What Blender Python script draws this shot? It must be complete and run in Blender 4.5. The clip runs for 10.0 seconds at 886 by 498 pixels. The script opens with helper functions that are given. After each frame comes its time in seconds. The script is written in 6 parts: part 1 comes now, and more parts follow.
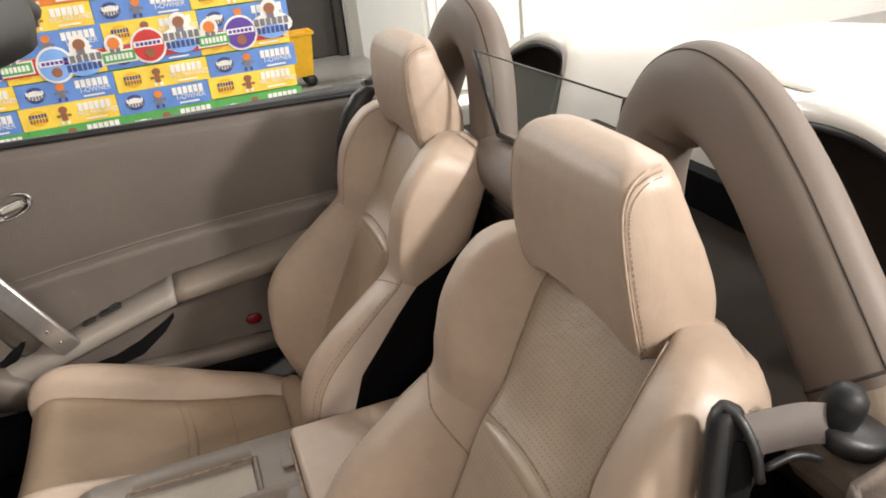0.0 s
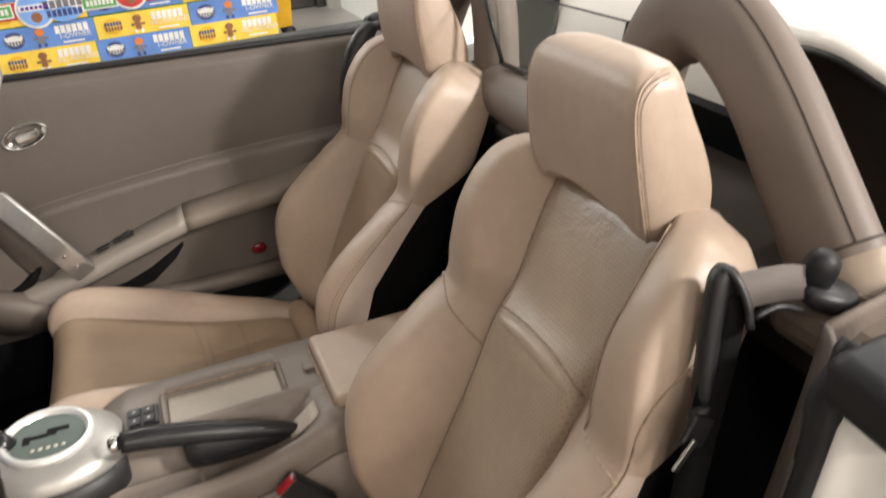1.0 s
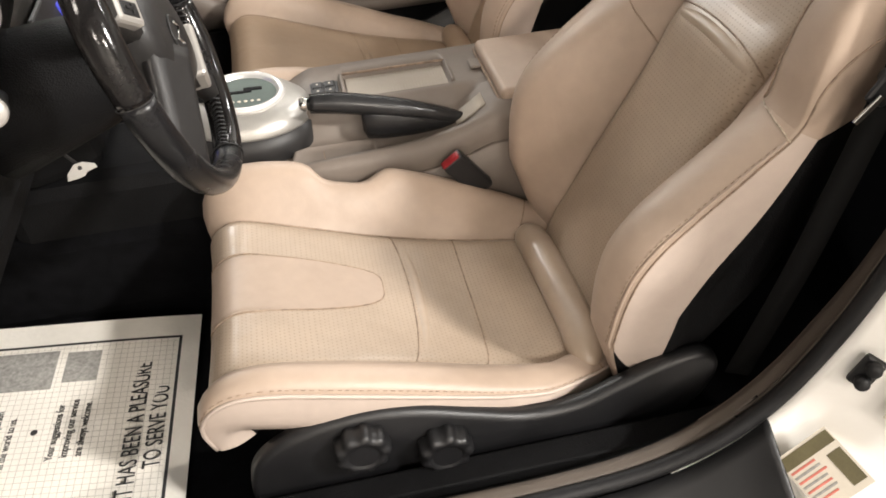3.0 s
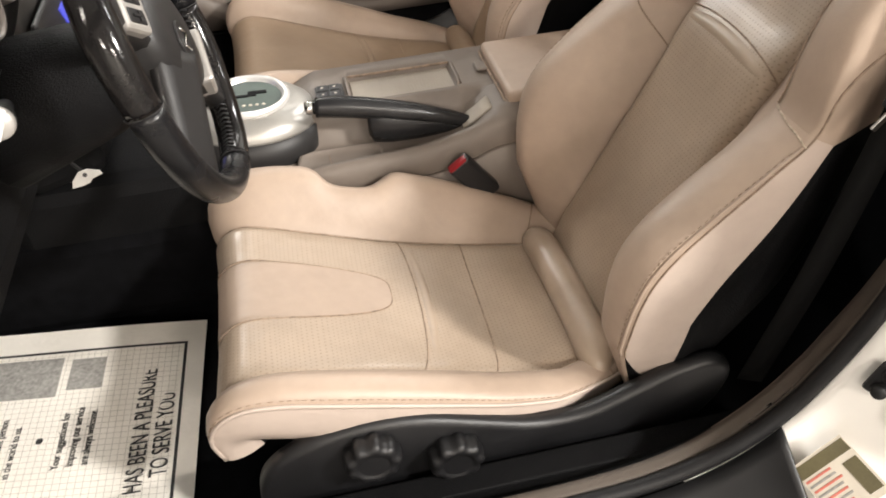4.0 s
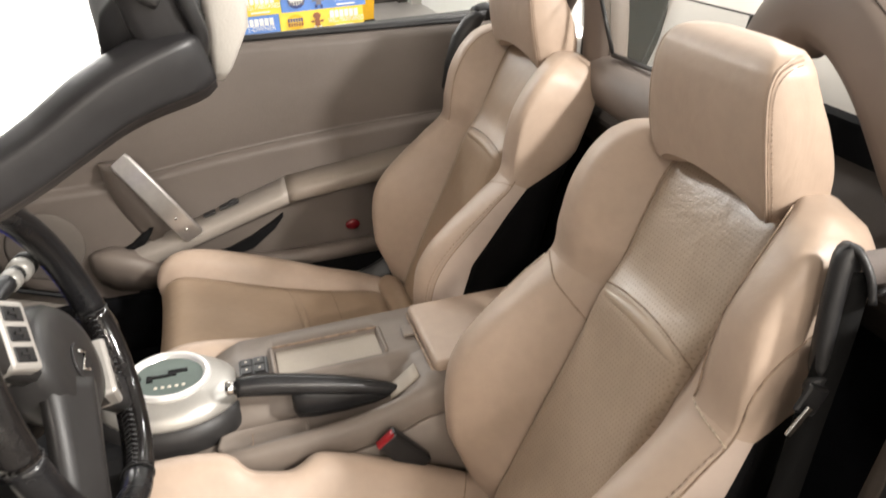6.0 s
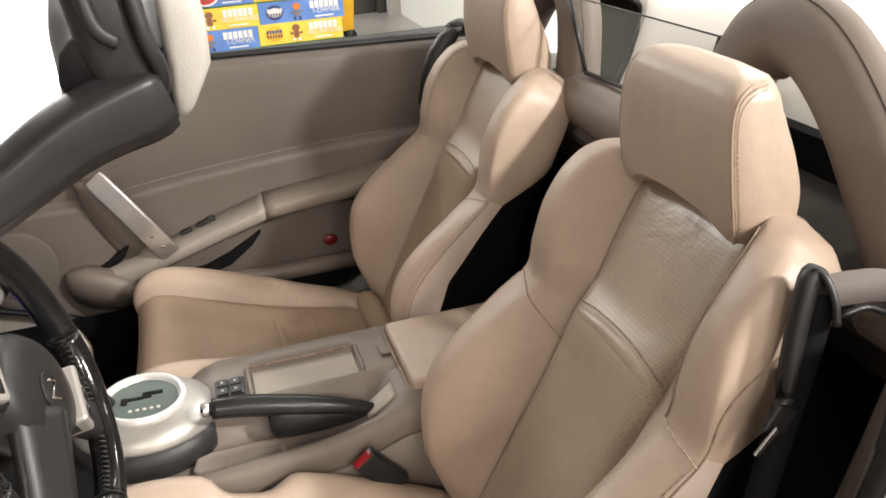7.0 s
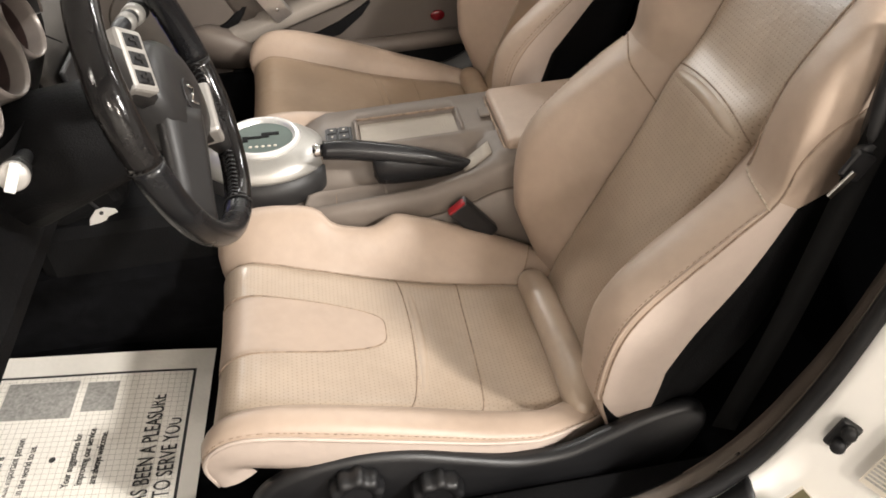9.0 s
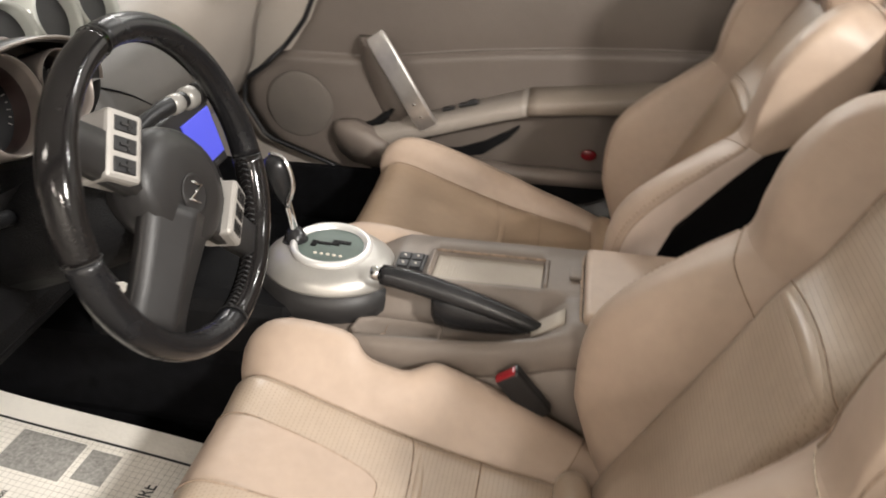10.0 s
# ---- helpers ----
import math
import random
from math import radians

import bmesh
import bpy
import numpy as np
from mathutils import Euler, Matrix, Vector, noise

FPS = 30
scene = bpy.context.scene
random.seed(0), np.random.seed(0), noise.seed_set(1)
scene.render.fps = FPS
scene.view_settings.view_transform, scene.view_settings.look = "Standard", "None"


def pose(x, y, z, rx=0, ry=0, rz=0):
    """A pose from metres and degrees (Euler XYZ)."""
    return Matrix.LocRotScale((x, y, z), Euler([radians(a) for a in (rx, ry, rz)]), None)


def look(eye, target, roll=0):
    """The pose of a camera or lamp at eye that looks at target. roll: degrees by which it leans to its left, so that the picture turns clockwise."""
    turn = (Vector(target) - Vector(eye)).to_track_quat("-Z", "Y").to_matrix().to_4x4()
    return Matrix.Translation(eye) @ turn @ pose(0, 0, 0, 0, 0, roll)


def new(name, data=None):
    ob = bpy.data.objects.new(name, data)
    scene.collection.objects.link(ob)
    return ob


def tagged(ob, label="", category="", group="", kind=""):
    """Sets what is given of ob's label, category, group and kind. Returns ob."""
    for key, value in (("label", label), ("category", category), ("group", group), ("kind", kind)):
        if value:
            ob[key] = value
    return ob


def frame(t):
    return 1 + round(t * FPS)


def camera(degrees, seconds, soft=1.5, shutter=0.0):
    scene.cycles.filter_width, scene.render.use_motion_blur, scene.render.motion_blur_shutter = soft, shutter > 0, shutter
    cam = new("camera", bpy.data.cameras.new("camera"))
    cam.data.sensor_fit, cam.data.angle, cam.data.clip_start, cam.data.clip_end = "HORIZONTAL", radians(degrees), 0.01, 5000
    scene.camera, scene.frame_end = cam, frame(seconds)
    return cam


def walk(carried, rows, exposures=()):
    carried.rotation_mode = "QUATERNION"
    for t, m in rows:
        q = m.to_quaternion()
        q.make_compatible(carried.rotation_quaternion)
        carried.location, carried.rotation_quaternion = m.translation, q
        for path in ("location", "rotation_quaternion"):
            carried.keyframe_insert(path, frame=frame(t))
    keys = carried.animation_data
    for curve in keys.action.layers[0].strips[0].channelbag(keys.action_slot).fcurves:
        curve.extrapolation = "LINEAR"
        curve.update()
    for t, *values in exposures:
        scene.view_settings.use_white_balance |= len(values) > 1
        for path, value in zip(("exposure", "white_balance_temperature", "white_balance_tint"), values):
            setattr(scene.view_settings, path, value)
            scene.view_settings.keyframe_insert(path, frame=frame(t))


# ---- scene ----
cam = camera(58.4, 10.0, soft=1.7, shutter=0.35)
PATH = [
    (0, (-0.266, -1.006, 1.401), (0.267, 0.736, 0.576), -6.5),
    (0.5, (-0.284, -1.037, 1.401), (0.28, 0.692, 0.571), -5.3),
    (1, (-0.37, -1.099, 1.389), (0.208, 0.579, 0.467), -5.5),
    (1.5, (-0.453, -1.141, 1.35), (0.054, 0.46, 0.265), -4.9),
    (2, (-0.5, -1.185, 1.317), (-0.089, 0.351, 0.104), -4.0),
    (2.5, (-0.532, -1.23, 1.304), (-0.227, 0.28, 0.029), -3.4),
    (2.7, (-0.533, -1.235, 1.294), (-0.264, 0.269, 0.005), -3.6),
    (3.8, (-0.556, -1.223, 1.3), (-0.31, 0.263, -0.015), -3.7),
    (4, (-0.549, -1.216, 1.299), (-0.291, 0.273, -0.011), -3.8),
    (4.5, (-0.518, -1.206, 1.302), (-0.22, 0.297, 0.017), -3.6),
    (5, (-0.504, -1.182, 1.328), (-0.151, 0.391, 0.144), -3.3),
    (5.5, (-0.488, -1.159, 1.361), (-0.086, 0.507, 0.33), -3.5),
    (6, (-0.473, -1.141, 1.384), (-0.024, 0.583, 0.475), -3.7),
    (6.2, (-0.465, -1.133, 1.391), (0.005, 0.602, 0.513), -3.8),
    (7.3, (-0.458, -1.144, 1.401), (0.033, 0.563, 0.481), -3.5),
    (7.5, (-0.467, -1.149, 1.393), (-0.004, 0.529, 0.408), -3.6),
    (8, (-0.486, -1.2, 1.37), (-0.183, 0.383, 0.187), -4.8),
    (8.5, (-0.494, -1.241, 1.358), (-0.282, 0.293, 0.092), -5.2),
    (9, (-0.49, -1.251, 1.355), (-0.307, 0.289, 0.092), -4.2),
    (9.5, (-0.442, -1.229, 1.356), (-0.358, 0.402, 0.202), -1.8),
    (10, (-0.268, -1.071, 1.313), (-0.559, 0.617, 0.280), 0.7),
]
walk(cam, [(t, look(eye, target, roll)) for t, eye, target, roll in PATH], [(0.0, -0.33), (0.8, -0.34), (2.0, -0.13), (4.5, -0.13), (5.5, 0.03), (6.2, 0.02), (7.3, -0.17), (8.0, -0.14), (8.5, -0.13), (10.0, -0.19)])

# ---- light ----
world = bpy.data.worlds.new("world")
scene.world = world
world.use_nodes = True
world.node_tree.nodes["Background"].inputs[0].default_value = (0.9, 0.95, 1.0, 1)
world.node_tree.nodes["Background"].inputs[1].default_value = 0.03
scene.view_settings.exposure = 0.0


def area_lamp(name, eye, target, sx, sy, watts, colour):
    d = bpy.data.lights.new(name, "AREA")
    d.shape, d.size, d.size_y, d.energy, d.color = "RECTANGLE", sx, sy, watts, colour
    ob = new(name, d)
    ob.matrix_world = look(eye, target)
    return ob


KEY = Vector((2.5, -3.0, 3.3))
area_lamp("track_lamp_light", KEY, (0.0, 0.0, 0.75), 0.36, 0.36, 330, (1.0, 0.955, 0.90))
# unseen ceiling panels added as fill: x, y and watts set by what needs brightening
PANELS = [(-2.0, -7.0, 230), (-3.4, -2.4, 32), (-0.2, -3.6, 4), (1.6, -7.0, 380), (-0.8, 2.4, 14), (-3.4, 6.1, 310), (-0.6, 5.4, 85), (1.2, 3.4, 24), (3.6, 2.6, 230), (5.2, 0.2, 175)]
for px, py, watts in PANELS:
    area_lamp("ceiling_panel_light", (px, py, 4.50), (px, py, 0), 1.15, 0.22, watts, (1.0, 0.90, 0.80) if py < 2 and px < 2 else (1.0, 0.98, 0.95))

# ---- materials ----
def mat(name, colour, rough=0.5, metal=0.0, vary=0.12, scale=6.0, grain=0.0, grain_scale=300.0, coat=0.0, spec=0.5, dirt=None, crease=0.0):
    """A surface with two scales of colour variation, roughness variation and fine relief."""
    m = bpy.data.materials.new(name)
    m.use_nodes = True
    nt = m.node_tree
    b = nt.nodes["Principled BSDF"]
    b.inputs["Metallic"].default_value = metal
    b.inputs["Coat Weight"].default_value = coat
    b.inputs["Specular IOR Level"].default_value = spec
    tc = nt.nodes.new("ShaderNodeTexCoord")
    n1 = nt.nodes.new("ShaderNodeTexNoise")
    n1.inputs["Scale"].default_value, n1.inputs["Detail"].default_value = scale, 5
    n2 = nt.nodes.new("ShaderNodeTexNoise")
    n2.inputs["Scale"].default_value, n2.inputs["Detail"].default_value = scale * 11, 3
    nt.links.new(tc.outputs["Object"], n1.inputs["Vector"])
    nt.links.new(tc.outputs["Object"], n2.inputs["Vector"])
    add = nt.nodes.new("ShaderNodeMath")
    add.operation = "MULTIPLY_ADD"
    nt.links.new(n2.outputs["Fac"], add.inputs[0])
    add.inputs[1].default_value = 0.35
    nt.links.new(n1.outputs["Fac"], add.inputs[2])
    ramp = nt.nodes.new("ShaderNodeValToRGB")
    lo = tuple(c * (1 - vary) for c in colour) if dirt is None else dirt
    ramp.color_ramp.elements[0].position, ramp.color_ramp.elements[0].color = 0.45, (*lo, 1)
    ramp.color_ramp.elements[1].position, ramp.color_ramp.elements[1].color = 0.85, (*[min(1, c * (1 + vary * 0.7)) for c in colour], 1)
    nt.links.new(add.outputs[0], ramp.inputs[0])
    nt.links.new(ramp.outputs[0], b.inputs["Base Color"])
    rr = nt.nodes.new("ShaderNodeMapRange")
    rr.inputs["To Min"].default_value, rr.inputs["To Max"].default_value = rough * 0.85, min(1, rough * 1.18)
    nt.links.new(n1.outputs["Fac"], rr.inputs["Value"])
    nt.links.new(rr.outputs[0], b.inputs["Roughness"])
    if crease:
        nc = nt.nodes.new("ShaderNodeTexNoise")
        nc.inputs["Scale"].default_value, nc.inputs["Detail"].default_value, nc.inputs["Distortion"].default_value = 7.0, 4, 1.6
        nt.links.new(tc.outputs["Object"], nc.inputs["Vector"])
    if grain:
        v = nt.nodes.new("ShaderNodeTexVoronoi")
        v.inputs["Scale"].default_value = grain_scale
        nt.links.new(tc.outputs["Object"], v.inputs["Vector"])
        mix = nt.nodes.new("ShaderNodeMath")
        mix.operation = "MULTIPLY_ADD"
        nt.links.new(n1.outputs["Fac"], mix.inputs[0])
        mix.inputs[1].default_value = 2.0
        nt.links.new(v.outputs["Distance"], mix.inputs[2])
        bump = nt.nodes.new("ShaderNodeBump")
        bump.inputs["Strength"].default_value, bump.inputs["Distance"].default_value = grain, 0.002
        nt.links.new(mix.outputs[0], bump.inputs["Height"])
        nt.links.new(bump.outputs[0], b.inputs["Normal"])
        if crease:
            soft_bump = nt.nodes.new("ShaderNodeBump")
            soft_bump.inputs["Strength"].default_value, soft_bump.inputs["Distance"].default_value = crease, 0.02
            nt.links.new(nc.outputs["Fac"], soft_bump.inputs["Height"])
            nt.links.new(soft_bump.outputs[0], bump.inputs["Normal"])
    return m


def perforate(m, pitch=0.0064, hole=0.09):
    """Rows of small staggered holes in the leather, laid out in metres on the panel."""
    nt = m.node_tree
    b = nt.nodes["Principled BSDF"]
    uv = nt.nodes.new("ShaderNodeUVMap")
    sp = nt.nodes.new("ShaderNodeSeparateXYZ")
    nt.links.new(uv.outputs[0], sp.inputs[0])

    def node(op, a, c=None):
        n = nt.nodes.new("ShaderNodeMath")
        n.operation = op
        for i, s in enumerate((a, c)):
            if s is None:
                continue
            if isinstance(s, (int, float)):
                n.inputs[i].default_value = s
            else:
                nt.links.new(s, n.inputs[i])
        return n.outputs[0]
    row = node("MULTIPLY", sp.outputs[1], 1 / pitch)
    odd = node("MULTIPLY", node("FLOORED_MODULO", node("FLOOR", row), 2.0), 0.5)
    col = node("ADD", node("MULTIPLY", sp.outputs[0], 1 / pitch), odd)
    fx = node("SUBTRACT", node("FRACT", col), 0.5)
    fy = node("SUBTRACT", node("FRACT", row), 0.5)
    dist = node("SQRT", node("ADD", node("MULTIPLY", fx, fx), node("MULTIPLY", fy, fy)))
    mask = nt.nodes.new("ShaderNodeMapRange")
    mask.inputs["From Min"].default_value, mask.inputs["From Max"].default_value = hole, hole + 0.12
    nt.links.new(dist, mask.inputs["Value"])
    old = b.inputs["Base Color"].links[0].from_socket
    mx = nt.nodes.new("ShaderNodeMix")
    mx.data_type = "RGBA"
    mx.inputs["A"].default_value = (0.262, 0.202, 0.152, 1)
    nt.links.new(mask.outputs[0], mx.inputs["Factor"])
    nt.links.new(old, mx.inputs["B"])
    nt.links.new(mx.outputs["Result"], b.inputs["Base Color"])
    bump = nt.nodes.new("ShaderNodeBump")
    bump.inputs["Strength"].default_value, bump.inputs["Distance"].default_value = 0.18, 0.0008
    nt.links.new(mask.outputs[0], bump.inputs["Height"])
    if b.inputs["Normal"].links:
        nt.links.new(b.inputs["Normal"].links[0].from_socket, bump.inputs["Normal"])
    nt.links.new(bump.outputs[0], b.inputs["Normal"])
    return m


def glow(name, colour, strength):
    m = bpy.data.materials.new(name)
    m.use_nodes = True
    b = m.node_tree.nodes["Principled BSDF"]
    b.inputs["Base Color"].default_value = (*colour, 1)
    b.inputs["Emission Color"].default_value = (*colour, 1)
    b.inputs["Emission Strength"].default_value = strength
    return m


def pane_glass(name, tint=(0.97, 0.99, 0.98)):
    m = bpy.data.materials.new(name)
    m.use_nodes = True
    b = m.node_tree.nodes["Principled BSDF"]
    b.inputs["Base Color"].default_value = (*tint, 1)
    b.inputs["Roughness"].default_value = 0.0
    b.inputs["IOR"].default_value = 1.5
    b.inputs["Transmission Weight"].default_value = 1.0
    return m


def clear(name, tint=(0.9, 0.95, 0.93), rough=0.02, alpha=0.12):
    m = bpy.data.materials.new(name)
    m.use_nodes = True
    b = m.node_tree.nodes["Principled BSDF"]
    b.inputs["Base Color"].default_value = (*tint, 1)
    b.inputs["Roughness"].default_value = rough
    b.inputs["Alpha"].default_value = alpha
    b.inputs["IOR"].default_value = 1.45
    return m


TAN = (0.405, 0.312, 0.245)
leather = mat("leather", TAN, 0.43, crease=0.10, vary=0.10, scale=5, grain=0.07, grain_scale=650)
leather_perf = perforate(mat("perforated leather", (0.392, 0.309, 0.236), 0.29, crease=0.10, vary=0.10, scale=5, grain=0.05, grain_scale=650))
# unperforated insert leather of the far seat, its shade put into the colour
leather_shaded = mat("plain shaded insert leather", (0.300, 0.217, 0.150), 0.40, crease=0.10, vary=0.10, scale=5, grain=0.05, grain_scale=650)
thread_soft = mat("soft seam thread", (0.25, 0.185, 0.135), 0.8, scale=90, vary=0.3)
# same leather as TAN, lightened to carry the light falling on the seat sides
leather_lit = mat("lit side leather", (0.50, 0.415, 0.36), 0.52, crease=0.10, vary=0.10, scale=5, grain=0.07, grain_scale=650)
thread = mat("seam thread", (0.29, 0.215, 0.16), 0.8, scale=90, vary=0.4)
thread_pale = mat("pale stitching", (0.50, 0.42, 0.33), 0.7, scale=200, vary=0.5)
hoop_vinyl = mat("hoop vinyl", (0.155, 0.124, 0.105), 0.56, vary=0.06, scale=5, grain=0.05, grain_scale=650)
trim = mat("tan trim plastic", (0.36, 0.29, 0.23), 0.5, vary=0.08, scale=7, grain=0.10, grain_scale=700)
trim_grey = mat("grey beige trim", (0.172, 0.142, 0.119), 0.5, vary=0.08, scale=7, grain=0.10, grain_scale=700)
plate_grey = mat("pale grey trim", (0.265, 0.235, 0.207), 0.45, vary=0.06, scale=7, grain=0.08, grain_scale=700)
armrest_vinyl = mat("armrest vinyl", (0.20, 0.167, 0.138), 0.5, vary=0.07, scale=6, grain=0.10, grain_scale=700)
tray_mat = mat("tray mat", (0.36, 0.32, 0.27), 0.6, vary=0.07, scale=9, grain=0.1, grain_scale=700)
door_vinyl = mat("door vinyl", (0.105, 0.087, 0.075), 0.50, vary=0.07, scale=4, grain=0.25, grain_scale=420)
black = mat("black plastic", (0.010, 0.010, 0.011), 0.42, vary=0.25, scale=12, grain=0.08, grain_scale=900)
black_matt = mat("matt black plastic", (0.0045, 0.0045, 0.005), 0.62, vary=0.25, scale=12, grain=0.3, grain_scale=500, spec=0.14)
black_leather = mat("black leather", (0.016, 0.016, 0.017), 0.25, vary=0.3, scale=14, grain=0.05, grain_scale=650, spec=0.38)
charcoal = mat("charcoal plastic", (0.020, 0.019, 0.019), 0.42, vary=0.15, scale=10, grain=0.06, grain_scale=700, spec=0.4)
carpet = mat("black carpet", (0.005, 0.005, 0.006), 0.95, vary=0.5, scale=40, grain=0.9, grain_scale=900, spec=0.1)
rubber = mat("black rubber", (0.009, 0.009, 0.010), 0.50, vary=0.3, scale=20, grain=0.03, grain_scale=300, spec=0.35)
silver = mat("satin silver", (0.40, 0.385, 0.36), 0.36, metal=0.5, vary=0.06, scale=20)
chrome = mat("chrome", (0.8, 0.8, 0.8), 0.10, metal=1.0, vary=0.05, scale=20)
alloy = mat("brushed alloy", (0.68, 0.655, 0.63), 0.30, metal=0.9, vary=0.08, scale=60)
white_paint = mat("white pearl paint", (0.89, 0.87, 0.83), 0.25, vary=0.03, scale=3, coat=0.6)
webbing = mat("belt webbing", (0.12, 0.102, 0.094), 0.75, vary=0.12, scale=40, grain=0.15, grain_scale=1400)
red_plastic = mat("red plastic", (0.30, 0.010, 0.016), 0.35, vary=0.1, scale=30)
paper = mat("paper mat", (0.84, 0.80, 0.73), 0.85, vary=0.05, scale=8, grain=0.25, grain_scale=120)
ink = mat("black ink", (0.03, 0.03, 0.03), 0.8, vary=0.3, scale=50)
grey_ink = mat("grey ink", (0.30, 0.29, 0.27), 0.85, vary=0.35, scale=160)
line_ink = mat("pale grid ink", (0.46, 0.43, 0.38), 0.85, vary=0.1, scale=60)
lens_green = mat("selector panel", (0.085, 0.110, 0.098), 0.48, vary=0.12, scale=30, spec=0.25)
screen = glow("blue screen", (0.06, 0.07, 0.50), 0.42)
glass = clear("deflector glass", (0.70, 0.76, 0.71), alpha=0.11)
black_webbing = mat("black belt webbing", (0.005, 0.005, 0.005), 0.8, vary=0.2, scale=40, grain=0.3, grain_scale=1400, spec=0.12)
pillar_rubber = mat("worn pillar rubber", (0.016, 0.0155, 0.0165), 0.40, vary=0.3, scale=9, grain=0.35, grain_scale=24, spec=0.36)
windscreen_glass = pane_glass("windscreen glass")
wall_paint = mat("white wall paint", (0.80, 0.79, 0.76), 0.7, vary=0.03, scale=2, grain=0.08, grain_scale=60)
floor_mat = mat("grey sealed concrete", (0.27, 0.252, 0.235), 0.28, vary=0.22, scale=1.4, grain=0.08, grain_scale=30)
dark_door = mat("dark steel door", (0.045, 0.038, 0.034), 0.5, vary=0.2, scale=5, grain=0.2, grain_scale=40)
ceiling_mat = mat("white ceiling", (0.50, 0.49, 0.47), 0.85, vary=0.03, scale=3, grain=0.2, grain_scale=50)
lamp_face = glow("lamp diffuser", (1.0, 0.96, 0.9), 6.0)
yellow_plastic = mat("yellow bucket plastic", (0.85, 0.45, 0.01), 0.4, vary=0.1, scale=10)
label_white = mat("label paper", (0.56, 0.51, 0.43), 0.5, vary=0.06, scale=20)
label_gold = mat("gold label", (0.10, 0.085, 0.04), 0.4, vary=0.2, scale=30)
label_red = mat("red label print", (0.55, 0.16, 0.12), 0.6, vary=0.2, scale=40)

# ---- mesh helpers ----
def thing(name, at, label, category, group="", kind=""):
    e = new(name)
    e.location = at
    e.empty_display_size = 0.1
    return tagged(e, label, category, group, kind)


def put(name, me, material, parent=None, label="", smooth=True):
    me.materials.append(material)
    if smooth:
        me.polygons.foreach_set("use_smooth", [True] * len(me.polygons))
    ob = new(name, me)
    if parent is not None:
        ob.parent = parent
        if parent.type == "EMPTY":
            ob.matrix_parent_inverse = Matrix.Translation(-parent.location)
    if label:
        tagged(ob, label)
    return ob


def part(name, bm, material, parent, label="", smooth=True):
    me = bpy.data.meshes.new(name)
    bm.to_mesh(me)
    bm.free()
    return put(name, me, material, parent, label, smooth)


def raw(name, verts, faces, material, parent=None, label="", smooth=True, uvs=None):
    me = bpy.data.meshes.new(name)
    me.from_pydata([tuple(v) for v in verts], [], faces)
    if uvs is not None:
        layer = me.uv_layers.new(name="UVMap")
        loop_v = np.empty(len(me.loops), dtype=np.int32)
        me.loops.foreach_get("vertex_index", loop_v)
        layer.data.foreach_set("uv", np.asarray(uvs, dtype=np.float32)[loop_v].ravel())
    me.validate()
    return put(name, me, material, parent, label, smooth)


def spline(ctrl, n):
    """n points on a Catmull-Rom curve through the control points."""
    c = [np.array(p, float) for p in ctrl]
    return [spline_at(c, k * (len(c) - 1) / (n - 1)) for k in range(n)]


def spline_at(c, s):
    s = min(max(s, 0.0), len(c) - 1.0)
    i = min(int(s), len(c) - 2)
    u = s - i
    p1, p2 = c[i], c[i + 1]
    p0 = c[i - 1] if i > 0 else 2 * p1 - p2
    p3 = c[i + 2] if i + 2 < len(c) else 2 * p2 - p1
    return 0.5 * (2 * p1 + (p2 - p0) * u + (2 * p0 - 5 * p1 + 4 * p2 - p3) * u * u + (3 * p1 - p0 - 3 * p2 + p3) * u ** 3)


def table(xs, ys):
    """A smooth function through (x, y) pairs."""
    xs = list(xs)
    ys = [np.array([y], float) for y in ys]

    def f(x):
        k = float(np.interp(x, xs, range(len(xs))))
        return float(spline_at(ys, k)[0])
    return f


def tube_data(path, radius, seg=8, squash=None, caps=True):
    """A tube along a path; radius a number or one for each point; squash: (across, up) factors about the given up axis."""
    pts = [Vector(p) for p in path]
    rad = [radius] * len(pts) if isinstance(radius, (int, float)) else list(radius)
    verts, faces = [], []
    up = None
    for i, p in enumerate(pts):
        d = (pts[min(i + 1, len(pts) - 1)] - pts[max(i - 1, 0)]).normalized()
        if up is None:
            ref = Vector((0, 0, 1)) if abs(d.z) < 0.9 else Vector((1, 0, 0))
            up = (ref - d * ref.dot(d)).normalized()
        else:
            up = (up - d * up.dot(d)).normalized()
        side = d.cross(up)
        for k in range(seg):
            a = 2 * math.pi * k / seg
            verts.append(p + (side * math.cos(a) + up * math.sin(a)) * rad[i])
    for i in range(len(pts) - 1):
        for k in range(seg):
            a, b = i * seg + k, i * seg + (k + 1) % seg
            faces.append((a, b, b + seg, a + seg))
    if caps:
        faces.append(tuple(range(seg))[::-1])
        faces.append(tuple(range((len(pts) - 1) * seg, len(pts) * seg)))
    return verts, faces


def tube(name, path, radius, material, parent=None, label="", seg=8):
    v, f = tube_data(path, radius, seg)
    return raw(name, v, f, material, parent, label)


def stitch_row(name, path, radius, material, parent, label=""):
    """Short separate stitches along a path, joined into one mesh."""
    verts, faces = [], []
    for k in range(0, len(path) - 1, 2):
        v, f = tube_data([path[k], path[k + 1]], radius, 4)
        faces += [tuple(i + len(verts) for i in q) for q in f]
        verts += v
    return raw(name, verts, faces, material, parent, label)


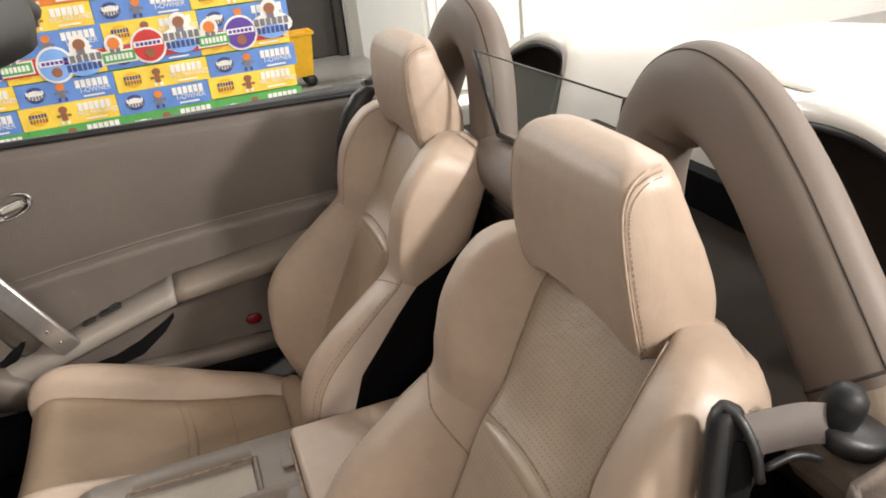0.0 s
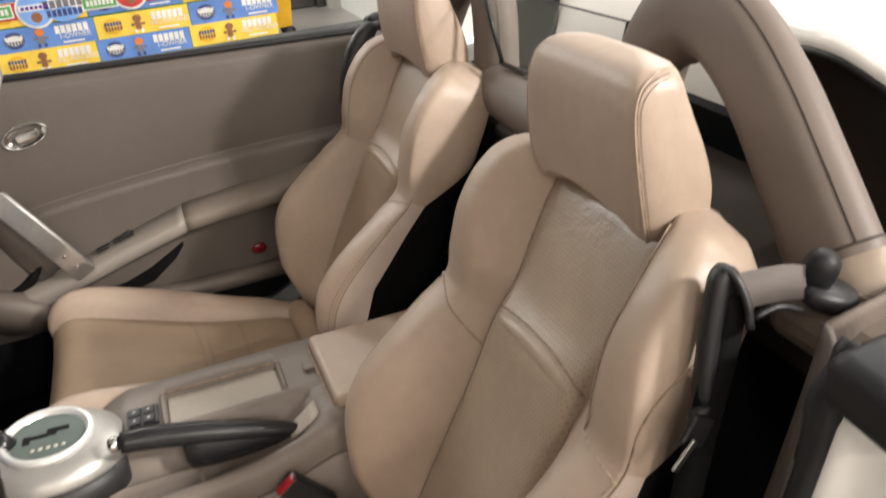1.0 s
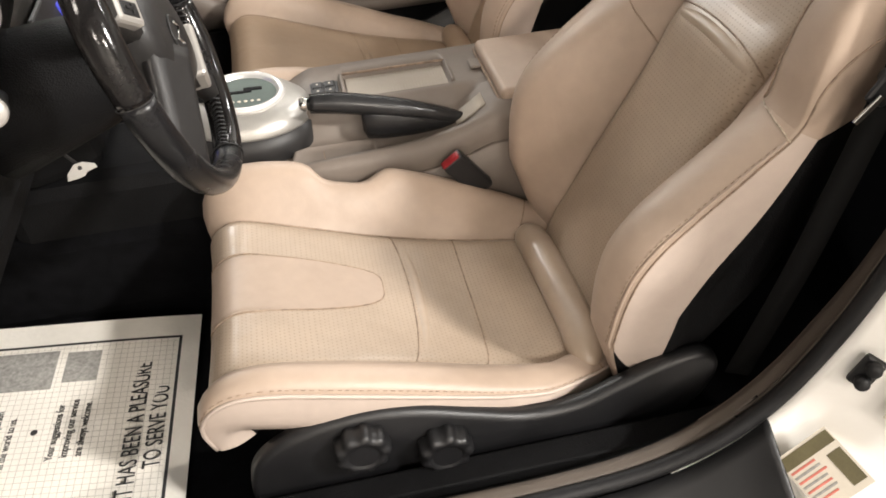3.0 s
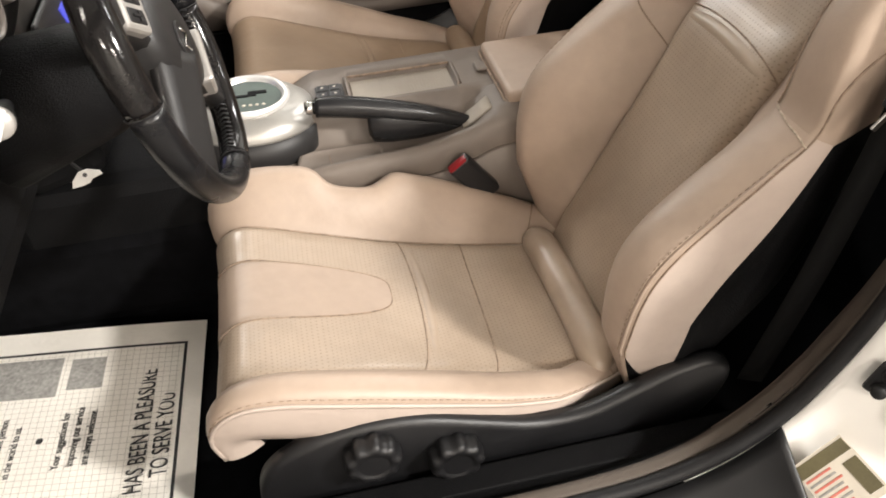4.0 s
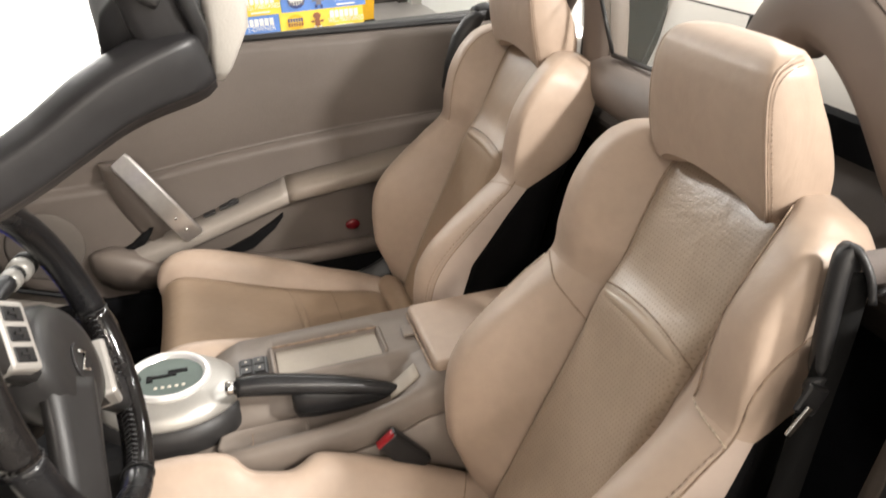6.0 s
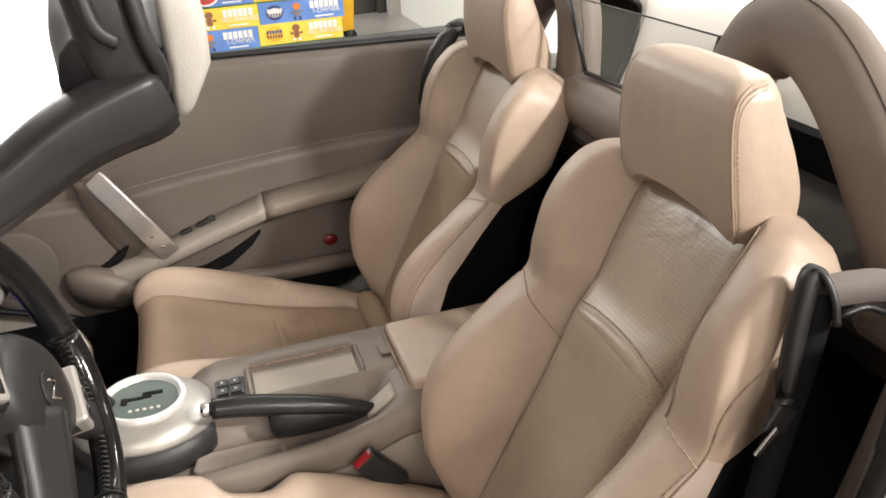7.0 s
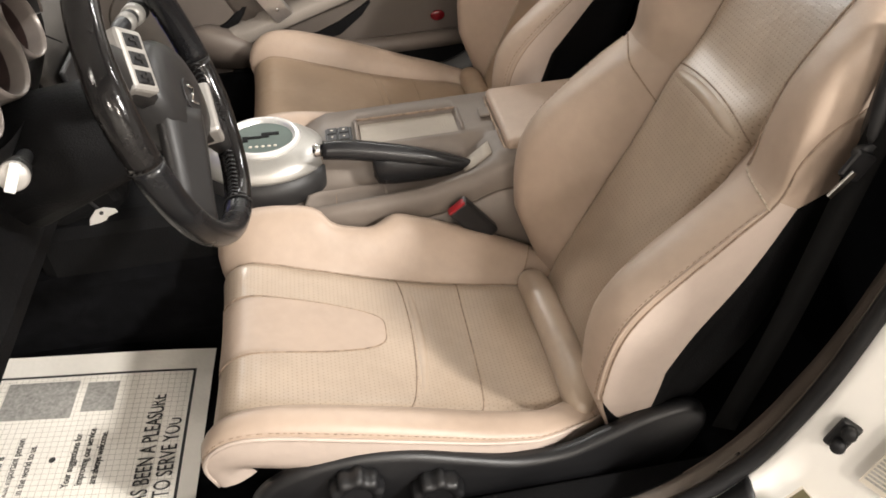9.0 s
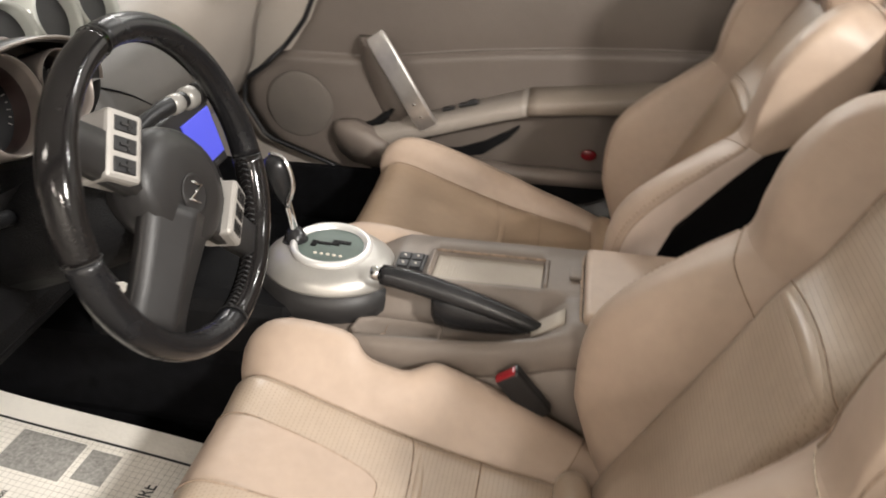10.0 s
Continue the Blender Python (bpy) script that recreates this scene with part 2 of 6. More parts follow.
def loft(name, rings, material, parent=None, label="", caps=True, closed=True, smooth=True):
    n = len(rings[0])
    verts = [p for r in rings for p in r]
    faces = []
    for i in range(len(rings) - 1):
        for k in range(n if closed else n - 1):
            a, b = i * n + k, i * n + (k + 1) % n
            faces.append((a, b, b + n, a + n))
    if caps:
        faces.append(tuple(range(n))[::-1])
        faces.append(tuple(range((len(rings) - 1) * n, len(rings) * n)))
    return raw(name, verts, faces, material, parent, label, smooth)


def box_bm(size, at=(0, 0, 0), bevel=0.004, rot=None, seg=2):
    bm = bmesh.new()
    bmesh.ops.create_cube(bm, size=1)
    bmesh.ops.scale(bm, vec=size, verts=bm.verts)
    if bevel:
        bmesh.ops.bevel(bm, geom=bm.edges[:], offset=bevel, segments=seg, profile=0.5, affect="EDGES")
    m = Matrix.Translation(at) @ (rot if rot is not None else Matrix())
    bmesh.ops.transform(bm, matrix=m, verts=bm.verts)
    return bm


def box(name, size, at, material, parent=None, label="", bevel=0.004, rot=None, smooth=False):
    return part(name, box_bm(size, at, bevel, rot), material, parent, label, smooth)


def lathe(name, profile, m, material, parent=None, label="", seg=32, wobble=None, smooth=True, solid=True):
    """A turned solid: (radius, height) pairs about the z axis of m."""
    verts, faces = [], []
    for r, h in profile:
        for k in range(seg):
            a = 2 * math.pi * k / seg
            rr = r * (wobble(a, r, h) if wobble else 1)
            verts.append(m @ Vector((rr * math.cos(a), rr * math.sin(a), h)))
    for i in range(len(profile) - 1):
        for k in range(seg):
            a, b = i * seg + k, i * seg + (k + 1) % seg
            faces.append((a, b, b + seg, a + seg))
    if solid:
        faces.append(tuple(range(seg))[::-1])
        if len({h for _, h in profile}) > 1:
            faces.append(tuple(range((len(profile) - 1) * seg, len(profile) * seg)))
    return raw(name, verts, faces, material, parent, label, smooth)


def plate(name, outline, thick, m, material, parent=None, label="", bevel=0.002, smooth=False):
    """A flat piece: an outline in the xy plane of m, thickened along its z."""
    bm = bmesh.new()
    bottom = [bm.verts.new((x, y, 0)) for x, y in outline]
    f = bm.faces.new(bottom)
    r = bmesh.ops.extrude_face_region(bm, geom=[f])
    bmesh.ops.translate(bm, vec=(0, 0, thick), verts=[g for g in r["geom"] if isinstance(g, bmesh.types.BMVert)])
    bmesh.ops.recalc_face_normals(bm, faces=bm.faces)
    if bevel:
        top = [e for e in bm.edges if all(abs(v.co.z - thick) < 1e-6 for v in e.verts)]
        bmesh.ops.bevel(bm, geom=top, offset=bevel, segments=2, profile=0.5, affect="EDGES")
    bmesh.ops.transform(bm, matrix=m, verts=bm.verts)
    return part(name, bm, material, parent, label, smooth)


def words(name, text, size, m, material, parent=None, align="LEFT"):
    c = bpy.data.curves.new(name, "FONT")
    c.body, c.size, c.align_x, c.extrude = text, size, align, 0.0004
    tmp = bpy.data.objects.new("tmp_text", c)
    scene.collection.objects.link(tmp)
    bpy.context.view_layer.update()
    me = bpy.data.meshes.new_from_object(tmp.evaluated_get(bpy.context.evaluated_depsgraph_get()))
    bpy.data.objects.remove(tmp)
    me.transform(m)
    return put(name, me, material, parent, "", False)


class Skin:
    """An upholstered surface: half a cross-section of control points (from the middle of the face, over the bolster, to the back),
    mirrored, along a spine. at(a, u): a is the control number (minus: the other side), u the place along the spine."""

    def __init__(self, half, spine):
        self.half, self.spine = half, spine

    def at(self, a, u, lift=0.0):
        p = self.flat(a, u)
        if not lift:
            return p
        e = 0.02
        da = self.flat(a + e, u) - self.flat(a - e, u)
        du = self.flat(a, u + 0.002) - self.flat(a, u - 0.002)
        n = da.cross(du).normalized()
        o, up, fwd = self.spine(u)
        if n.dot(fwd) < 0 and abs(a) < 6:
            n = -n
        elif abs(a) >= 6 and n.dot(Vector((0, math.copysign(1, a), 0)) + fwd * 0.3) < 0:
            n = -n
        return p + n * lift

    def flat(self, a, u):
        side = 1 if a >= 0 else -1
        c = self.half(u, side)
        full = [np.array((-c[1][0], c[1][1]))] + [np.array(q, float) for q in c]
        y, d = spline_at(full, abs(a) + 1)
        o, up, fwd = self.spine(u)
        return o + Vector((0, side * y, 0)) + fwd * d

    def patch(self, name, a0, a1, na, lo, hi, nu, material, parent=None, label="", lift=0.0):
        verts, faces, uvs = [], [], []
        for i in range(na + 1):
            a = a0 + (a1 - a0) * i / na
            l, h = (lo(a) if callable(lo) else lo), (hi(a) if callable(hi) else hi)
            for k in range(nu + 1):
                u = l + (h - l) * k / nu
                p = self.at(a, u, lift)
                verts.append(p)
                uvs.append((p.y, u))
        for i in range(na):
            for k in range(nu):
                q = i * (nu + 1) + k
                faces.append((q, q + 1, q + nu + 2, q + nu + 1))
        bm_faces = faces
        ob = raw(name, verts, bm_faces, material, parent, label, True, uvs)
        bm = bmesh.new()
        bm.from_mesh(ob.data)
        bmesh.ops.recalc_face_normals(bm, faces=bm.faces)
        bm.to_mesh(ob.data)
        bm.free()
        return ob

    def line(self, pts, n, lift=0.0):
        return [self.at(a, u, lift) for a, u in spline(pts, n)]

# ---- the showroom ----
X0, X1, Y0, Y1, HIGH = -6.0, 7.5, -8.5, 6.9, 4.6


def wall(name, size, at, material=None, label="white painted showroom wall"):
    return tagged(box(name, size, at, material or wall_paint, bevel=0.0), label, "wall", kind="structure")


tagged(box("floor", (X1 - X0 + 0.4, Y1 - Y0 + 0.4, 0.1), ((X0 + X1) / 2, (Y0 + Y1) / 2, -0.05), floor_mat, bevel=0), "grey sealed concrete showroom floor", "floor", kind="structure")
tagged(box("ceiling", (X1 - X0 + 0.4, Y1 - Y0 + 0.4, 0.1), ((X0 + X1) / 2, (Y0 + Y1) / 2, HIGH + 0.05), ceiling_mat, bevel=0), "white showroom ceiling", "ceiling", kind="structure")
dim_paint = mat("grey wall paint", (0.16, 0.155, 0.15), 0.7, vary=0.05, scale=2, grain=0.08, grain_scale=60)
wall("wall_south", (X1 - X0, 0.15, HIGH), ((X0 + X1) / 2, Y0 - 0.075, HIGH / 2))
wall("wall_west", (0.15, Y1 - Y0, HIGH), (X0 - 0.075, (Y0 + Y1) / 2, HIGH / 2), dim_paint, "dark grey painted showroom wall")
wall("wall_east", (0.15, Y1 - Y0, HIGH), (X1 + 0.075, (Y0 + Y1) / 2, HIGH / 2))
# far wall, with an opening for the dark door
DX0, DX1, DH = -0.75, 1.38, 2.5
wall("wall_north_a", (DX0 - X0, 0.15, HIGH), ((X0 + DX0) / 2, Y1 + 0.075, HIGH / 2))
wall("wall_north_b", (X1 - DX1 - 0.28, 0.15, HIGH), ((X1 + DX1 + 0.28) / 2, Y1 + 0.075, HIGH / 2))
wall("wall_north_c", (DX1 - DX0 + 0.28, 0.15, HIGH - DH), ((DX0 + DX1 + 0.28) / 2, Y1 + 0.075, (HIGH + DH) / 2))
YR = 4.6
pier_grey = mat("grey painted pier", (0.45, 0.43, 0.40), 0.6, vary=0.06, scale=3, grain=0.1, grain_scale=60)
wall("wall_pier", (0.26, 0.40, DH), (DX1 + 0.15, Y1 - 0.05, DH / 2), pier_grey, "grey painted pier beside the dark door")
tagged(box("baseboard", (X1 - DX1 - 0.28, 0.02, 0.14), ((X1 + DX1 + 0.28) / 2, Y1 - 0.01, 0.07), pier_grey, bevel=0.003), "grey baseboard along the white wall", "baseboard", kind="structure")

door = thing("door_1", ((DX0 + DX1) / 2, Y1, 0), "wide dark steel door in a dark frame", "door", kind="structure")
for k in range(2):
    w = (DX1 - DX0 - 0.14) / 2
    box("leaf", (w - 0.02, 0.05, DH - 0.06), (DX0 + 0.07 + w * (k + 0.5), Y1 + 0.03, (DH - 0.06) / 2 + 0.005), dark_door, door)
box("jamb", (0.07, 0.16, DH), (DX1 - 0.035, Y1 + 0.0, DH / 2), dark_door, door)
box("jamb", (0.07, 0.16, DH), (DX0 + 0.035, Y1 + 0.0, DH / 2), dark_door, door)
box("head", (DX1 - DX0 - 0.14, 0.16, 0.05), ((DX0 + DX1) / 2, Y1, DH - 0.025), dark_door, door)

wall("wall_return_a", (X1 - 1.50, 0.12, HIGH), ((X1 + 1.50) / 2, YR + 0.06, HIGH / 2))
wall("wall_return_b", (0.12, Y1 - YR - 0.12, HIGH), (1.56, (Y1 + YR + 0.12) / 2, HIGH / 2))
wdoor = thing("door_2", (1.80, YR, 0), "closed white panelled door with a steel hinge", "door", kind="structure")
box("leaf", (0.70, 0.035, 2.05), (1.88, YR - 0.021, 1.03), wall_paint, wdoor)
for zz in (0.55, 1.45):
    for xx in (1.71, 2.05):
        box("panel", (0.24, 0.010, 0.72), (xx, YR - 0.043, zz), wall_paint, wdoor)
for zz in (0.30, 0.80, 1.75):
    box("hinge", (0.018, 0.018, 0.10), (2.240, YR - 0.045, zz), alloy, wdoor)
box("frame_side", (0.06, 0.045, 2.12), (2.285, YR - 0.025, 1.06), wall_paint, wdoor)

# bodies for the added fill panels, all out of view overhead
for px, py, _ in PANELS:
    lp = thing("ceiling_light", (px, py, HIGH), "unseen long recessed white ceiling light added as fill, switched on", "lamp", "ceiling lights")
    box("frame", (1.25, 0.35, 0.05), (px, py, HIGH - 0.026), white_paint, lp)
    box("diffuser", (1.15, 0.25, 0.008), (px, py, HIGH - 0.056), lamp_face, lp, bevel=0)
tl = thing("track_lamp", (KEY.x, KEY.y, HIGH), "small white ceiling spot lamp, switched on", "lamp")
tube("stem", [(KEY.x, KEY.y, HIGH), (KEY.x + 0.06, KEY.y - 0.05, KEY.z + 0.12)], 0.015, white_paint, tl)
way = (Vector((0, 0, 0.75)) - KEY).normalized()
lathe("head", [(0.05, 0), (0.15, 0.02), (0.165, 0.10), (0.165, 0.14)], Matrix.Translation(KEY - way * 0.16) @ way.to_track_quat("Z", "Y").to_matrix().to_4x4(), white_paint, tl)

# board covered with overlapping printed advertising sheets (plain shapes in their colours)
AD = {k: mat("print " + k, c, 0.5, vary=0.12, scale=9) for k, c in dict(yellow=(0.96, 0.66, 0.08), blue=(0.13, 0.27, 0.66), sky=(0.22, 0.42, 0.85), grey=(0.20, 0.19, 0.22), green=(0.10, 0.40, 0.10), red=(0.6, 0.04, 0.04), purple=(0.12, 0.05, 0.35), orange=(0.75, 0.22, 0.04), white=(0.85, 0.84, 0.8), navy=(0.05, 0.07, 0.22), brown=(0.30, 0.12, 0.06), gold=(0.85, 0.50, 0.02)).items()}


def sheet(parent, rng, x, z, w, h, colour, proud):
    """One printed sheet: ground colour, a round or shield badge, a small upright shape, heading and line bars."""
    fw = Matrix.Translation((x, BY - 0.012 - proud, z)) @ pose(0, 0, 0, 90, 0, 0)
    s = box("sheet", (w, 0.004, h), (x, BY - 0.012 - proud, z), AD[colour], parent, bevel=0)
    y = BY - 0.0165 - proud

    def blot(dx, dz, bw, bh, c, p=0.0, n=12):
        lathe("badge", [(0.001, 0), (1, 0), (1, 0.0012)], Matrix.Translation((x + dx, y - p, z + dz)) @ pose(0, 0, 0, 90, 0, 0) @ Matrix.Diagonal((bw, bh, 1, 1)), AD[c], parent, seg=n, smooth=False)

    def bar(dx, dz, bw, bh, c, p=0.0):
        box("bar", (bw, 0.002, bh), (x + dx, y - p, z + dz), AD[c], parent, bevel=0)
    badge = {"yellow": "gold", "blue": "navy", "green": "green", "orange": "gold"}[colour]
    blot(-w * 0.32, 0, h * 0.42, h * 0.36, badge)
    blot(-w * 0.32, 0, h * 0.30, h * 0.22, "white" if colour in ("blue", "green") else "yellow", 0.002)
    for k in range(6):
        bar(-w * 0.32 + (k - 2.5) * h * 0.125, h * 0.10, h * 0.09, h * 0.17, "white" if colour != "yellow" else "navy", 0.004)
        bar(-w * 0.32 + (k - 2.5) * h * 0.125, -h * 0.11, h * 0.09, h * 0.17, "grey" if colour != "yellow" else "brown", 0.004)
    blot(-w * 0.06, h * 0.20, h * 0.19, h * 0.16, "orange" if colour == "blue" else "brown", 0.001)
    bar(-w * 0.06, -h * 0.12, h * 0.24, h * 0.34, "grey" if colour == "blue" else "brown", 0.001)
    for q in (-1, 1):
        bar(-w * 0.06 + q * h * 0.13, -h * 0.36, h * 0.12, h * 0.16, "navy" if colour == "blue" else "white", 0.001)
        bar(-w * 0.06 + q * h * 0.22, -h * 0.06, h * 0.16, h * 0.10, "grey" if colour == "blue" else "brown", 0.0014)
    bx = w * 0.12
    for k in range(6):
        bar(bx + k * w * 0.058, h * 0.20, w * 0.047, h * 0.34, "white", 0.001)
    slogan = {"blue": "1-OWNER", "yellow": "WELL MAINTAINED"}.get(colour)
    if slogan:
        wm = Matrix.Translation((x + w * 0.285, y - 0.002, z - h * 0.20)) @ pose(0, 0, 0, 90, 0, 0) @ Matrix.Diagonal((0.92 if colour == "blue" else 0.62, 1, 1, 1))
        words("slogan", slogan, h * 0.32, wm, AD["white"], parent, "CENTER")
    else:
        for k in range(8):
            bar(bx + k * w * 0.042, -h * 0.12, w * 0.030, h * 0.16, "white", 0.001)
    bar(w * 0.26, -h * 0.36, w * 0.22, h * 0.07, "white", 0.001)
    return s


BY, BX1 = 4.0, 0.43
board = thing("display_board", (-0.45, BY + 0.05, 0), "display board covered with overlapping colourful advertising sheets", "board")
box("panel", (1.75, 0.03, 1.38), (BX1 - 0.875, BY + 0.02, 0.86), AD["green"], board)
for xx in (BX1 - 1.55, BX1 - 0.2):
    box("leg", (0.05, 0.5, 0.12), (xx, BY + 0.02, 0.06), black_matt, board)
rng = random.Random(4)
SW, SH = 0.53, 0.132
for r in range(8):
    for c in range(4):
        colour = "green" if r <= 1 else (("yellow", "blue")[(r + c) % 2] if r < 7 else "orange")
        sheet(board, rng, BX1 - 0.255 - c * SW + (0.020 if r % 2 else 0), 0.180 + r * SH + rng.uniform(-0.004, 0.004) - 0.012 * c * 0, SW - 0.004, SH - 0.003, colour, 0.002 + 0.001 * (r % 2))
    if r == 4:
        box("strip", (1.7, 0.003, 0.09), (BX1 - 0.875, BY - 0.024, 0.180 + r * SH + 0.02), AD["red"], board, bevel=0)
def disc(name, x, z, rx, rz, proud, colour, parent, n=16):
    fm = Matrix.Translation((x, BY - proud, z)) @ pose(0, 0, 0, 90, 0, 0) @ Matrix.Diagonal((rx, rz, 1, 1))
    return lathe(name, [(0.001, 0), (1, 0), (1, 0.0015)], fm, AD[colour], parent, seg=n, smooth=False)


def bars_on(x, z, w, h, n, proud, colour, parent):
    for k in range(n):
        box("bar", (w / n * 0.74, 0.0015, h), (x + (k - (n - 1) / 2) * w / n, BY - proud, z), AD[colour], parent, bevel=0)


for c in range(10):
    # white-edged cut-out stickers with plain shapes and bars
    x, z = BX1 - 0.10 - c * 0.175 + rng.uniform(-0.02, 0.02), 0.725 + rng.uniform(-0.03, 0.05)
    kind_ = c % 3
    if kind_ == 0:
        st = disc("sticker", x, z, 0.098, 0.055, 0.030, "white", board)
        disc("sticker_top", x, z + 0.060, 0.045, 0.058, 0.0305, "white", st)
        disc("sticker_blue", x, z - 0.030, 0.062, 0.032, 0.034, "sky", st)
        bars_on(x, z + 0.016, 0.165, 0.032, 6, 0.036, "grey", st)
        bars_on(x, z - 0.022, 0.150, 0.030, 7, 0.0365, "navy", st)
        disc("sticker_head", x, z + 0.075, 0.026, 0.024, 0.036, "brown", st)
        box("bar", (0.034, 0.0015, 0.030), (x, BY - 0.0355, z + 0.046), AD["grey"], st, bevel=0)
    elif kind_ == 1:
        st = disc("sticker", x, z + 0.02, 0.078, 0.080, 0.029, "white", board, 20)
        disc("sticker_face", x, z + 0.02, 0.068, 0.070, 0.033, ("purple", "red", "sky")[(c // 3) % 3], st, 20)
        box("bar", (0.126, 0.0015, 0.026), (x, BY - 0.036, z + 0.03), AD["white"], st, bevel=0)
        bars_on(x, z + 0.03, 0.11, 0.014, 6, 0.038, "purple", st)
        disc("sticker_head", x, z - 0.012, 0.022, 0.022, 0.0365, "brown", st)
    else:
        st = box("sticker", (0.150, 0.002, 0.058), (x, BY - 0.031, z - 0.01), AD["white"], board, bevel=0)
        box("bar", (0.138, 0.0015, 0.044), (x, BY - 0.034, z - 0.01), AD["green"], st, bevel=0)
        bars_on(x, z - 0.01, 0.118, 0.024, 7, 0.036, "white", st)
        disc("sticker_top", x - 0.01, z + 0.045, 0.040, 0.044, 0.0315, "white", st)
        disc("sticker_head", x - 0.01, z + 0.050, 0.026, 0.026, 0.035, "orange", st)
        bars_on(x - 0.01, z + 0.018, 0.05, 0.022, 2, 0.0355, "grey", st)
    grow = Matrix.Translation((x, 0, z)) @ Matrix.Diagonal((1.28, 1, 1.28, 1)) @ Matrix.Translation((-x, 0, -z))
    for ob in [st] + list(st.children):
        ob.data.transform(grow)

bucket = thing("mop_bucket", (0.70, 5.75, 0), "yellow plastic mop bucket on small castors", "bucket")
loft("tub", [[Vector((0.70 + sx * w, 5.75 + sy * w * 0.7, z)) for sx, sy in ((-1, -1), (1, -1), (1, 1), (-1, 1))] for z, w in ((0.09, 0.12), (0.10, 0.125), (0.42, 0.155), (0.43, 0.175), (0.45, 0.175), (0.45, 0.155), (0.2, 0.12))], yellow_plastic, bucket, smooth=False)
for sx in (-1, 1):
    for sy in (-1, 1):
        lathe("castor", [(0.01, -0.015), (0.05, -0.015), (0.05, 0.015), (0.01, 0.015)], pose(0.70 + sx * 0.10, 5.75 + sy * 0.07, 0.05, 90, 0, 0), black, bucket, seg=14)

# ---- seats ----
UPDIR, FWD = Vector((0.447, 0, 0.894)), Vector((-0.894, 0, 0.447))


def seat(yc, dx, sign, near, label):
    """A sports bucket seat. yc: middle, dx: slid back, sign: +1 when the sill lies at -y, near: whether the outer side is trimmed out in full."""
    fine = 1.0 if near else 0.6
    # the far seat's inserts and seams get darker colours that carry their shade
    insert_hide, seam_hide = (leather_perf, thread) if near else (leather_shaded, thread_soft)
    s = thing("bucket_seat", (-0.40 + dx, yc, 0.27), label, "car seat", "car seats")
    hinge = Vector((-0.20 + dx, yc, 0.40))
    vs = (0, 0.05, 0.10, 0.19, 0.25, 0.32, 0.39, 0.445, 0.50, 0.555, 0.61, 0.648, 0.672, 0.688, 0.698, 0.703)
    B = table(vs, (-0.022, 0.030, 0.080, 0.120, 0.124, 0.099, 0.064, 0.038, 0.054, 0.066, 0.062, 0.050, 0.034, 0.014, -0.012, -0.030))
    W = table(vs, (0.215, 0.226, 0.236, 0.244, 0.247, 0.247, 0.244, 0.240, 0.238, 0.236, 0.233, 0.225, 0.211, 0.188, 0.155, 0.120))
    wi = table(vs, (0.135, 0.130, 0.124, 0.118, 0.114, 0.111, 0.110, 0.110, 0.113, 0.117, 0.120, 0.116, 0.108, 0.098, 0.085, 0.068))
    puff = table(vs, (0.0, 0.004, 0.008, 0.012, 0.014, 0.014, 0.015, 0.018, 0.001, -0.002, -0.006, -0.012, -0.020, -0.028, -0.036, -0.040))
    T = table(vs, (0.09, 0.10, 0.11, 0.115, 0.115, 0.105, 0.095, 0.088, 0.086, 0.085, 0.084, 0.080, 0.076, 0.070, 0.062, 0.052))

    def back_half(v, side):
        b, w, i, p, t = B(v), W(v), wi(v), puff(v), T(v)
        e = w - i
        b0 = min(0.0, (b - 0.05) * 0.5)
        q = lambda k: b0 + k * (b - b0)
        pipe = q(0.78 - 0.30 * min(1.0, max(0.0, (v - 0.48) / 0.16)))
        if not near:
            rim = min(float(np.interp(v, (0.0, 0.10, 0.27, 0.385, 0.485, 0.585, 0.70), (-0.03, 0.02, 0.044, 0.018, -0.012, -0.050, -0.06))), pipe - 0.018)
        else:
            rim = min(0.003 + 0.010 * math.exp(-((v - 0.24) / 0.08) ** 2) - 0.30 * max(0.0, 0.17 - v) - 0.10 * max(0.0, v - 0.50), pipe - 0.018)
        return [(0, p), (i * 0.5, p), (i * 0.90, p * 0.75 + b0 * 0.2), (i, p * 0.2 - 0.006 + b0 * 0.7), (i + 0.22 * e, q(0.42)), (i + 0.46 * e, q(0.9)), (i + 0.68 * e, b), (i + 0.90 * e, q(0.93)), (w, pipe), (w + 0.003, rim), (w - 0.006, max(rim - 0.034, -t * 0.80)), (w - 0.03, -t * 0.9), (w * 0.55, -t), (0, -t)]
    back = Skin(back_half, lambda v: (hinge + UPDIR * v, UPDIR, FWD))

    def arc(a):
        return 0.447 + 0.024 * (1 - (a / 3.0) ** 2) * 1.0
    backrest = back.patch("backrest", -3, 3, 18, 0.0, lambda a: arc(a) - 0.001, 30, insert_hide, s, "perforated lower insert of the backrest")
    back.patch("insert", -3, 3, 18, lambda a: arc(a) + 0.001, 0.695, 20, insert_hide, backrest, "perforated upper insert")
    for sd in (-1, 1):
        a3, a8, a9 = 3 * sd, 8 * sd, 9 * sd
        rise = 0.07 if near else 0.15
        low = lambda a: 0.4438 + rise * max(0.0, (abs(a) - 9.0) / 2.3)
        back.patch("bolster", a3, a8, 20, 0.0, 0.4442, 36, leather, backrest, "smooth leather side bolster")
        back.patch("shoulder", a3, 11.3 * sd, 66, low, 0.703, 36, leather, backrest, "smooth leather shoulder wing")
        back.patch("side_panel", a8, a9, 14, lambda a: 0.088 - 0.030 * math.sin(math.pi * (abs(a) - 8)), 0.4442, 40, leather_lit, backrest, "leather side panel with side light in its colour")
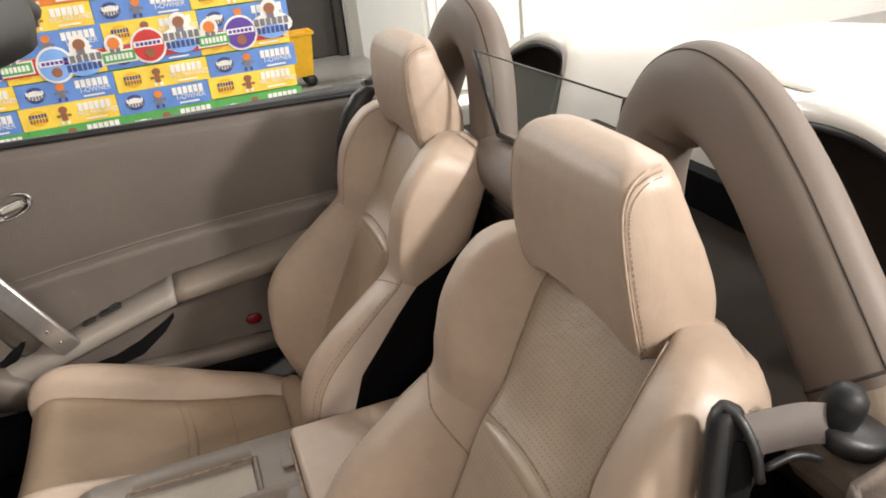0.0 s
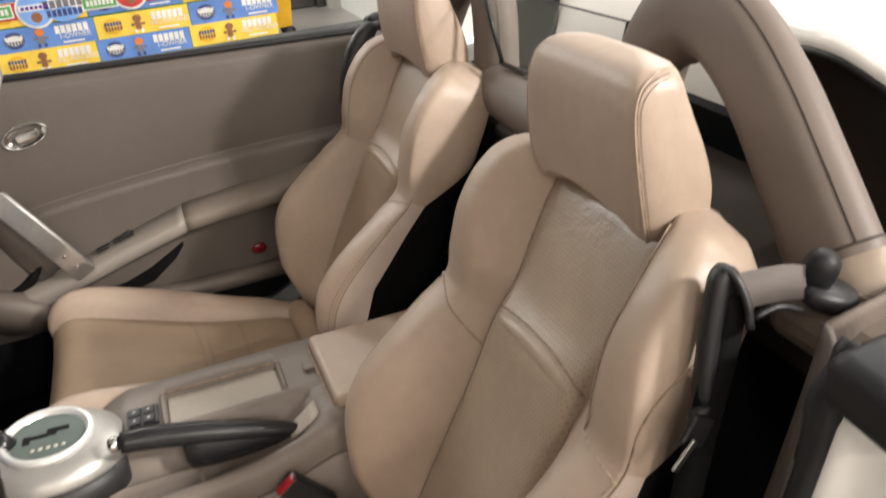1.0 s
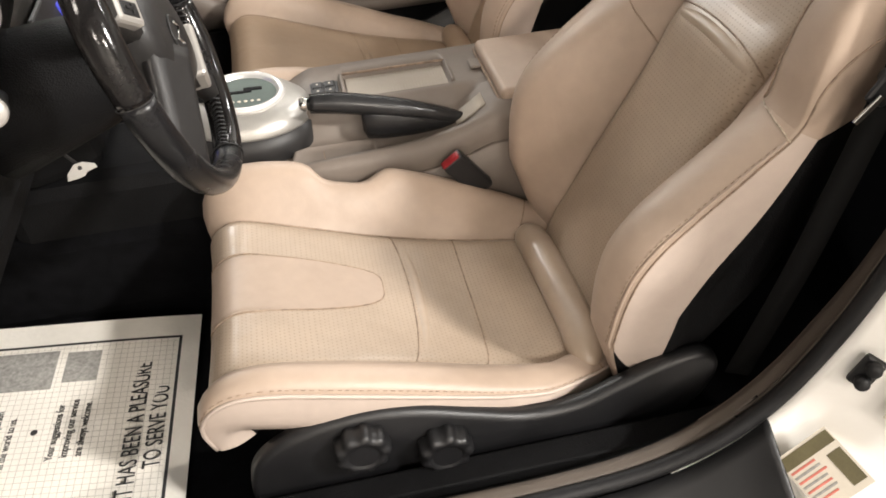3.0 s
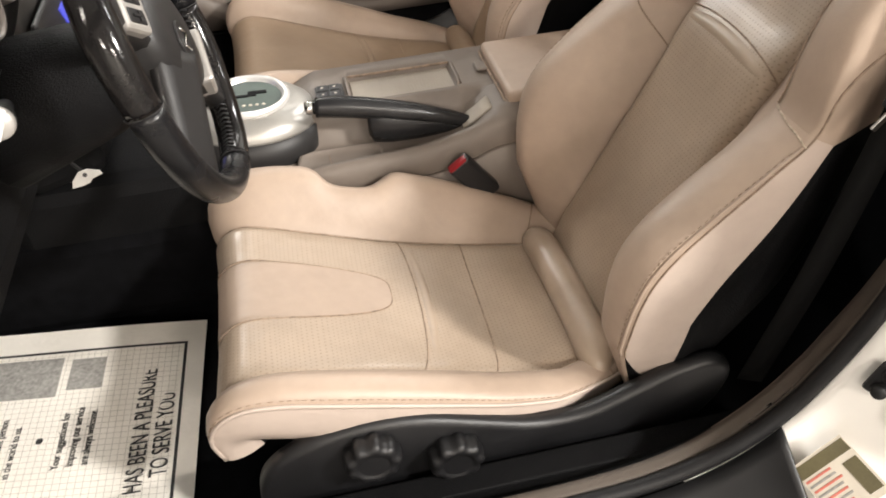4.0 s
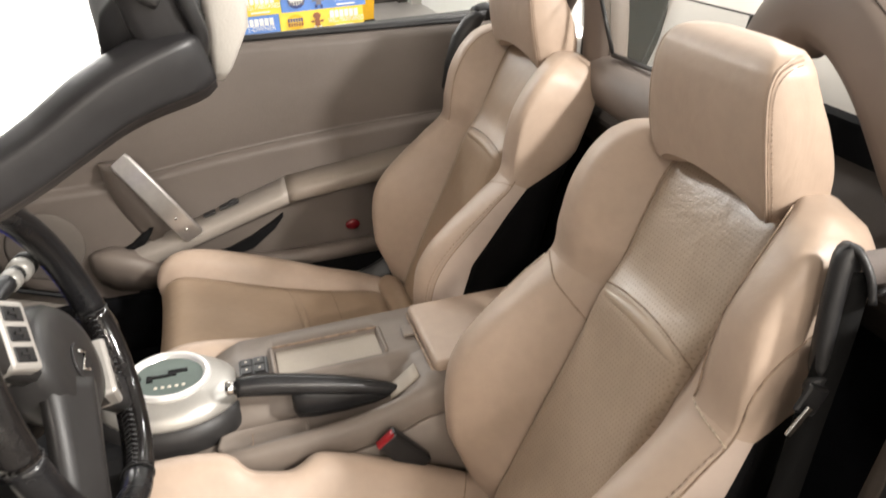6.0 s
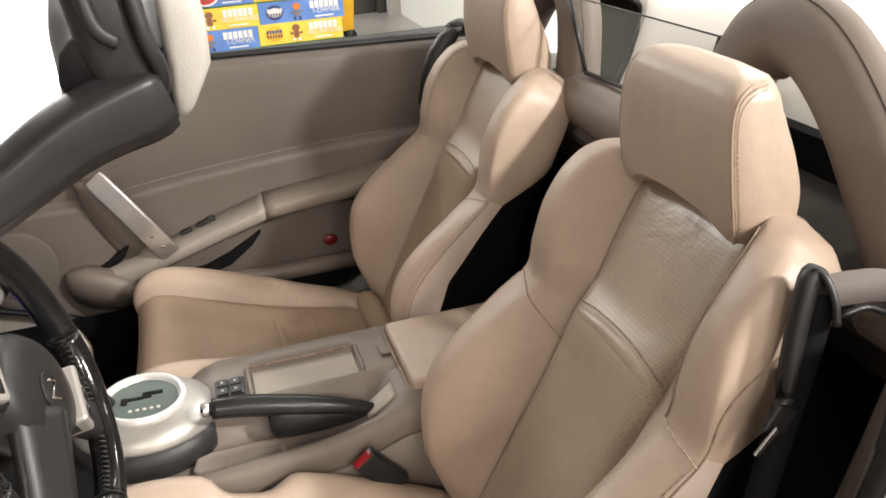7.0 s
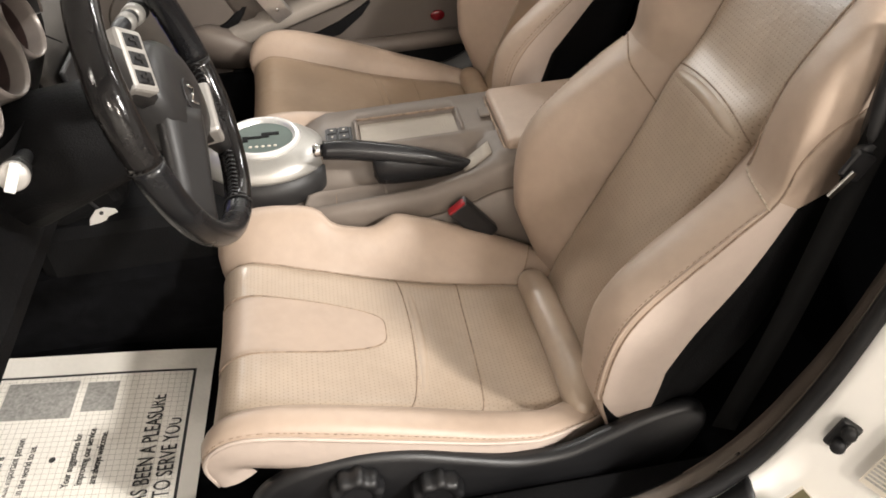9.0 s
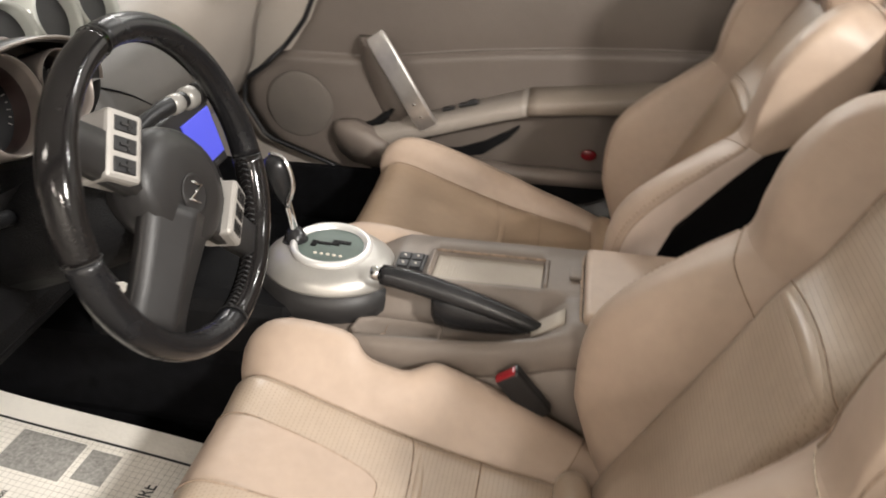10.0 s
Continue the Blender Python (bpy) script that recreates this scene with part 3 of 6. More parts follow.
        back.patch("back_shell", a8, a9, 8, 0.0, lambda a: 0.089 - 0.030 * math.sin(math.pi * (abs(a) - 8)), 12, black_matt, backrest, "black back shell")
        back.patch("back_shell", a9, 11.3 * sd, 12, 0.0, low, 30, black_matt, backrest, "black back shell")
        back.patch("back_shell", 11.3 * sd, 13 * sd, 6, 0.0, 0.703, 40, black_matt, backrest, "black back shell")
        tube("piping", back.line([(a8, 0.088), (a8, 0.12), (a8, 0.2), (a8, 0.3), (a8, 0.38), (8.0 * sd, 0.45)] + ([(8.25 * sd, 0.52), (8.75 * sd, 0.58), (9.1 * sd, 0.63), (9.15 * sd, 0.665)] if near else []), 60, 0.0006 if near else 0.0004), 0.0013 * fine, seam_hide, backrest, seg=6)
        tube("welt", back.line([(a8 - 0.22 * sd, u) for u in np.linspace(0.09, 0.43, 12)], 70, 0.0003), 0.0024 * fine, leather, backrest, seg=6)
        stitch_row("stitching", back.line([(a8 - 0.42 * sd, u) for u in np.linspace(0.10, 0.42, 10)], 76, 0.0006), 0.0007, seam_hide, backrest)
        tube("seam", back.line([(a3, 0.0), (a3, 0.2), (a3, 0.4), (a3, 0.6), (a3, 0.67)], 50, 0.0), 0.0013 * fine, seam_hide, backrest, seg=5)
        tube("cross_seam", back.line([(a8, 0.431), (6.6 * sd, 0.437), (5.0 * sd, 0.444)] if sd == -sign else [(a8, 0.441), (6.8 * sd, 0.436), (5.6 * sd, 0.424), (4.2 * sd, 0.405), (a3, 0.385)], 24, 0.0006), 0.0012 * fine, thread_pale if sd == -sign else seam_hide, backrest, seg=5)
        if sd == -sign:
            tube("seam", back.line([(5.0 * sd, 0.447), (5.0 * sd, 0.5), (5.0 * sd, 0.57), (4.9 * sd, 0.64), (4.6 * sd, 0.68)], 30, 0.0018), 0.0013 * fine, seam_hide, backrest, seg=5)
    tube("seam", [back.at(a, arc(a), 0.0) for a in np.linspace(-3, 3, 25)], 0.0013 * fine, seam_hide, backrest, seg=5)
    tube("insert_roll", [back.at(a, arc(a) - 0.014, -0.0112) for a in np.linspace(-2.9, 2.9, 27)], [0.003 + 0.0115 * max(0.0, math.sin(math.pi * k / 26)) ** 0.5 for k in range(27)], insert_hide, backrest, "padded roll below the seam", seg=16)
    # cap on top of the shoulders
    top = [back.at(a, 0.703) for a in np.linspace(-13, 13, 61)[:-1]]
    c0 = sum(top, Vector()) / len(top)
    raw("top_cap", top + [c0 + UPDIR * 0.003], [(k, (k + 1) % 60, 60) for k in range(60)], leather, backrest)

    # headrest
    hv = (0.0, 0.010, 0.03, 0.07, 0.12, 0.165, 0.19, 0.204, 0.212, 0.2155, 0.2170)
    HW = table(hv, (0.120, 0.127, 0.131, 0.131, 0.127, 0.120, 0.114, 0.106, 0.094, 0.076, 0.046))
    HF = table(hv, (0.040, 0.047, 0.054, 0.062, 0.067, 0.067, 0.062, 0.054, 0.044, 0.033, 0.022))
    HB = table(hv, (-0.030, -0.036, -0.039, -0.037, -0.023, -0.007, 0.000, 0.004, 0.006, 0.008, 0.010))
    hup = Vector((0.055, 0, 0.9985))
    hfw = Vector((-0.9985, 0, 0.055))
    hbase = hinge + Vector((0.317, 0.004, 0.582))

    def head_half(v, side):
        w, f, b = HW(v), HF(v), HB(v)
        m = (f + b) / 2
        return [(0, f), (w * 0.35, f), (w * 0.62, m + (f - m) * 0.99), (w * 0.80, m + (f - m) * 0.97), (w * 0.935, m + (f - m) * 0.88), (w * 0.995, m + (f - m) * 0.42), (w, m), (w * 0.985, m + (b - m) * 0.66), (w * 0.90, m + (b - m) * 0.95), (w * 0.6, b), (0, b)]

    def head_spine(v):
        return (hbase + hup * (v * 0.875), hup, hfw)
    head = Skin(head_half, head_spine)
    bot = lambda a: 0.032 * max(0.0, 1 - (abs(a) / 3.4) ** 2) if abs(a) < 3.4 else 0.0
    face = head.patch("headrest", -10, 10, 72, bot, 0.217, 44, leather, s, "smooth leather headrest front")
    for sd in (-1, 1):
        tube("piping", head.line([(4 * sd, 0.0), (4 * sd, 0.05), (4 * sd, 0.09), (4.0 * sd, 0.135), (4.05 * sd, 0.170), (4.3 * sd, 0.192), (5.0 * sd, 0.204), (6.5 * sd, 0.209)], 60, 0.0006), 0.0016 * fine, leather, face, seg=6)
        tube("seam", head.line([(4.12 * sd, 0.0), (4.12 * sd, 0.05), (4.12 * sd, 0.09), (4.12 * sd, 0.135), (4.17 * sd, 0.168), (4.42 * sd, 0.189), (5.1 * sd, 0.200), (6.5 * sd, 0.205)], 60, 0.0003), 0.0010, seam_hide, face, seg=5)
        stitch_row("stitching", head.line([(4.3 * sd, 0.006), (4.3 * sd, 0.05), (4.3 * sd, 0.09), (4.3 * sd, 0.135), (4.36 * sd, 0.165), (4.6 * sd, 0.184), (5.2 * sd, 0.195), (6.4 * sd, 0.200)], 90, 0.0006), 0.0006, seam_hide, face)
    top = [head.at(a, 0.217) for a in np.linspace(-10, 10, 41)[:-1]]
    raw("headrest_top", top + [sum(top, Vector()) / 40 + hup * 0.0005], [(k, (k + 1) % 40, 40) for k in range(40)], leather, face)
    low = [head.at(a, bot(a)) for a in np.linspace(-10, 10, 41)[:-1]]
    raw("headrest_base", low + [sum(low, Vector()) / 40 + hup * 0.02], [(k, (k + 1) % 40, 40) for k in range(40)], leather, face)
    for py in (-0.06, 0.06):
        tube("post", [hbase - hfw * 0.02 + Vector((0, py, 0)) - hup * 0.05, hbase - hfw * 0.01 + Vector((0, py, 0)) + hup * 0.04], 0.006, chrome, face)

    # cushion: spine from the back edge to the front, over the front edge
    xs = (0.0, 0.06, 0.17, 0.28, 0.40, 0.475, 0.515, 0.545, 0.565, 0.60)
    SX = table(xs, (-0.170, -0.235, -0.350, -0.460, -0.580, -0.655, -0.695, -0.722, -0.737, -0.735))
    SZ = table(xs, (0.402, 0.414, 0.436, 0.466, 0.506, 0.530, 0.534, 0.520, 0.496, 0.455))
    CB = table(xs, (0.015, 0.035, 0.066, 0.078, 0.068, 0.056, 0.044, 0.026, 0.010, 0.0))
    OB = table(xs, (0.010, 0.016, 0.030, 0.044, 0.048, 0.045, 0.037, 0.024, 0.010, 0.0))
    CW = table(xs, (0.205, 0.222, 0.236, 0.242, 0.246, 0.246, 0.243, 0.238, 0.233, 0.228))
    CI = table(xs, (0.120, 0.125, 0.128, 0.130, 0.136, 0.142, 0.147, 0.152, 0.155, 0.158))
    slope = table(xs, (10, 11, 13, 16, 18, 14, -8, -38, -66, -88))

    def cushion_half(u, side):
        b, w, i = CB(u), CW(u), CI(u)
        if side * sign < 0:
            # the entry side: a low roll on a wider insert, drawn in at the back
            b, i, w = OB(u), CI(u) + 0.036 * min(1.0, u / 0.10), w - 0.030 * max(0.0, 1 - u / 0.12)
            e = w - i
            return [(0, -0.004), (i * 0.5, -0.003), (i * 0.9, 0.0), (i, -0.005), (i + 0.22 * e, 0.62 * b), (i + 0.46 * e, 0.95 * b), (i + 0.66 * e, b), (i + 0.88 * e, 0.90 * b), (w, 0.66 * b - 0.002), (w + 0.003, -0.010), (w - 0.004, -0.034), (w - 0.03, -0.06), (w * 0.5, -0.08), (0, -0.08)]
        e = w - i
        if near:
            cut = math.exp(-((u - 0.345) / 0.052) ** 4)
            return [(0, -0.004), (i * 0.5, -0.003), (i * 0.9, 0.0), (i, -0.006), (i + 0.25 * e, 0.42 * b), (i + (0.5 - 0.05 * cut) * e, (0.9 - 0.22 * cut) * b), (i + (0.70 - 0.12 * cut) * e, (1 - 0.34 * cut) * b), (i + (0.90 - 0.20 * cut) * e, (0.80 - 0.32 * cut) * b), (w - 0.26 * e * cut, (0.42 - 0.30 * cut) * b - 0.004), (w + 0.002 - 0.22 * e * cut, -0.024), (w - 0.006, -0.052), (w - 0.03, -0.07), (w * 0.5, -0.08), (0, -0.08)]
        return [(0, -0.004), (i * 0.5, -0.003), (i * 0.9, 0.0), (i, -0.006), (i + 0.25 * e, 0.42 * b), (i + 0.5 * e, 0.9 * b), (i + 0.70 * e, b), (i + 0.90 * e, 0.80 * b), (w, 0.42 * b - 0.004), (w + 0.002, -0.024), (w - 0.006, -0.052), (w - 0.03, -0.07), (w * 0.5, -0.08), (0, -0.08)]

    def cushion_spine(u):
        a = radians(slope(u))
        fw = Vector((math.sin(a), 0, math.cos(a)))
        if slope(u) < 0:
            fw = Vector((math.sin(a), 0, math.cos(a)))
        return (Vector((SX(u) + dx, yc, SZ(u))), Vector((-1, 0, 0)), fw)
    cu = Skin(cushion_half, cushion_spine)
    curve_a = lambda a: 0.262 + (0.025 if a * sign > 0 else 0.036) * (abs(a) / 3) ** 2
    curve_b = lambda a: 0.170 + (0.002 if a * sign > 0 else 0.014) * (abs(a) / 3) ** 2
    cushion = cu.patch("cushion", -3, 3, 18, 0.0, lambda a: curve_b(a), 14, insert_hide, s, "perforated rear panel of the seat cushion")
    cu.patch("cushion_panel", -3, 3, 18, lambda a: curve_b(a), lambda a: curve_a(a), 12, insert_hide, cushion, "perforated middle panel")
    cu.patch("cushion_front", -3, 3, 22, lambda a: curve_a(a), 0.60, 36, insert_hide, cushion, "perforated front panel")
    # smooth tongue-shaped panel on the front of the driver seat
    if near:
        tongue = lambda a: 0.302 + 0.25 * (1 - math.sqrt(max(0.0, 1 - (abs(a - 0.05 * sign) / 0.78) ** 4)))
        lo_a, hi_a = 0.05 * sign - 0.765, 0.05 * sign + 0.765
        cu.patch("tongue_panel", lo_a, hi_a, 24, lambda a: min(tongue(a), 0.597), 0.598, 30, leather, cushion, "smooth leather front panel", lift=0.0012)
        edge = [cu.at(lo_a, u, 0.001) for u in np.linspace(0.56, tongue(lo_a), 16)] + [cu.at(a, tongue(a), 0.001) for a in np.linspace(lo_a, hi_a, 40)] + [cu.at(hi_a, u, 0.001) for u in np.linspace(tongue(hi_a), 0.56, 16)]
        tube("seam", edge, 0.0011 * fine, seam_hide, cushion, seg=5)
    tube("cushion_roll", [cu.at(a, curve_a(a) - 0.012, -0.0098) for a in np.linspace(-2.7, 2.7, 27)], [0.003 + 0.0095 * max(0.0, math.sin(math.pi * k / 26)) ** 0.5 for k in range(27)], insert_hide, cushion, "padded roll behind the seam", seg=16)
    for fn in (curve_a, curve_b):
        tube("seam", [cu.at(a, fn(a), 0.0) for a in np.linspace(-3, 3, 25)], 0.0013 * fine, seam_hide, cushion, seg=5)
    for sd in (-1, 1):
        cu.patch("cushion_bolster", 3 * sd, 8 * sd, 22, 0.0, 0.60, 60, leather, cushion, "smooth leather cushion bolster")
        cu.patch("cushion_skirt", 8 * sd, 10.6 * sd, 8, 0.0, 0.60, 50, leather_lit, cushion, "leather cushion skirt with side light in its colour")
        cu.patch("cushion_base", 10.6 * sd, 13 * sd, 8, 0.0, 0.60, 30, black_matt, cushion)
        tube("piping", cu.line([(8 * sd, u) for u in np.linspace(0.0, 0.598, 10)], 60, 0.001), 0.0030 * fine, leather_lit, cushion, seg=6)
        stitch_row("stitching", cu.line([(7.6 * sd, u) for u in np.linspace(0.01, 0.57, 10)], 120, 0.0006), 0.0007, seam_hide, cushion)
        tube("seam", cu.line([(3 * sd, u) for u in np.linspace(0.0, 0.59, 10)], 60, 0.0), 0.0013 * fine, seam_hide, cushion, seg=5)
        tube("seam", cu.line([(3 * sd, 0.06), (5 * sd, 0.045), (8 * sd, 0.03)], 20, 0.0004), 0.0011 * fine, seam_hide, cushion, seg=5)
    ends = [(-0.220, 0.140, 0.402), (-0.218, 0.120, 0.416), (-0.214, 0.075, 0.423), (-0.211, -0.03, 0.426), (-0.211, -0.115, 0.426), (-0.214, -0.165, 0.420), (-0.222, -0.190, 0.400)]
    path_r = spline([(x + dx, yc + sign * y, z) for x, y, z in ends], 30)
    tube("rear_roll", path_r, [0.004 + 0.024 * math.sin(min(1.0, min(k, 29 - k) / 8) * math.pi / 2) for k in range(30)], insert_hide, cushion, "leather roll at the back of the cushion", seg=16)
    front = [cu.at(a, 0.60) for a in np.linspace(-13, 13, 53)[:-1]]
    raw("cushion_under", front + [sum(front, Vector()) / 52], [(k, (k + 1) % 52, 52) for k in range(52)], black_matt, cushion)
    rear = [cu.at(a, 0.0) for a in np.linspace(-13, 13, 53)[:-1]]
    raw("cushion_rear", rear + [sum(rear, Vector()) / 52], [(k, (k + 1) % 52, 52) for k in range(52)], black_matt, cushion)

    # black base with the side cover and the knobs
    box("seat_frame", (0.44, 0.36, 0.11), (-0.42 + dx, yc, 0.345), black_matt, s, "black seat frame", bevel=0.01)
    for ry in (-0.17, 0.17):
        box("rail", (0.56, 0.04, 0.035), (-0.42 + dx, yc + ry, 0.288), black_matt, s, "black steel seat rail", bevel=0.004)
    yo = yc - sign * 0.236
    cover = [(-0.700, 0.300), (-0.705, 0.380), (-0.690, 0.440), (-0.64, 0.480), (-0.56, 0.497), (-0.48, 0.486), (-0.40, 0.455), (-0.33, 0.430), (-0.26, 0.430), (-0.20, 0.455), (-0.14, 0.480), (-0.085, 0.485), (-0.06, 0.45), (-0.09, 0.38), (-0.17, 0.315), (-0.30, 0.30)]
    smooth_cover = [(float(p[0]) + dx, float(p[1])) for p in spline(cover + cover[:1], 70)[:-1]]
    thick = 0.022
    mm = Matrix(((1, 0, 0, 0), (0, 0, -sign, yo), (0, 1, 0, 0), (0, 0, 0, 1)))
    cov = plate("side_cover", smooth_cover, thick, mm, black, s, "curved black plastic side cover", bevel=0.010, smooth=True)
    for kx, kz in ((-0.553, 0.455), (-0.447, 0.419)):
        km = Matrix.Translation((kx + dx, yo - sign * (thick - 0.002), kz)) @ pose(0, 0, 0, 90 * sign, 0, 0)
        lathe("knob", [(0.030, 0.0), (0.034, 0.004), (0.035, 0.012), (0.034, 0.024), (0.031, 0.029), (0.022, 0.030), (0.021, 0.028), (0.018, 0.028), (0.002, 0.0285)], km, black, cov, "fluted black adjuster knob", seg=64, wobble=lambda a, r, h: 1 + (0.07 * math.tanh(2.2 * math.cos(9 * a)) if r > 0.028 else 0))
    return s


seat(-0.352, 0.0, 1, True, "tan leather bucket seat with perforated inserts, behind the steering wheel")
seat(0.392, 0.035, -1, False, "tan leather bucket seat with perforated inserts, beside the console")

# ---- the car: shell and trim ----
def loft_x(name, xs, section, material, parent, label="", caps=True, closed=True):
    return loft(name, [[Vector((x, y, z)) for y, z in section(x)] for x in xs], material, parent, label, caps, closed)


floor_pan = thing("carpeted_floor", (-0.4, 0.02, 0), "black carpeted floor of the car", "floor")
box("pan", (2.2, 1.50, 0.06), (-0.55, 0.02, 0.24), carpet, floor_pan, "black carpet")
box("underbody", (2.0, 1.40, 0.21), (-0.55, 0.02, 0.105), black_matt, floor_pan, "black underbody")
box("tunnel", (1.5, 0.20, 0.20), (-0.6, 0.02, 0.36), carpet, floor_pan, "black carpeted tunnel", bevel=0.03)
box("bulkhead", (0.05, 1.44, 0.62), (0.30, 0.02, 0.56), carpet, floor_pan, "black carpeted bulkhead behind the seats")
box("roof_well", (0.03, 1.50, 0.40), (0.49, 0.02, 0.75), carpet, floor_pan, "black lining of the folded roof well", bevel=0)
box("footwell_wall", (0.05, 1.44, 0.5), (-1.48, 0.02, 0.50), carpet, floor_pan, "black footwell")

body = thing("roadster", (0.9, 0.02, 0), "white pearl painted roadster body with the roof folded", "car")
# door opening edge on the driver's side: from the sill up the rear pillar
EDGE = [(-1.50, -0.715, 0.420), (-0.90, -0.715, 0.412), (-0.50, -0.715, 0.405), (-0.30, -0.715, 0.406), (-0.19, -0.717, 0.425), (-0.115, -0.72, 0.468), (-0.063, -0.72, 0.52), (-0.028, -0.72, 0.58), (0.002, -0.72, 0.650), (0.030, -0.72, 0.745), (0.052, -0.72, 0.83), (0.068, -0.72, 0.90), (0.082, -0.72, 0.965)]
edge = [Vector(p) for p in spline(EDGE, 90)]


def strip(name, a, b, material, parent, label="", rows=6, bulge=0.0):
    """A bent sheet between two curves of equal length."""
    n = len(a)
    verts, faces = [], []
    for k in range(rows + 1):
        t = k / rows
        for p, q in zip(a, b):
            v = Vector(p).lerp(Vector(q), t)
            v.y -= bulge * math.sin(math.pi * t)
            verts.append(v)
    for k in range(rows):
        for i in range(n - 1):
            q = k * n + i
            faces.append((q, q + 1, q + n + 1, q + n))
    ob = raw(name, verts, faces, material, parent, label)
    sol = ob.modifiers.new("thickness", "SOLIDIFY")
    sol.thickness, sol.offset = 0.006, 0
    return ob


cowl_fabric = mat("dark cowl fabric", (0.026, 0.020, 0.016), 0.85, vary=0.15, scale=10, grain=0.2, grain_scale=500, spec=0.15)
quarter_brown = mat("brown pillar trim", (0.125, 0.100, 0.080), 0.6, vary=0.1, scale=6, grain=0.15, grain_scale=600)
pillar_brown = mat("taupe pillar trim", (0.095, 0.077, 0.063), 0.6, vary=0.1, scale=6, grain=0.15, grain_scale=600)
quarter_dark = mat("dark quarter trim", (0.15, 0.118, 0.098), 0.75, vary=0.1, scale=6, grain=0.2)


def shifted(c, x, y, z):
    return [p + Vector((x, y, z)) for p in c]


rear = edge[38:]
jamb_out = []
for p in edge[30:]:
    k = min(1, max(0, (p.x + 0.30) / 0.30))
    jamb_out.append(p + Vector((0.07 + 0.06 * k, -0.135, -0.035)))
jamb = strip("jamb", shifted(edge[30:], 0.004, -0.012, -0.004), jamb_out, white_paint, body, "white painted door jamb", 10, -0.012)
strip("sill", shifted(edge[:44], 0, -0.014, -0.006), [p + Vector((0, -0.11, -0.06)) for p in edge[:44]], black, body, "black scuff plate on the sill", 5)
strip("rocker", [p + Vector((0, -0.11, -0.06)) for p in edge[:46]], [Vector((p.x, -0.855, 0.17)) for p in edge[:46]], white_paint, body, "white rocker panel", 4)
for nm, xx, zz in (("screw", -0.10, 0.44), ("screw", -0.45, 0.385)):
    lathe(nm, [(0.001, 0), (0.006, 0), (0.005, 0.003), (0.001, 0.004)], pose(xx, -0.765, zz, 40, 0, 0), charcoal, body, seg=12)
tube("weatherstrip", shifted(edge, 0, -0.004, 0.002), 0.0105, rubber, body, "black rubber weatherstrip", seg=10)
up_k = lambda p: min(1.0, max(0.0, (p.z - 0.40) / 0.16))
strip("pillar_trim", shifted(edge[6:], 0.002, 0.012, 0.004), [p + Vector((0.030, 0.040, 0.030)) * up_k(p) + Vector((0.004, 0.024, 0.004)) * (1 - up_k(p)) for p in edge[6:]], pillar_brown, body, "brown trim strip inside the weatherstrip", 6, 0.010)
strip("sill_trim", shifted(edge[:44], 0, 0.012, 0.004), [p + Vector((0, 0.042, -0.02)) for p in edge[:44]], black_matt, body, "black sill trim", 4, 0.01)
strip("inner_quarter", [p + Vector((0.030, 0.040, 0.030)) * up_k(p) + Vector((0.004, 0.024, 0.004)) * (1 - up_k(p)) for p in edge[34:]], [p + Vector((0.25, 0.075, 0.03)) for p in edge[34:]], quarter_dark, body, "brown quarter trim panel", 4)
box("sill_inner", (1.55, 0.04, 0.14), (-0.75, -0.645, 0.325), black_matt, body, "black sill side")

# striker and labels on the jamb
def on_jamb(i, t, lift=0.004):
    a, b = edge[30:][i] + Vector((0.004, -0.012, -0.004)), jamb_out[i]
    p = a.lerp(b, t)
    along = (edge[30:][min(i + 1, len(jamb_out) - 1)] - edge[30:][i - 1]).normalized()
    across = (b - a).normalized()
    across = (across - along * across.dot(along)).normalized()
    n = along.cross(across)
    if n.x > 0:
        n = -n
    m = Matrix((across, along, n)).transposed()
    if m.determinant() < 0:
        m = Matrix((-across, along, n)).transposed()
    m = m.to_4x4()
    m.translation = p + n * (lift + 0.012 * math.sin(math.pi * t))
    return m


sm = on_jamb(25, 0.20)
stk = box("striker", (0.025, 0.042, 0.009), (0, 0, 0), black, body, "black steel door striker", bevel=0.004)
stk.data.transform(sm)
for dy in (-0.012, 0.014):
    q = lathe("bolt", [(0.001, 0), (0.0085, 0), (0.0085, 0.010), (0.0065, 0.013), (0.001, 0.013)], sm @ Matrix.Translation((0.002, dy * 0.8, 0.004)), rubber, body, seg=16)


def jamb_label(i, t, w, h, rows, top, name):
    m = on_jamb(i, t, 0.0048) @ pose(0, 0, 0, 0, 0, 90 if top else 0)
    lab = box(name, (w, h, 0.0008), (0, 0, 0), label_white, body, bevel=0)
    lab.data.transform(m)
    r = random.Random(i)
    if top:
        b = box("bar", (w * 0.96, h * 0.20, 0.0012), (0, 0, 0), label_gold, lab, bevel=0)
        b.data.transform(m @ Matrix.Translation((0, h * 0.36, 0.0003)))
        b = box("bar", (w * 0.26, h * 0.55, 0.0012), (0, 0, 0), label_gold, lab, bevel=0)
        b.data.transform(m @ Matrix.Translation((w * 0.33, -h * 0.12, 0.0003)))
    for k in range(rows):
        ww = w * (0.55 if top else 0.86) * r.uniform(0.75, 1)
        b = box("bar", (ww, h * 0.035, 0.0012), (0, 0, 0), (label_red, grey_ink)[k % 2] if top else grey_ink, lab, bevel=0)
        b.data.transform(m @ Matrix.Translation((-w * 0.46 + ww / 2, h * (0.20 if top else 0.42) - k * h * (0.6 if top else 0.88) / rows, 0.0003)))


jamb_label(11, 0.50, 0.070, 0.078, 7, True, "tyre_label")
jamb_label(25, 0.60, 0.055, 0.085, 14, False, "data_label")

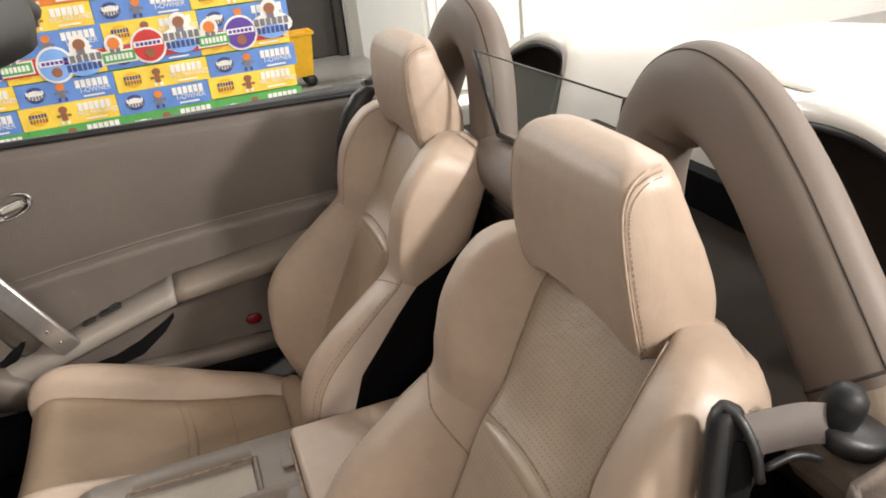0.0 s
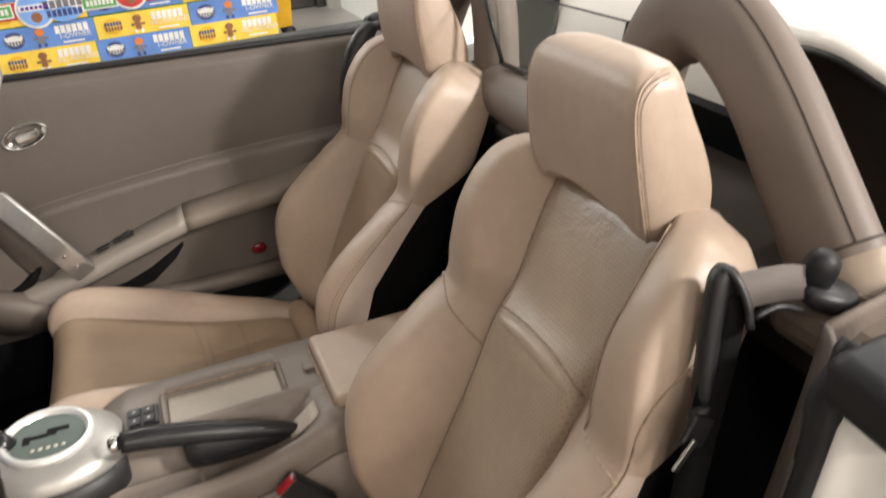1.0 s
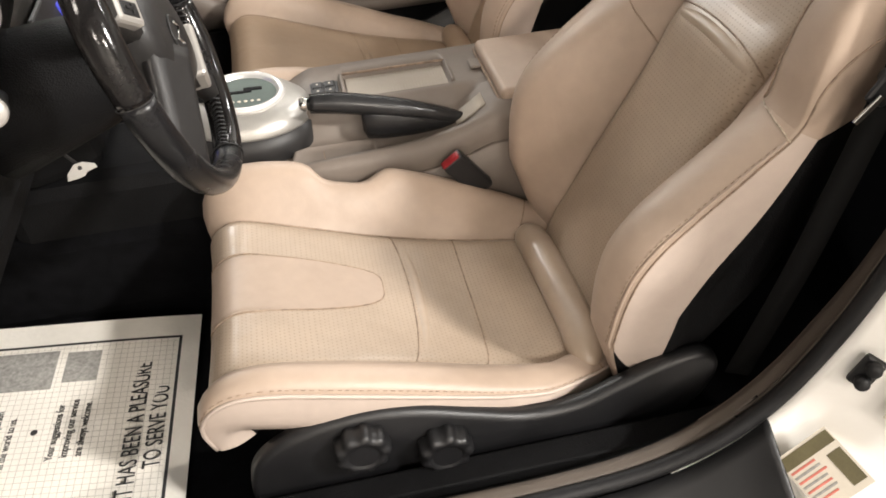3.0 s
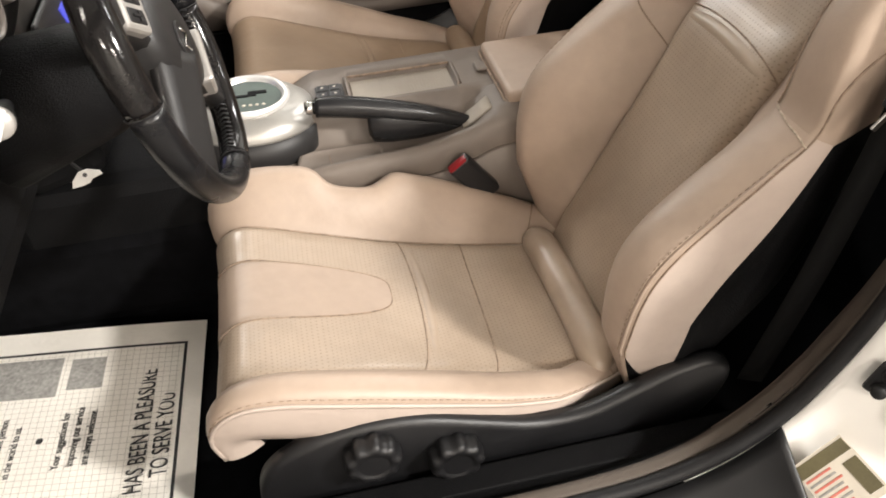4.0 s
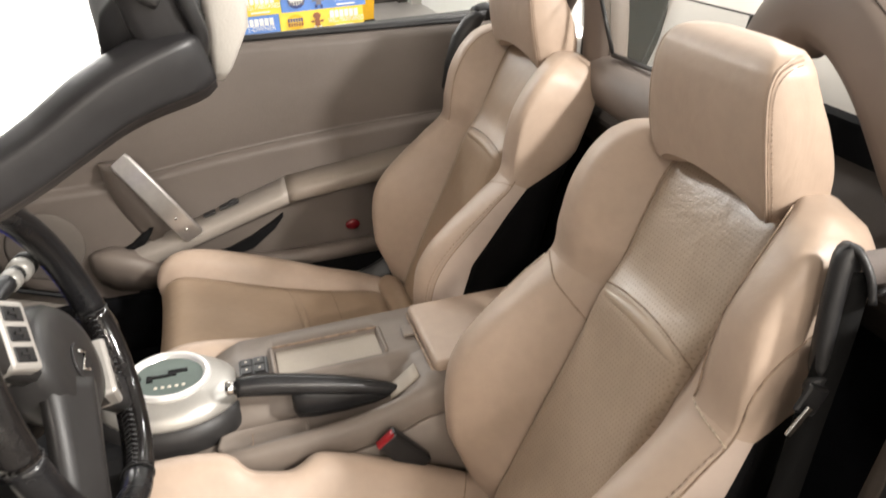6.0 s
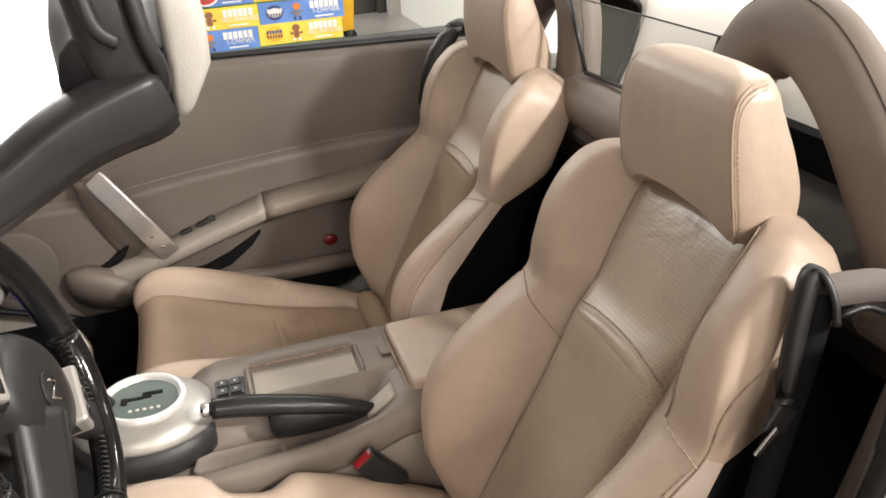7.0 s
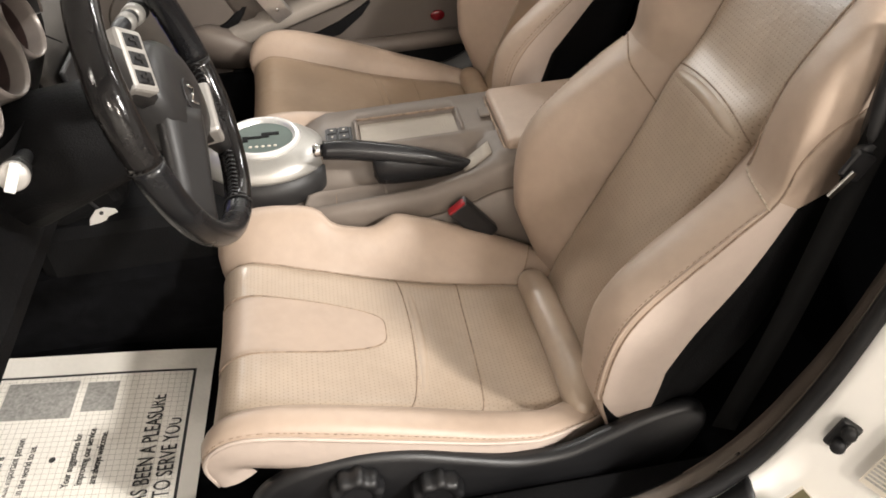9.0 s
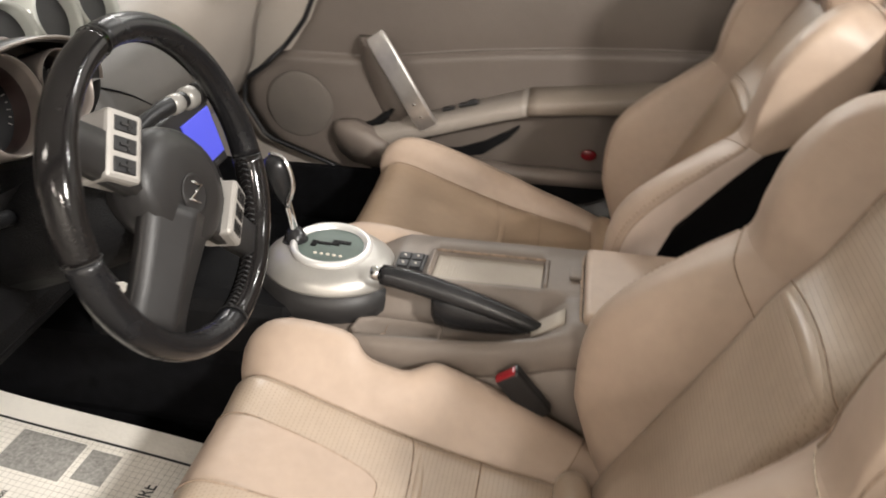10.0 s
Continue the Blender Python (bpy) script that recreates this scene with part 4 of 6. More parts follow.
# rear deck, rear quarters, front end
deck_xs = np.linspace(0.66, 1.85, 14)
tail = lambda x: 1.0 - 0.16 * max(0.0, (x - 1.35) / 0.50) ** 2
loft_x("rear_deck", deck_xs, lambda x: [(0.02 + s * w * tail(x), z - 0.5 * (1 - tail(x))) for s, w, z in ((-1, 0.885, 0.60), (-1, 0.895, 0.80), (-1, 0.87, 0.93 - 0.02 * (x - 0.4)), (-1, 0.80, 0.985 - 0.03 * (x - 0.4)), (-1, 0.55, 1.005 - 0.03 * (x - 0.4)), (-1, 0.25, 1.00 - 0.03 * (x - 0.4)), (1, 0.25, 1.00 - 0.03 * (x - 0.4)), (1, 0.55, 1.005 - 0.03 * (x - 0.4)), (1, 0.80, 0.985 - 0.03 * (x - 0.4)), (1, 0.87, 0.93 - 0.02 * (x - 0.4)), (1, 0.895, 0.80), (1, 0.885, 0.60))], white_paint, body, "white rear deck")
loft_x("rear_lower", np.linspace(0.45, 1.92, 16), lambda x: [(0.02 + s * w * tail(x), z) for s, w, z in ((-1, 0.80, 0.18), (-1, 0.865, 0.26), (-1, 0.875, 0.45), (-1, 0.875, 0.66), (1, 0.875, 0.66), (1, 0.875, 0.45), (1, 0.865, 0.26), (1, 0.80, 0.18))], white_paint, body, "white rear bumper")
box("quarter_panel", (0.42, 0.05, 0.62), (0.32, -0.862, 0.60), white_paint, body, "white rear quarter panel", bevel=0.02)
box("quarter_panel", (0.42, 0.05, 0.62), (0.32, 0.90, 0.60), white_paint, body, "white rear quarter panel", bevel=0.02)
for cx, cy in ((1.05, 0.30),):
    lathe("deck_lid", [(0.001, 0.012), (0.16, 0.012), (0.175, 0.006), (0.178, 0)], pose(0.95, 0.18, 0.986, 0, 1.7, 0) @ Matrix.Diagonal((0.72, 0.95, 1, 1)), white_paint, body, seg=40)
nose = lambda x: 1.0 - 0.22 * max(0.0, (-x - 2.1) / 0.8) ** 2
loft_x("bonnet", np.linspace(-1.42, -2.9, 20), lambda x: [(0.02 + s * w * nose(x), z - 0.7 * (1 - nose(x))) for s, w, z in ((-1, 0.88, 0.50), (-1, 0.89, 0.75), (-1, 0.80, 0.88 + 0.07 * (x + 1.42)), (-1, 0.45, 0.94 + 0.08 * (x + 1.42)), (1, 0.45, 0.94 + 0.08 * (x + 1.42)), (1, 0.80, 0.88 + 0.07 * (x + 1.42)), (1, 0.89, 0.75), (1, 0.88, 0.50))], white_paint, body, "white bonnet")
for wx in (-1.75, 0.95):
    for wy in (-0.78, 0.82):
        wh = lathe("wheel", [(0.10, -0.10), (0.31, -0.11), (0.325, -0.07), (0.325, 0.07), (0.31, 0.11), (0.10, 0.10)], pose(wx, wy, 0.325, 90, 0, 0), rubber, body, "black tyre", seg=40)
        lathe("rim", [(0.02, -0.115), (0.21, -0.115), (0.225, -0.10), (0.225, 0.10), (0.21, 0.115), (0.02, 0.115)], pose(wx, wy, 0.325, 90, 0, 0), silver, wh, seg=32)

# windscreen frame
ws = thing("windscreen", (-0.95, 0.02, 0.95), "raked windscreen in a black rubber frame with a charcoal header trim", "windscreen")


cap_grey = mat("pale grey cap plastic", (0.42, 0.40, 0.37), 0.45, vary=0.05, scale=12, grain=0.1, grain_scale=500)


def pillar(sy):
    yy = lambda d: 0.02 + sy * d
    pts = [(-1.42, yy(0.745), 0.930), (-1.10, yy(0.715), 1.040), (-0.80, yy(0.685), 1.152), (-0.62, yy(0.655), 1.224), (-0.545, yy(0.635), 1.262), (-0.488, yy(0.617), 1.278)]
    path = spline(pts, 40)
    rings = []
    for i, p in enumerate(path):
        d = Vector(path[min(i + 1, 39)]) - Vector(path[max(i - 1, 0)])
        d.normalize()
        upv = (Vector((0, 0, 1)) - d * d.z).normalized()
        sd = d.cross(upv)
        hh = (0.022 + 0.008 * max(0, (i - 26) / 13)) * (1.0 if i < 37 else (0.99, 0.95, 0.84)[i - 37])
        sq = lambda t: math.copysign(abs(t) ** 0.62, t)
        end = 1.0 if i < 37 else (0.98, 0.93, 0.80)[i - 37]
        rings.append([Vector(p) + upv * (hh * sq(math.sin(a)) * (0.80 if math.sin(a) > 0 else 1.0) * (0.86 if 0.2 < math.cos(a) < 0.8 and math.sin(a) > -0.9 else 1.0)) + sd * (0.020 * sq(math.cos(a)) * end) - upv * 0.005 for a in np.linspace(0, 2 * math.pi, 25)[:-1]])
    loft("pillar", rings, pillar_rubber, ws, "black rubber covered pillar")
    tube("pillar_seal", [Vector(p) + Vector((0.0, sy * -0.020, -0.012)) for p in path[:38]], 0.010, black, ws, seg=8)


pillar(-1)
pillar(1)
header = spline([(-0.515, -0.60, 1.285), (-0.53, -0.45, 1.315), (-0.545, 0.02, 1.335), (-0.53, 0.49, 1.315), (-0.515, 0.64, 1.285)], 40)
v_, f_ = tube_data(header, 0.030, 12)
raw("header", v_, f_, rubber, ws, "black header rail")
tube("header_trim", [Vector(p) + Vector((0.034, 0, -0.012)) for p in header[1:-1]], 0.020, charcoal, ws, "charcoal header trim", seg=10)
# latch housing at the driver's end of the header, with a pale end cap
def slab(name, rows, material, parent, label=""):
    """A soft upright piece: rows of (z, x, y, half width, half depth)."""
    rings = []
    for z, x, y, hx, hy in rows:
        rings.append([Vector((x + hx * abs(math.cos(a)) ** 0.55 * math.copysign(1, math.cos(a)), y + hy * abs(math.sin(a)) ** 0.55 * math.copysign(1, math.sin(a)), z)) for a in np.linspace(0, 2 * math.pi, 29)[:-1]])
    return loft(name, rings, material, parent, label)


latch = slab("latch_housing", [(1.256, -0.500, -0.585, 0.008, 0.012), (1.262, -0.501, -0.586, 0.016, 0.020), (1.28, -0.504, -0.588, 0.020, 0.024), (1.31, -0.510, -0.588, 0.021, 0.026), (1.345, -0.514, -0.586, 0.021, 0.026), (1.37, -0.516, -0.58, 0.016, 0.022)], pillar_rubber, ws, "black roof latch housing")
tube("latch_rod", spline([(-0.493, -0.610, 1.345), (-0.489, -0.613, 1.31), (-0.484, -0.608, 1.288), (-0.486, -0.600, 1.272)], 14), 0.0055, black, latch)
tube("latch_hook", spline([(-0.520, -0.614, 1.34), (-0.515, -0.616, 1.318), (-0.505, -0.613, 1.308)], 10), 0.005, charcoal, latch)
slab("latch_cap", [(1.249, -0.4765, -0.575, 0.003, 0.008), (1.256, -0.4745, -0.575, 0.007, 0.014), (1.270, -0.4705, -0.575, 0.011, 0.018), (1.284, -0.4665, -0.575, 0.0145, 0.020), (1.31, -0.4655, -0.575, 0.015, 0.021), (1.335, -0.4665, -0.575, 0.0135, 0.020), (1.345, -0.468, -0.575, 0.008, 0.014)], cap_grey, latch, "pale grey end cap")
# curved glass from pillar to pillar, bowed upwards across the car
rake = spline([(-1.42, 0.745, 0.930), (-1.10, 0.715, 1.040), (-0.80, 0.685, 1.152), (-0.62, 0.655, 1.224), (-0.545, 0.635, 1.262)], 30)
pane_v = []
for p in rake:
    for k in range(25):
        v = k / 12 - 1
        pane_v.append(Vector((p[0] - 0.03 * (1 - v * v), 0.02 + v * (p[1] - 0.004), p[2] + 0.014 + 0.048 * (1 - v * v))))
pane_f = [(i * 25 + k, i * 25 + k + 1, (i + 1) * 25 + k + 1, (i + 1) * 25 + k) for i in range(29) for k in range(24)]
wind_pane = raw("pane", pane_v, pane_f, windscreen_glass, ws, "clear curved windscreen glass")
wind_pane.visible_shadow = False


rv = thing("rear_view_mirror", (-0.47, 0.0, 1.27), "grey and black rear-view mirror hanging from the header", "mirror")
loft("shell", [[Vector((-0.450 + 0.05 * (k / 8 - 0.5) + dxx, -0.09 + 0.24 * k / 8, 1.305 + dz)) for dxx, dz in ((-0.018 * w, 0), (-0.012 * w, 0.030 * w), (0.006 * w, 0.036 * w), (0.018 * w, 0.030 * w), (0.020 * w, 0), (0.016 * w, -0.034 * w), (-0.006 * w, -0.036 * w), (-0.016 * w, -0.026 * w))] for k in range(9) for w in (math.sqrt(max(0.12, 1 - (abs(k - 4) / 4.2) ** 4)),)], black, rv, "black mirror shell")
tube("stalk", [(-0.53, 0.02, 1.335), (-0.50, 0.02, 1.325), (-0.455, 0.03, 1.315)], 0.010, charcoal, rv)

# ---- roll hoops, cross bar, wind deflector, rear shelf ----
def hoop(yc, sg, label):
    """A padded hoop: faceted section swept over a lopsided arch, the outer leg sloping away."""
    h = thing("roll_hoop", (0.25, yc, 0.92), label, "roll hoop", "roll hoops")
    pts = [(yc + sg * q, z) for q, z in ((0.262, 0.915), (0.212, 0.975), (0.152, 1.045), (0.098, 1.105), (0.048, 1.148), (0.003, 1.172), (-0.045, 1.178), (-0.092, 1.155), (-0.126, 1.100), (-0.137, 1.010), (-0.140, 0.915))]
    path = spline(pts, 80)
    section = [Vector((n, f, 0)) for n, f in spline([(-0.020, 0.056), (0.010, 0.055), (0.034, 0.048), (0.047, 0.034), (0.053, 0.018), (0.049, 0.002), (0.034, -0.010), (0.010, -0.015), (-0.025, -0.015), (-0.046, -0.010), (-0.056, 0.004), (-0.054, 0.022), (-0.038, 0.046), (-0.020, 0.056)], 40)[:-1]]
    rings = []
    for i, p in enumerate(path):
        d = np.array(path[min(i + 1, 79)]) - np.array(path[max(i - 1, 0)])
        d = d / np.linalg.norm(d)
        nrm = np.array((-d[1], d[0]))
        if (p[0] - yc - sg * 0.03) * nrm[0] + (p[1] - 1.0) * nrm[1] < 0:
            nrm = -nrm
        x = 0.252 + 0.016 * (p[1] - 0.93) / 0.24
        fat = 1.0 + 0.10 * min(1.0, max(0.0, (1.12 - p[1]) / 0.15))
        inner = 0.8 if (p[0] - yc) * sg < -0.10 else 1.0
        rings.append([Vector((x - v.y * 1.03, p[0] + nrm[0] * v.x * fat * (inner if v.x < 0 else 1), p[1] + nrm[1] * v.x * fat * (inner if v.x < 0 else 1))) for v in section])
    loft("hoop_cover", rings, hoop_vinyl, h, "padded brown vinyl hoop cover")
    tube("seam", [r[9] for r in rings[8:-6]], 0.0012, seam_dark, h, seg=5)
    for k in (8, -7):
        tube("base_seam", rings[k] + rings[k][:1], 0.0016, seam_dark, h, seg=5)
    loft("hoop_foot", [[v + (v - sum(rings[k], Vector()) / len(rings[k])) * g for v in rings[k]] for k, g in ((0, 0.10), (3, 0.05), (7, 0.004))], trim, h, "tan foot of the hoop")
    return h


seam_dark = mat("dark seam thread", (0.05, 0.038, 0.03), 0.8, scale=90, vary=0.3)
hoop(-0.352, -1, "padded brown vinyl roll hoop behind the seat")
hoop(0.392, 1, "padded brown vinyl roll hoop behind the seat")

shelf = thing("rear_shelf", (0.30, 0.02, 0.86), "tan rear shelf trim under the roll hoops", "shelf trim")
box("shelf_panel", (0.28, 1.40, 0.05), (0.34, 0.02, 0.865), cowl_fabric, shelf, "dark brown lined shelf", bevel=0.012)
box("shelf_corner", (0.16, 0.16, 0.05), (0.22, -0.655, 0.945), quarter_brown, shelf, "brown corner trim", bevel=0.018)
box("shelf_gap", (0.002, 0.10, 0.004), (0.20, -0.66, 0.971), thread, shelf, bevel=0)
tube("cross_bar", spline([(0.24, -0.22, 0.955), (0.218, -0.12, 0.968), (0.212, 0.02, 0.968), (0.218, 0.16, 0.968), (0.24, 0.26, 0.955)], 30), 0.050, hoop_vinyl, shelf, "round brown cross bar cover", seg=20)
for sy in (-1, 1):
    crv = spline([(0.02 + sy * d, z) for d, z in ((0.42, 0.87), (0.375, 0.935), (0.325, 1.01), (0.290, 1.085), (0.312, 1.107), (0.385, 1.110), (0.45, 1.095), (0.53, 1.065), (0.61, 1.02), (0.67, 0.95), (0.69, 0.87))], 50)
    base_y = 0.02 + sy * 0.50
    raw("cowl_panel", [Vector((0.415, p[0], p[1])) for p in crv] + [Vector((0.455, base_y + (p[0] - base_y) * 0.6, 0.90 + (p[1] - 0.90) * 0.7)) for p in crv] + [Vector((0.47, base_y, 0.90))], [(k, k + 1, k + 51, k + 50) for k in range(49)] + [(k + 50, k + 51, 100) for k in range(49)], cowl_fabric, shelf, "dark fabric panel behind the hoop")
    tube("cowl_seal", [Vector((0.408, p[0], p[1])) for p in crv], 0.007, black, shelf, seg=8)
    grown = lambda g, gz, x, dz=0.0: [Vector((x, base_y + (p[0] - base_y) * g, 0.87 + (p[1] - 0.87) * gz + dz)) for p in crv]
    loft("cowl_rim", [grown(1.0, 1.0, 0.412), grown(1.03, 1.03, 0.402), grown(1.09, 1.09, 0.408), grown(1.14, 1.12, 0.44), grown(1.16, 1.08, 0.60), grown(1.14, 0.85, 0.80), grown(1.10, 0.50, 1.05)], white_paint, body, "white fairing round the hoop panel", caps=False, closed=False)

wd = thing("wind_deflector", (0.27, 0.06, 0.99), "clear glass wind deflector with a dark edge between the hoops", "wind deflector")
gl = [(0.230, -0.150, 1.026), (0.210, 0.166, 1.024), (0.206, 0.234, 1.153), (0.226, -0.200, 1.153)]
raw("pane", [Vector(p) for p in gl] + [Vector(p) + Vector((0.005, 0, 0)) for p in gl], [(3, 2, 1, 0), (4, 5, 6, 7), (0, 1, 5, 4), (1, 2, 6, 5), (2, 3, 7, 6), (3, 0, 4, 7)], glass, wd, "clear glass pane", False).visible_shadow = False
tube("edge_frame", [gl[2], gl[1]], 0.0042, black, wd)
tube("edge_frame", [gl[0], gl[1]], 0.0046, black, wd)
tube("edge_frame", [gl[3], gl[0]], 0.0042, black, wd)
tube("top_edge", [gl[3], gl[2]], 0.0014, charcoal, wd)

# ---- belts ----
belt = thing("seat_belt", (0.10, -0.655, 0.90), "grey seat belt running from the pillar reel through a black guide", "seat belt")
guide = loft("guide", [[Vector((x + gx * w, y + gy, z)) for gx, gy in ((-0.015, 0.0), (-0.012, 0.008), (0.0, 0.010), (0.012, 0.008), (0.015, 0.0), (0.012, -0.008), (0.0, -0.010), (-0.012, -0.008))] for x, y, z, w in ((0.040, -0.618, 0.893, 0.45), (0.042, -0.617, 0.905, 0.75), (0.047, -0.613, 0.93, 0.85), (0.056, -0.606, 0.97, 0.95), (0.064, -0.601, 0.998, 1.0), (0.068, -0.598, 1.012, 0.95), (0.070, -0.597, 1.019, 0.75), (0.070, -0.597, 1.022, 0.35))], black, belt, "black plastic belt guide")
loft("guide_loop", [[Vector((0.038 + 0.018 * math.cos(a) * q, -0.624 + 0.006 * k, 0.886 + 0.011 * math.sin(a) * q)) for a in np.linspace(0, 2 * math.pi, 17)[:-1]] for k, q in ((-1, 0.85), (-0.6, 1.0), (0.6, 1.0), (1, 0.85))], black, guide, "black loop for the belt tongue")
tube("guide_hook", spline([(0.066, -0.598, 1.022), (0.072, -0.610, 1.016), (0.075, -0.624, 0.996), (0.074, -0.632, 0.974)], 14), 0.0042, black, guide)
tube("guide_hook", spline([(0.080, -0.630, 0.984), (0.105, -0.632, 0.988), (0.128, -0.634, 0.978)], 10), 0.0034, black, guide)


def band(name, pts, width, axis, material, parent, label=""):
    """A flat woven strap along a path; axis: the direction of its width."""
    path = [Vector(p) for p in spline(pts, 24)]
    ax = Vector(axis).normalized() * width / 2
    verts = [p - ax for p in path] + [p + ax for p in path]
    n = len(path)
    ob = raw(name, verts, [(i, i + 1, n + i + 1, n + i) for i in range(n - 1)], material, parent, label)
    so = ob.modifiers.new("thickness", "SOLIDIFY")
    so.thickness = 0.0016
    return ob


band("webbing", [(0.074, -0.612, 1.002), (0.100, -0.616, 1.003), (0.126, -0.620, 1.002), (0.152, -0.626, 0.996)], 0.033, (0.0, 0.40, 0.92), webbing, belt, "grey woven webbing")
band("webbing", [(0.068, -0.612, 1.000), (0.052, -0.622, 0.94), (0.026, -0.632, 0.85), (-0.015, -0.640, 0.65), (-0.055, -0.638, 0.47)], 0.030, (0.8, -0.5, 0.1), black_webbing, belt, "dark lower belt run")
lathe("reel_cover", [(0.001, 0.020), (0.009, 0.019), (0.0155, 0.013), (0.0175, 0.005), (0.018, -0.004), (0.018, -0.014), (0.015, -0.018)], pose(0.160, -0.619, 1.006, 12, 18, 0) @ Matrix.Scale(0.95, 4), rubber, belt, "black domed reel cover", seg=28)
lathe("reel_base", [(0.001, 0.003), (0.021, 0.002), (0.025, -0.002), (0.025, -0.012), (0.020, -0.016), (0.001, -0.017)], pose(0.170, -0.626, 0.986, 10, 18, 0) @ Matrix.Diagonal((1.30, 1.0, 1.1, 1)), black, belt, seg=28)
tongue_b = box("tongue", (0.030, 0.006, 0.034), (0.024, -0.632, 0.876), black, belt, "black belt tongue", bevel=0.004, rot=pose(0, 0, 0, 0, 30, 0))
box("tongue_blade", (0.008, 0.003, 0.036), (0.006, -0.640, 0.860), chrome, tongue_b, bevel=0.001, rot=pose(0, 0, 0, 0, 38, 0))
lc = thing("pillar_latch_cover", (0.09, -0.76, 0.9), "black latch cover at the top of the rear pillar", "latch cover")
part("cover", box_bm((0.100, 0.104, 0.056), (0.116, -0.770, 0.980), 0.016, rot=pose(0, 0, 0, 6, -4, 0), seg=4), rubber, lc, "black moulded cover", True)
part("skirt", box_bm((0.070, 0.030, 0.130), (0.140, -0.818, 0.915), 0.010, rot=pose(0, 0, 0, 0, 8, 0), seg=3), black, lc, "black lower skirt", True)
end_path = spline([edge[-9], edge[-5], edge[-1], (0.090, -0.722, 0.990), (0.100, -0.720, 1.003)], 16)
tube("seal_end", end_path, [0.0108 + 0.006 * math.exp(-((k - 6) / 2.6) ** 2) + 0.003 * math.exp(-((k - 13) / 2.0) ** 2) for k in range(16)], rubber, body, "swollen end of the weatherstrip", seg=12)

# ---- passenger door ----
pd = thing("side_door", (-0.40, 0.80, 0.27), "closed passenger door with grey-beige vinyl panel and alloy pull handle", "door")
ZP = lambda z: float(np.interp(z, (0.30, 0.42, 0.50, 0.60, 0.70, 0.738, 0.746, 0.752, 0.758, 0.80, 0.86, 0.95, 0.975, 0.986, 0.992), (0.755, 0.745, 0.745, 0.750, 0.756, 0.757, 0.759, 0.766, 0.779, 0.776, 0.776, 0.782, 0.787, 0.796, 0.808)))
zs_all = np.concatenate([np.linspace(0.30, 0.70, 14), np.linspace(0.715, 0.775, 21), np.linspace(0.80, 0.96, 9), np.linspace(0.97, 0.992, 6)])


def door_z(z, x):
    """The crease across the panel climbs towards the rear, and the top edge follows the waist line."""
    k = min(1, max(0, (x + 0.75) / 0.85))
    crease = 0.014 - 0.060 * (1 - k) ** 2.2
    w = math.exp(-((z - 0.75) / 0.09) ** 2)
    top = (0.010 - 0.022 * (x + 0.64) / 0.8) if z > 0.85 else 0.0
    return z + crease * w + top * min(1, max(0, (z - 0.85) / 0.1))


def door_front(z):
    return float(np.interp(z, (0.30, 0.42, 0.49, 0.58, 0.65, 0.74, 0.82, 0.90, 1.0), (-0.80, -0.86, -1.05, -1.10, -1.095, -1.02, -0.93, -0.88, -0.86)))


xs_d = np.linspace(0, 1, 44)
verts, faces = [], []
for z in zs_all:
    x0 = door_front(z)
    for q in xs_d:
        x = x0 + (0.30 - x0) * q
        verts.append(Vector((x, ZP(z) + (0.012 if q in (0.0, 1.0) else 0), door_z(z, x))))
nx = len(xs_d)
for i in range(len(zs_all) - 1):
    for k in range(nx - 1):
        q = i * nx + k
        faces.append((q, q + 1, q + nx + 1, q + nx))
panel = raw("door_panel", verts, faces, door_vinyl, pd, "grey-beige vinyl door panel")
so = panel.modifiers.new("thickness", "SOLIDIFY")
so.thickness, so.offset = 0.012, -1
box("outer_skin", (1.45, 0.05, 0.66), (-0.42, 0.875, 0.63), white_paint, pd, "white outer door skin", bevel=0.02)
tube("waist_seal", [Vector((x, 0.818, door_z(0.992, x) + 0.004)) for x in np.linspace(-0.95, 0.28, 20)], 0.010, rubber, pd, "black waist seal", seg=8)
box("waist_cap", (1.25, 0.05, 0.012), (-0.33, 0.85, 0.992), black, pd, bevel=0.004)
tube("panel_edge", [Vector((door_front(z) - 0.004, ZP(z) + 0.004, door_z(z, door_front(z)))) for z in np.linspace(0.36, 0.90, 40)], 0.006, rubber, pd, seg=8)
tube("crease_seam", [Vector((x, ZP(0.757) - 0.001, door_z(0.757, x))) for x in np.linspace(-0.72, 0.28, 40)], 0.0009, seam_dark, pd, seg=5)
# armrest: padded rear part and switch plate
def arm_section(x):
    k = min(1, max(0, (x + 0.385) / 0.02))
    zt = float(np.interp(x, (-0.80, -0.70, -0.60, -0.50, -0.39, -0.376, -0.1, 0.0, 0.2), (0.528, 0.552, 0.582, 0.613, 0.645, 0.651, 0.681, 0.688, 0.698)))
    yi = float(np.interp(x, (-0.80, -0.72, -0.60, -0.4, 0.2), (0.715, 0.700, 0.692, 0.690, 0.695)))
    h = float(np.interp(x, (-0.80, -0.6, -0.45, -0.38, 0.2), (0.036, 0.032, 0.030, 0.031, 0.042)))
    return [(0.765, zt + 0.022), (yi + 0.014, zt + 0.003), (yi + 0.005, zt - 0.001), (yi + 0.001, zt - 0.006), (yi + 0.004, zt - h + 0.003), (yi + 0.009, zt - h - 0.002), (yi + 0.04, zt - h - 0.008), (0.765, zt - h - 0.014)]


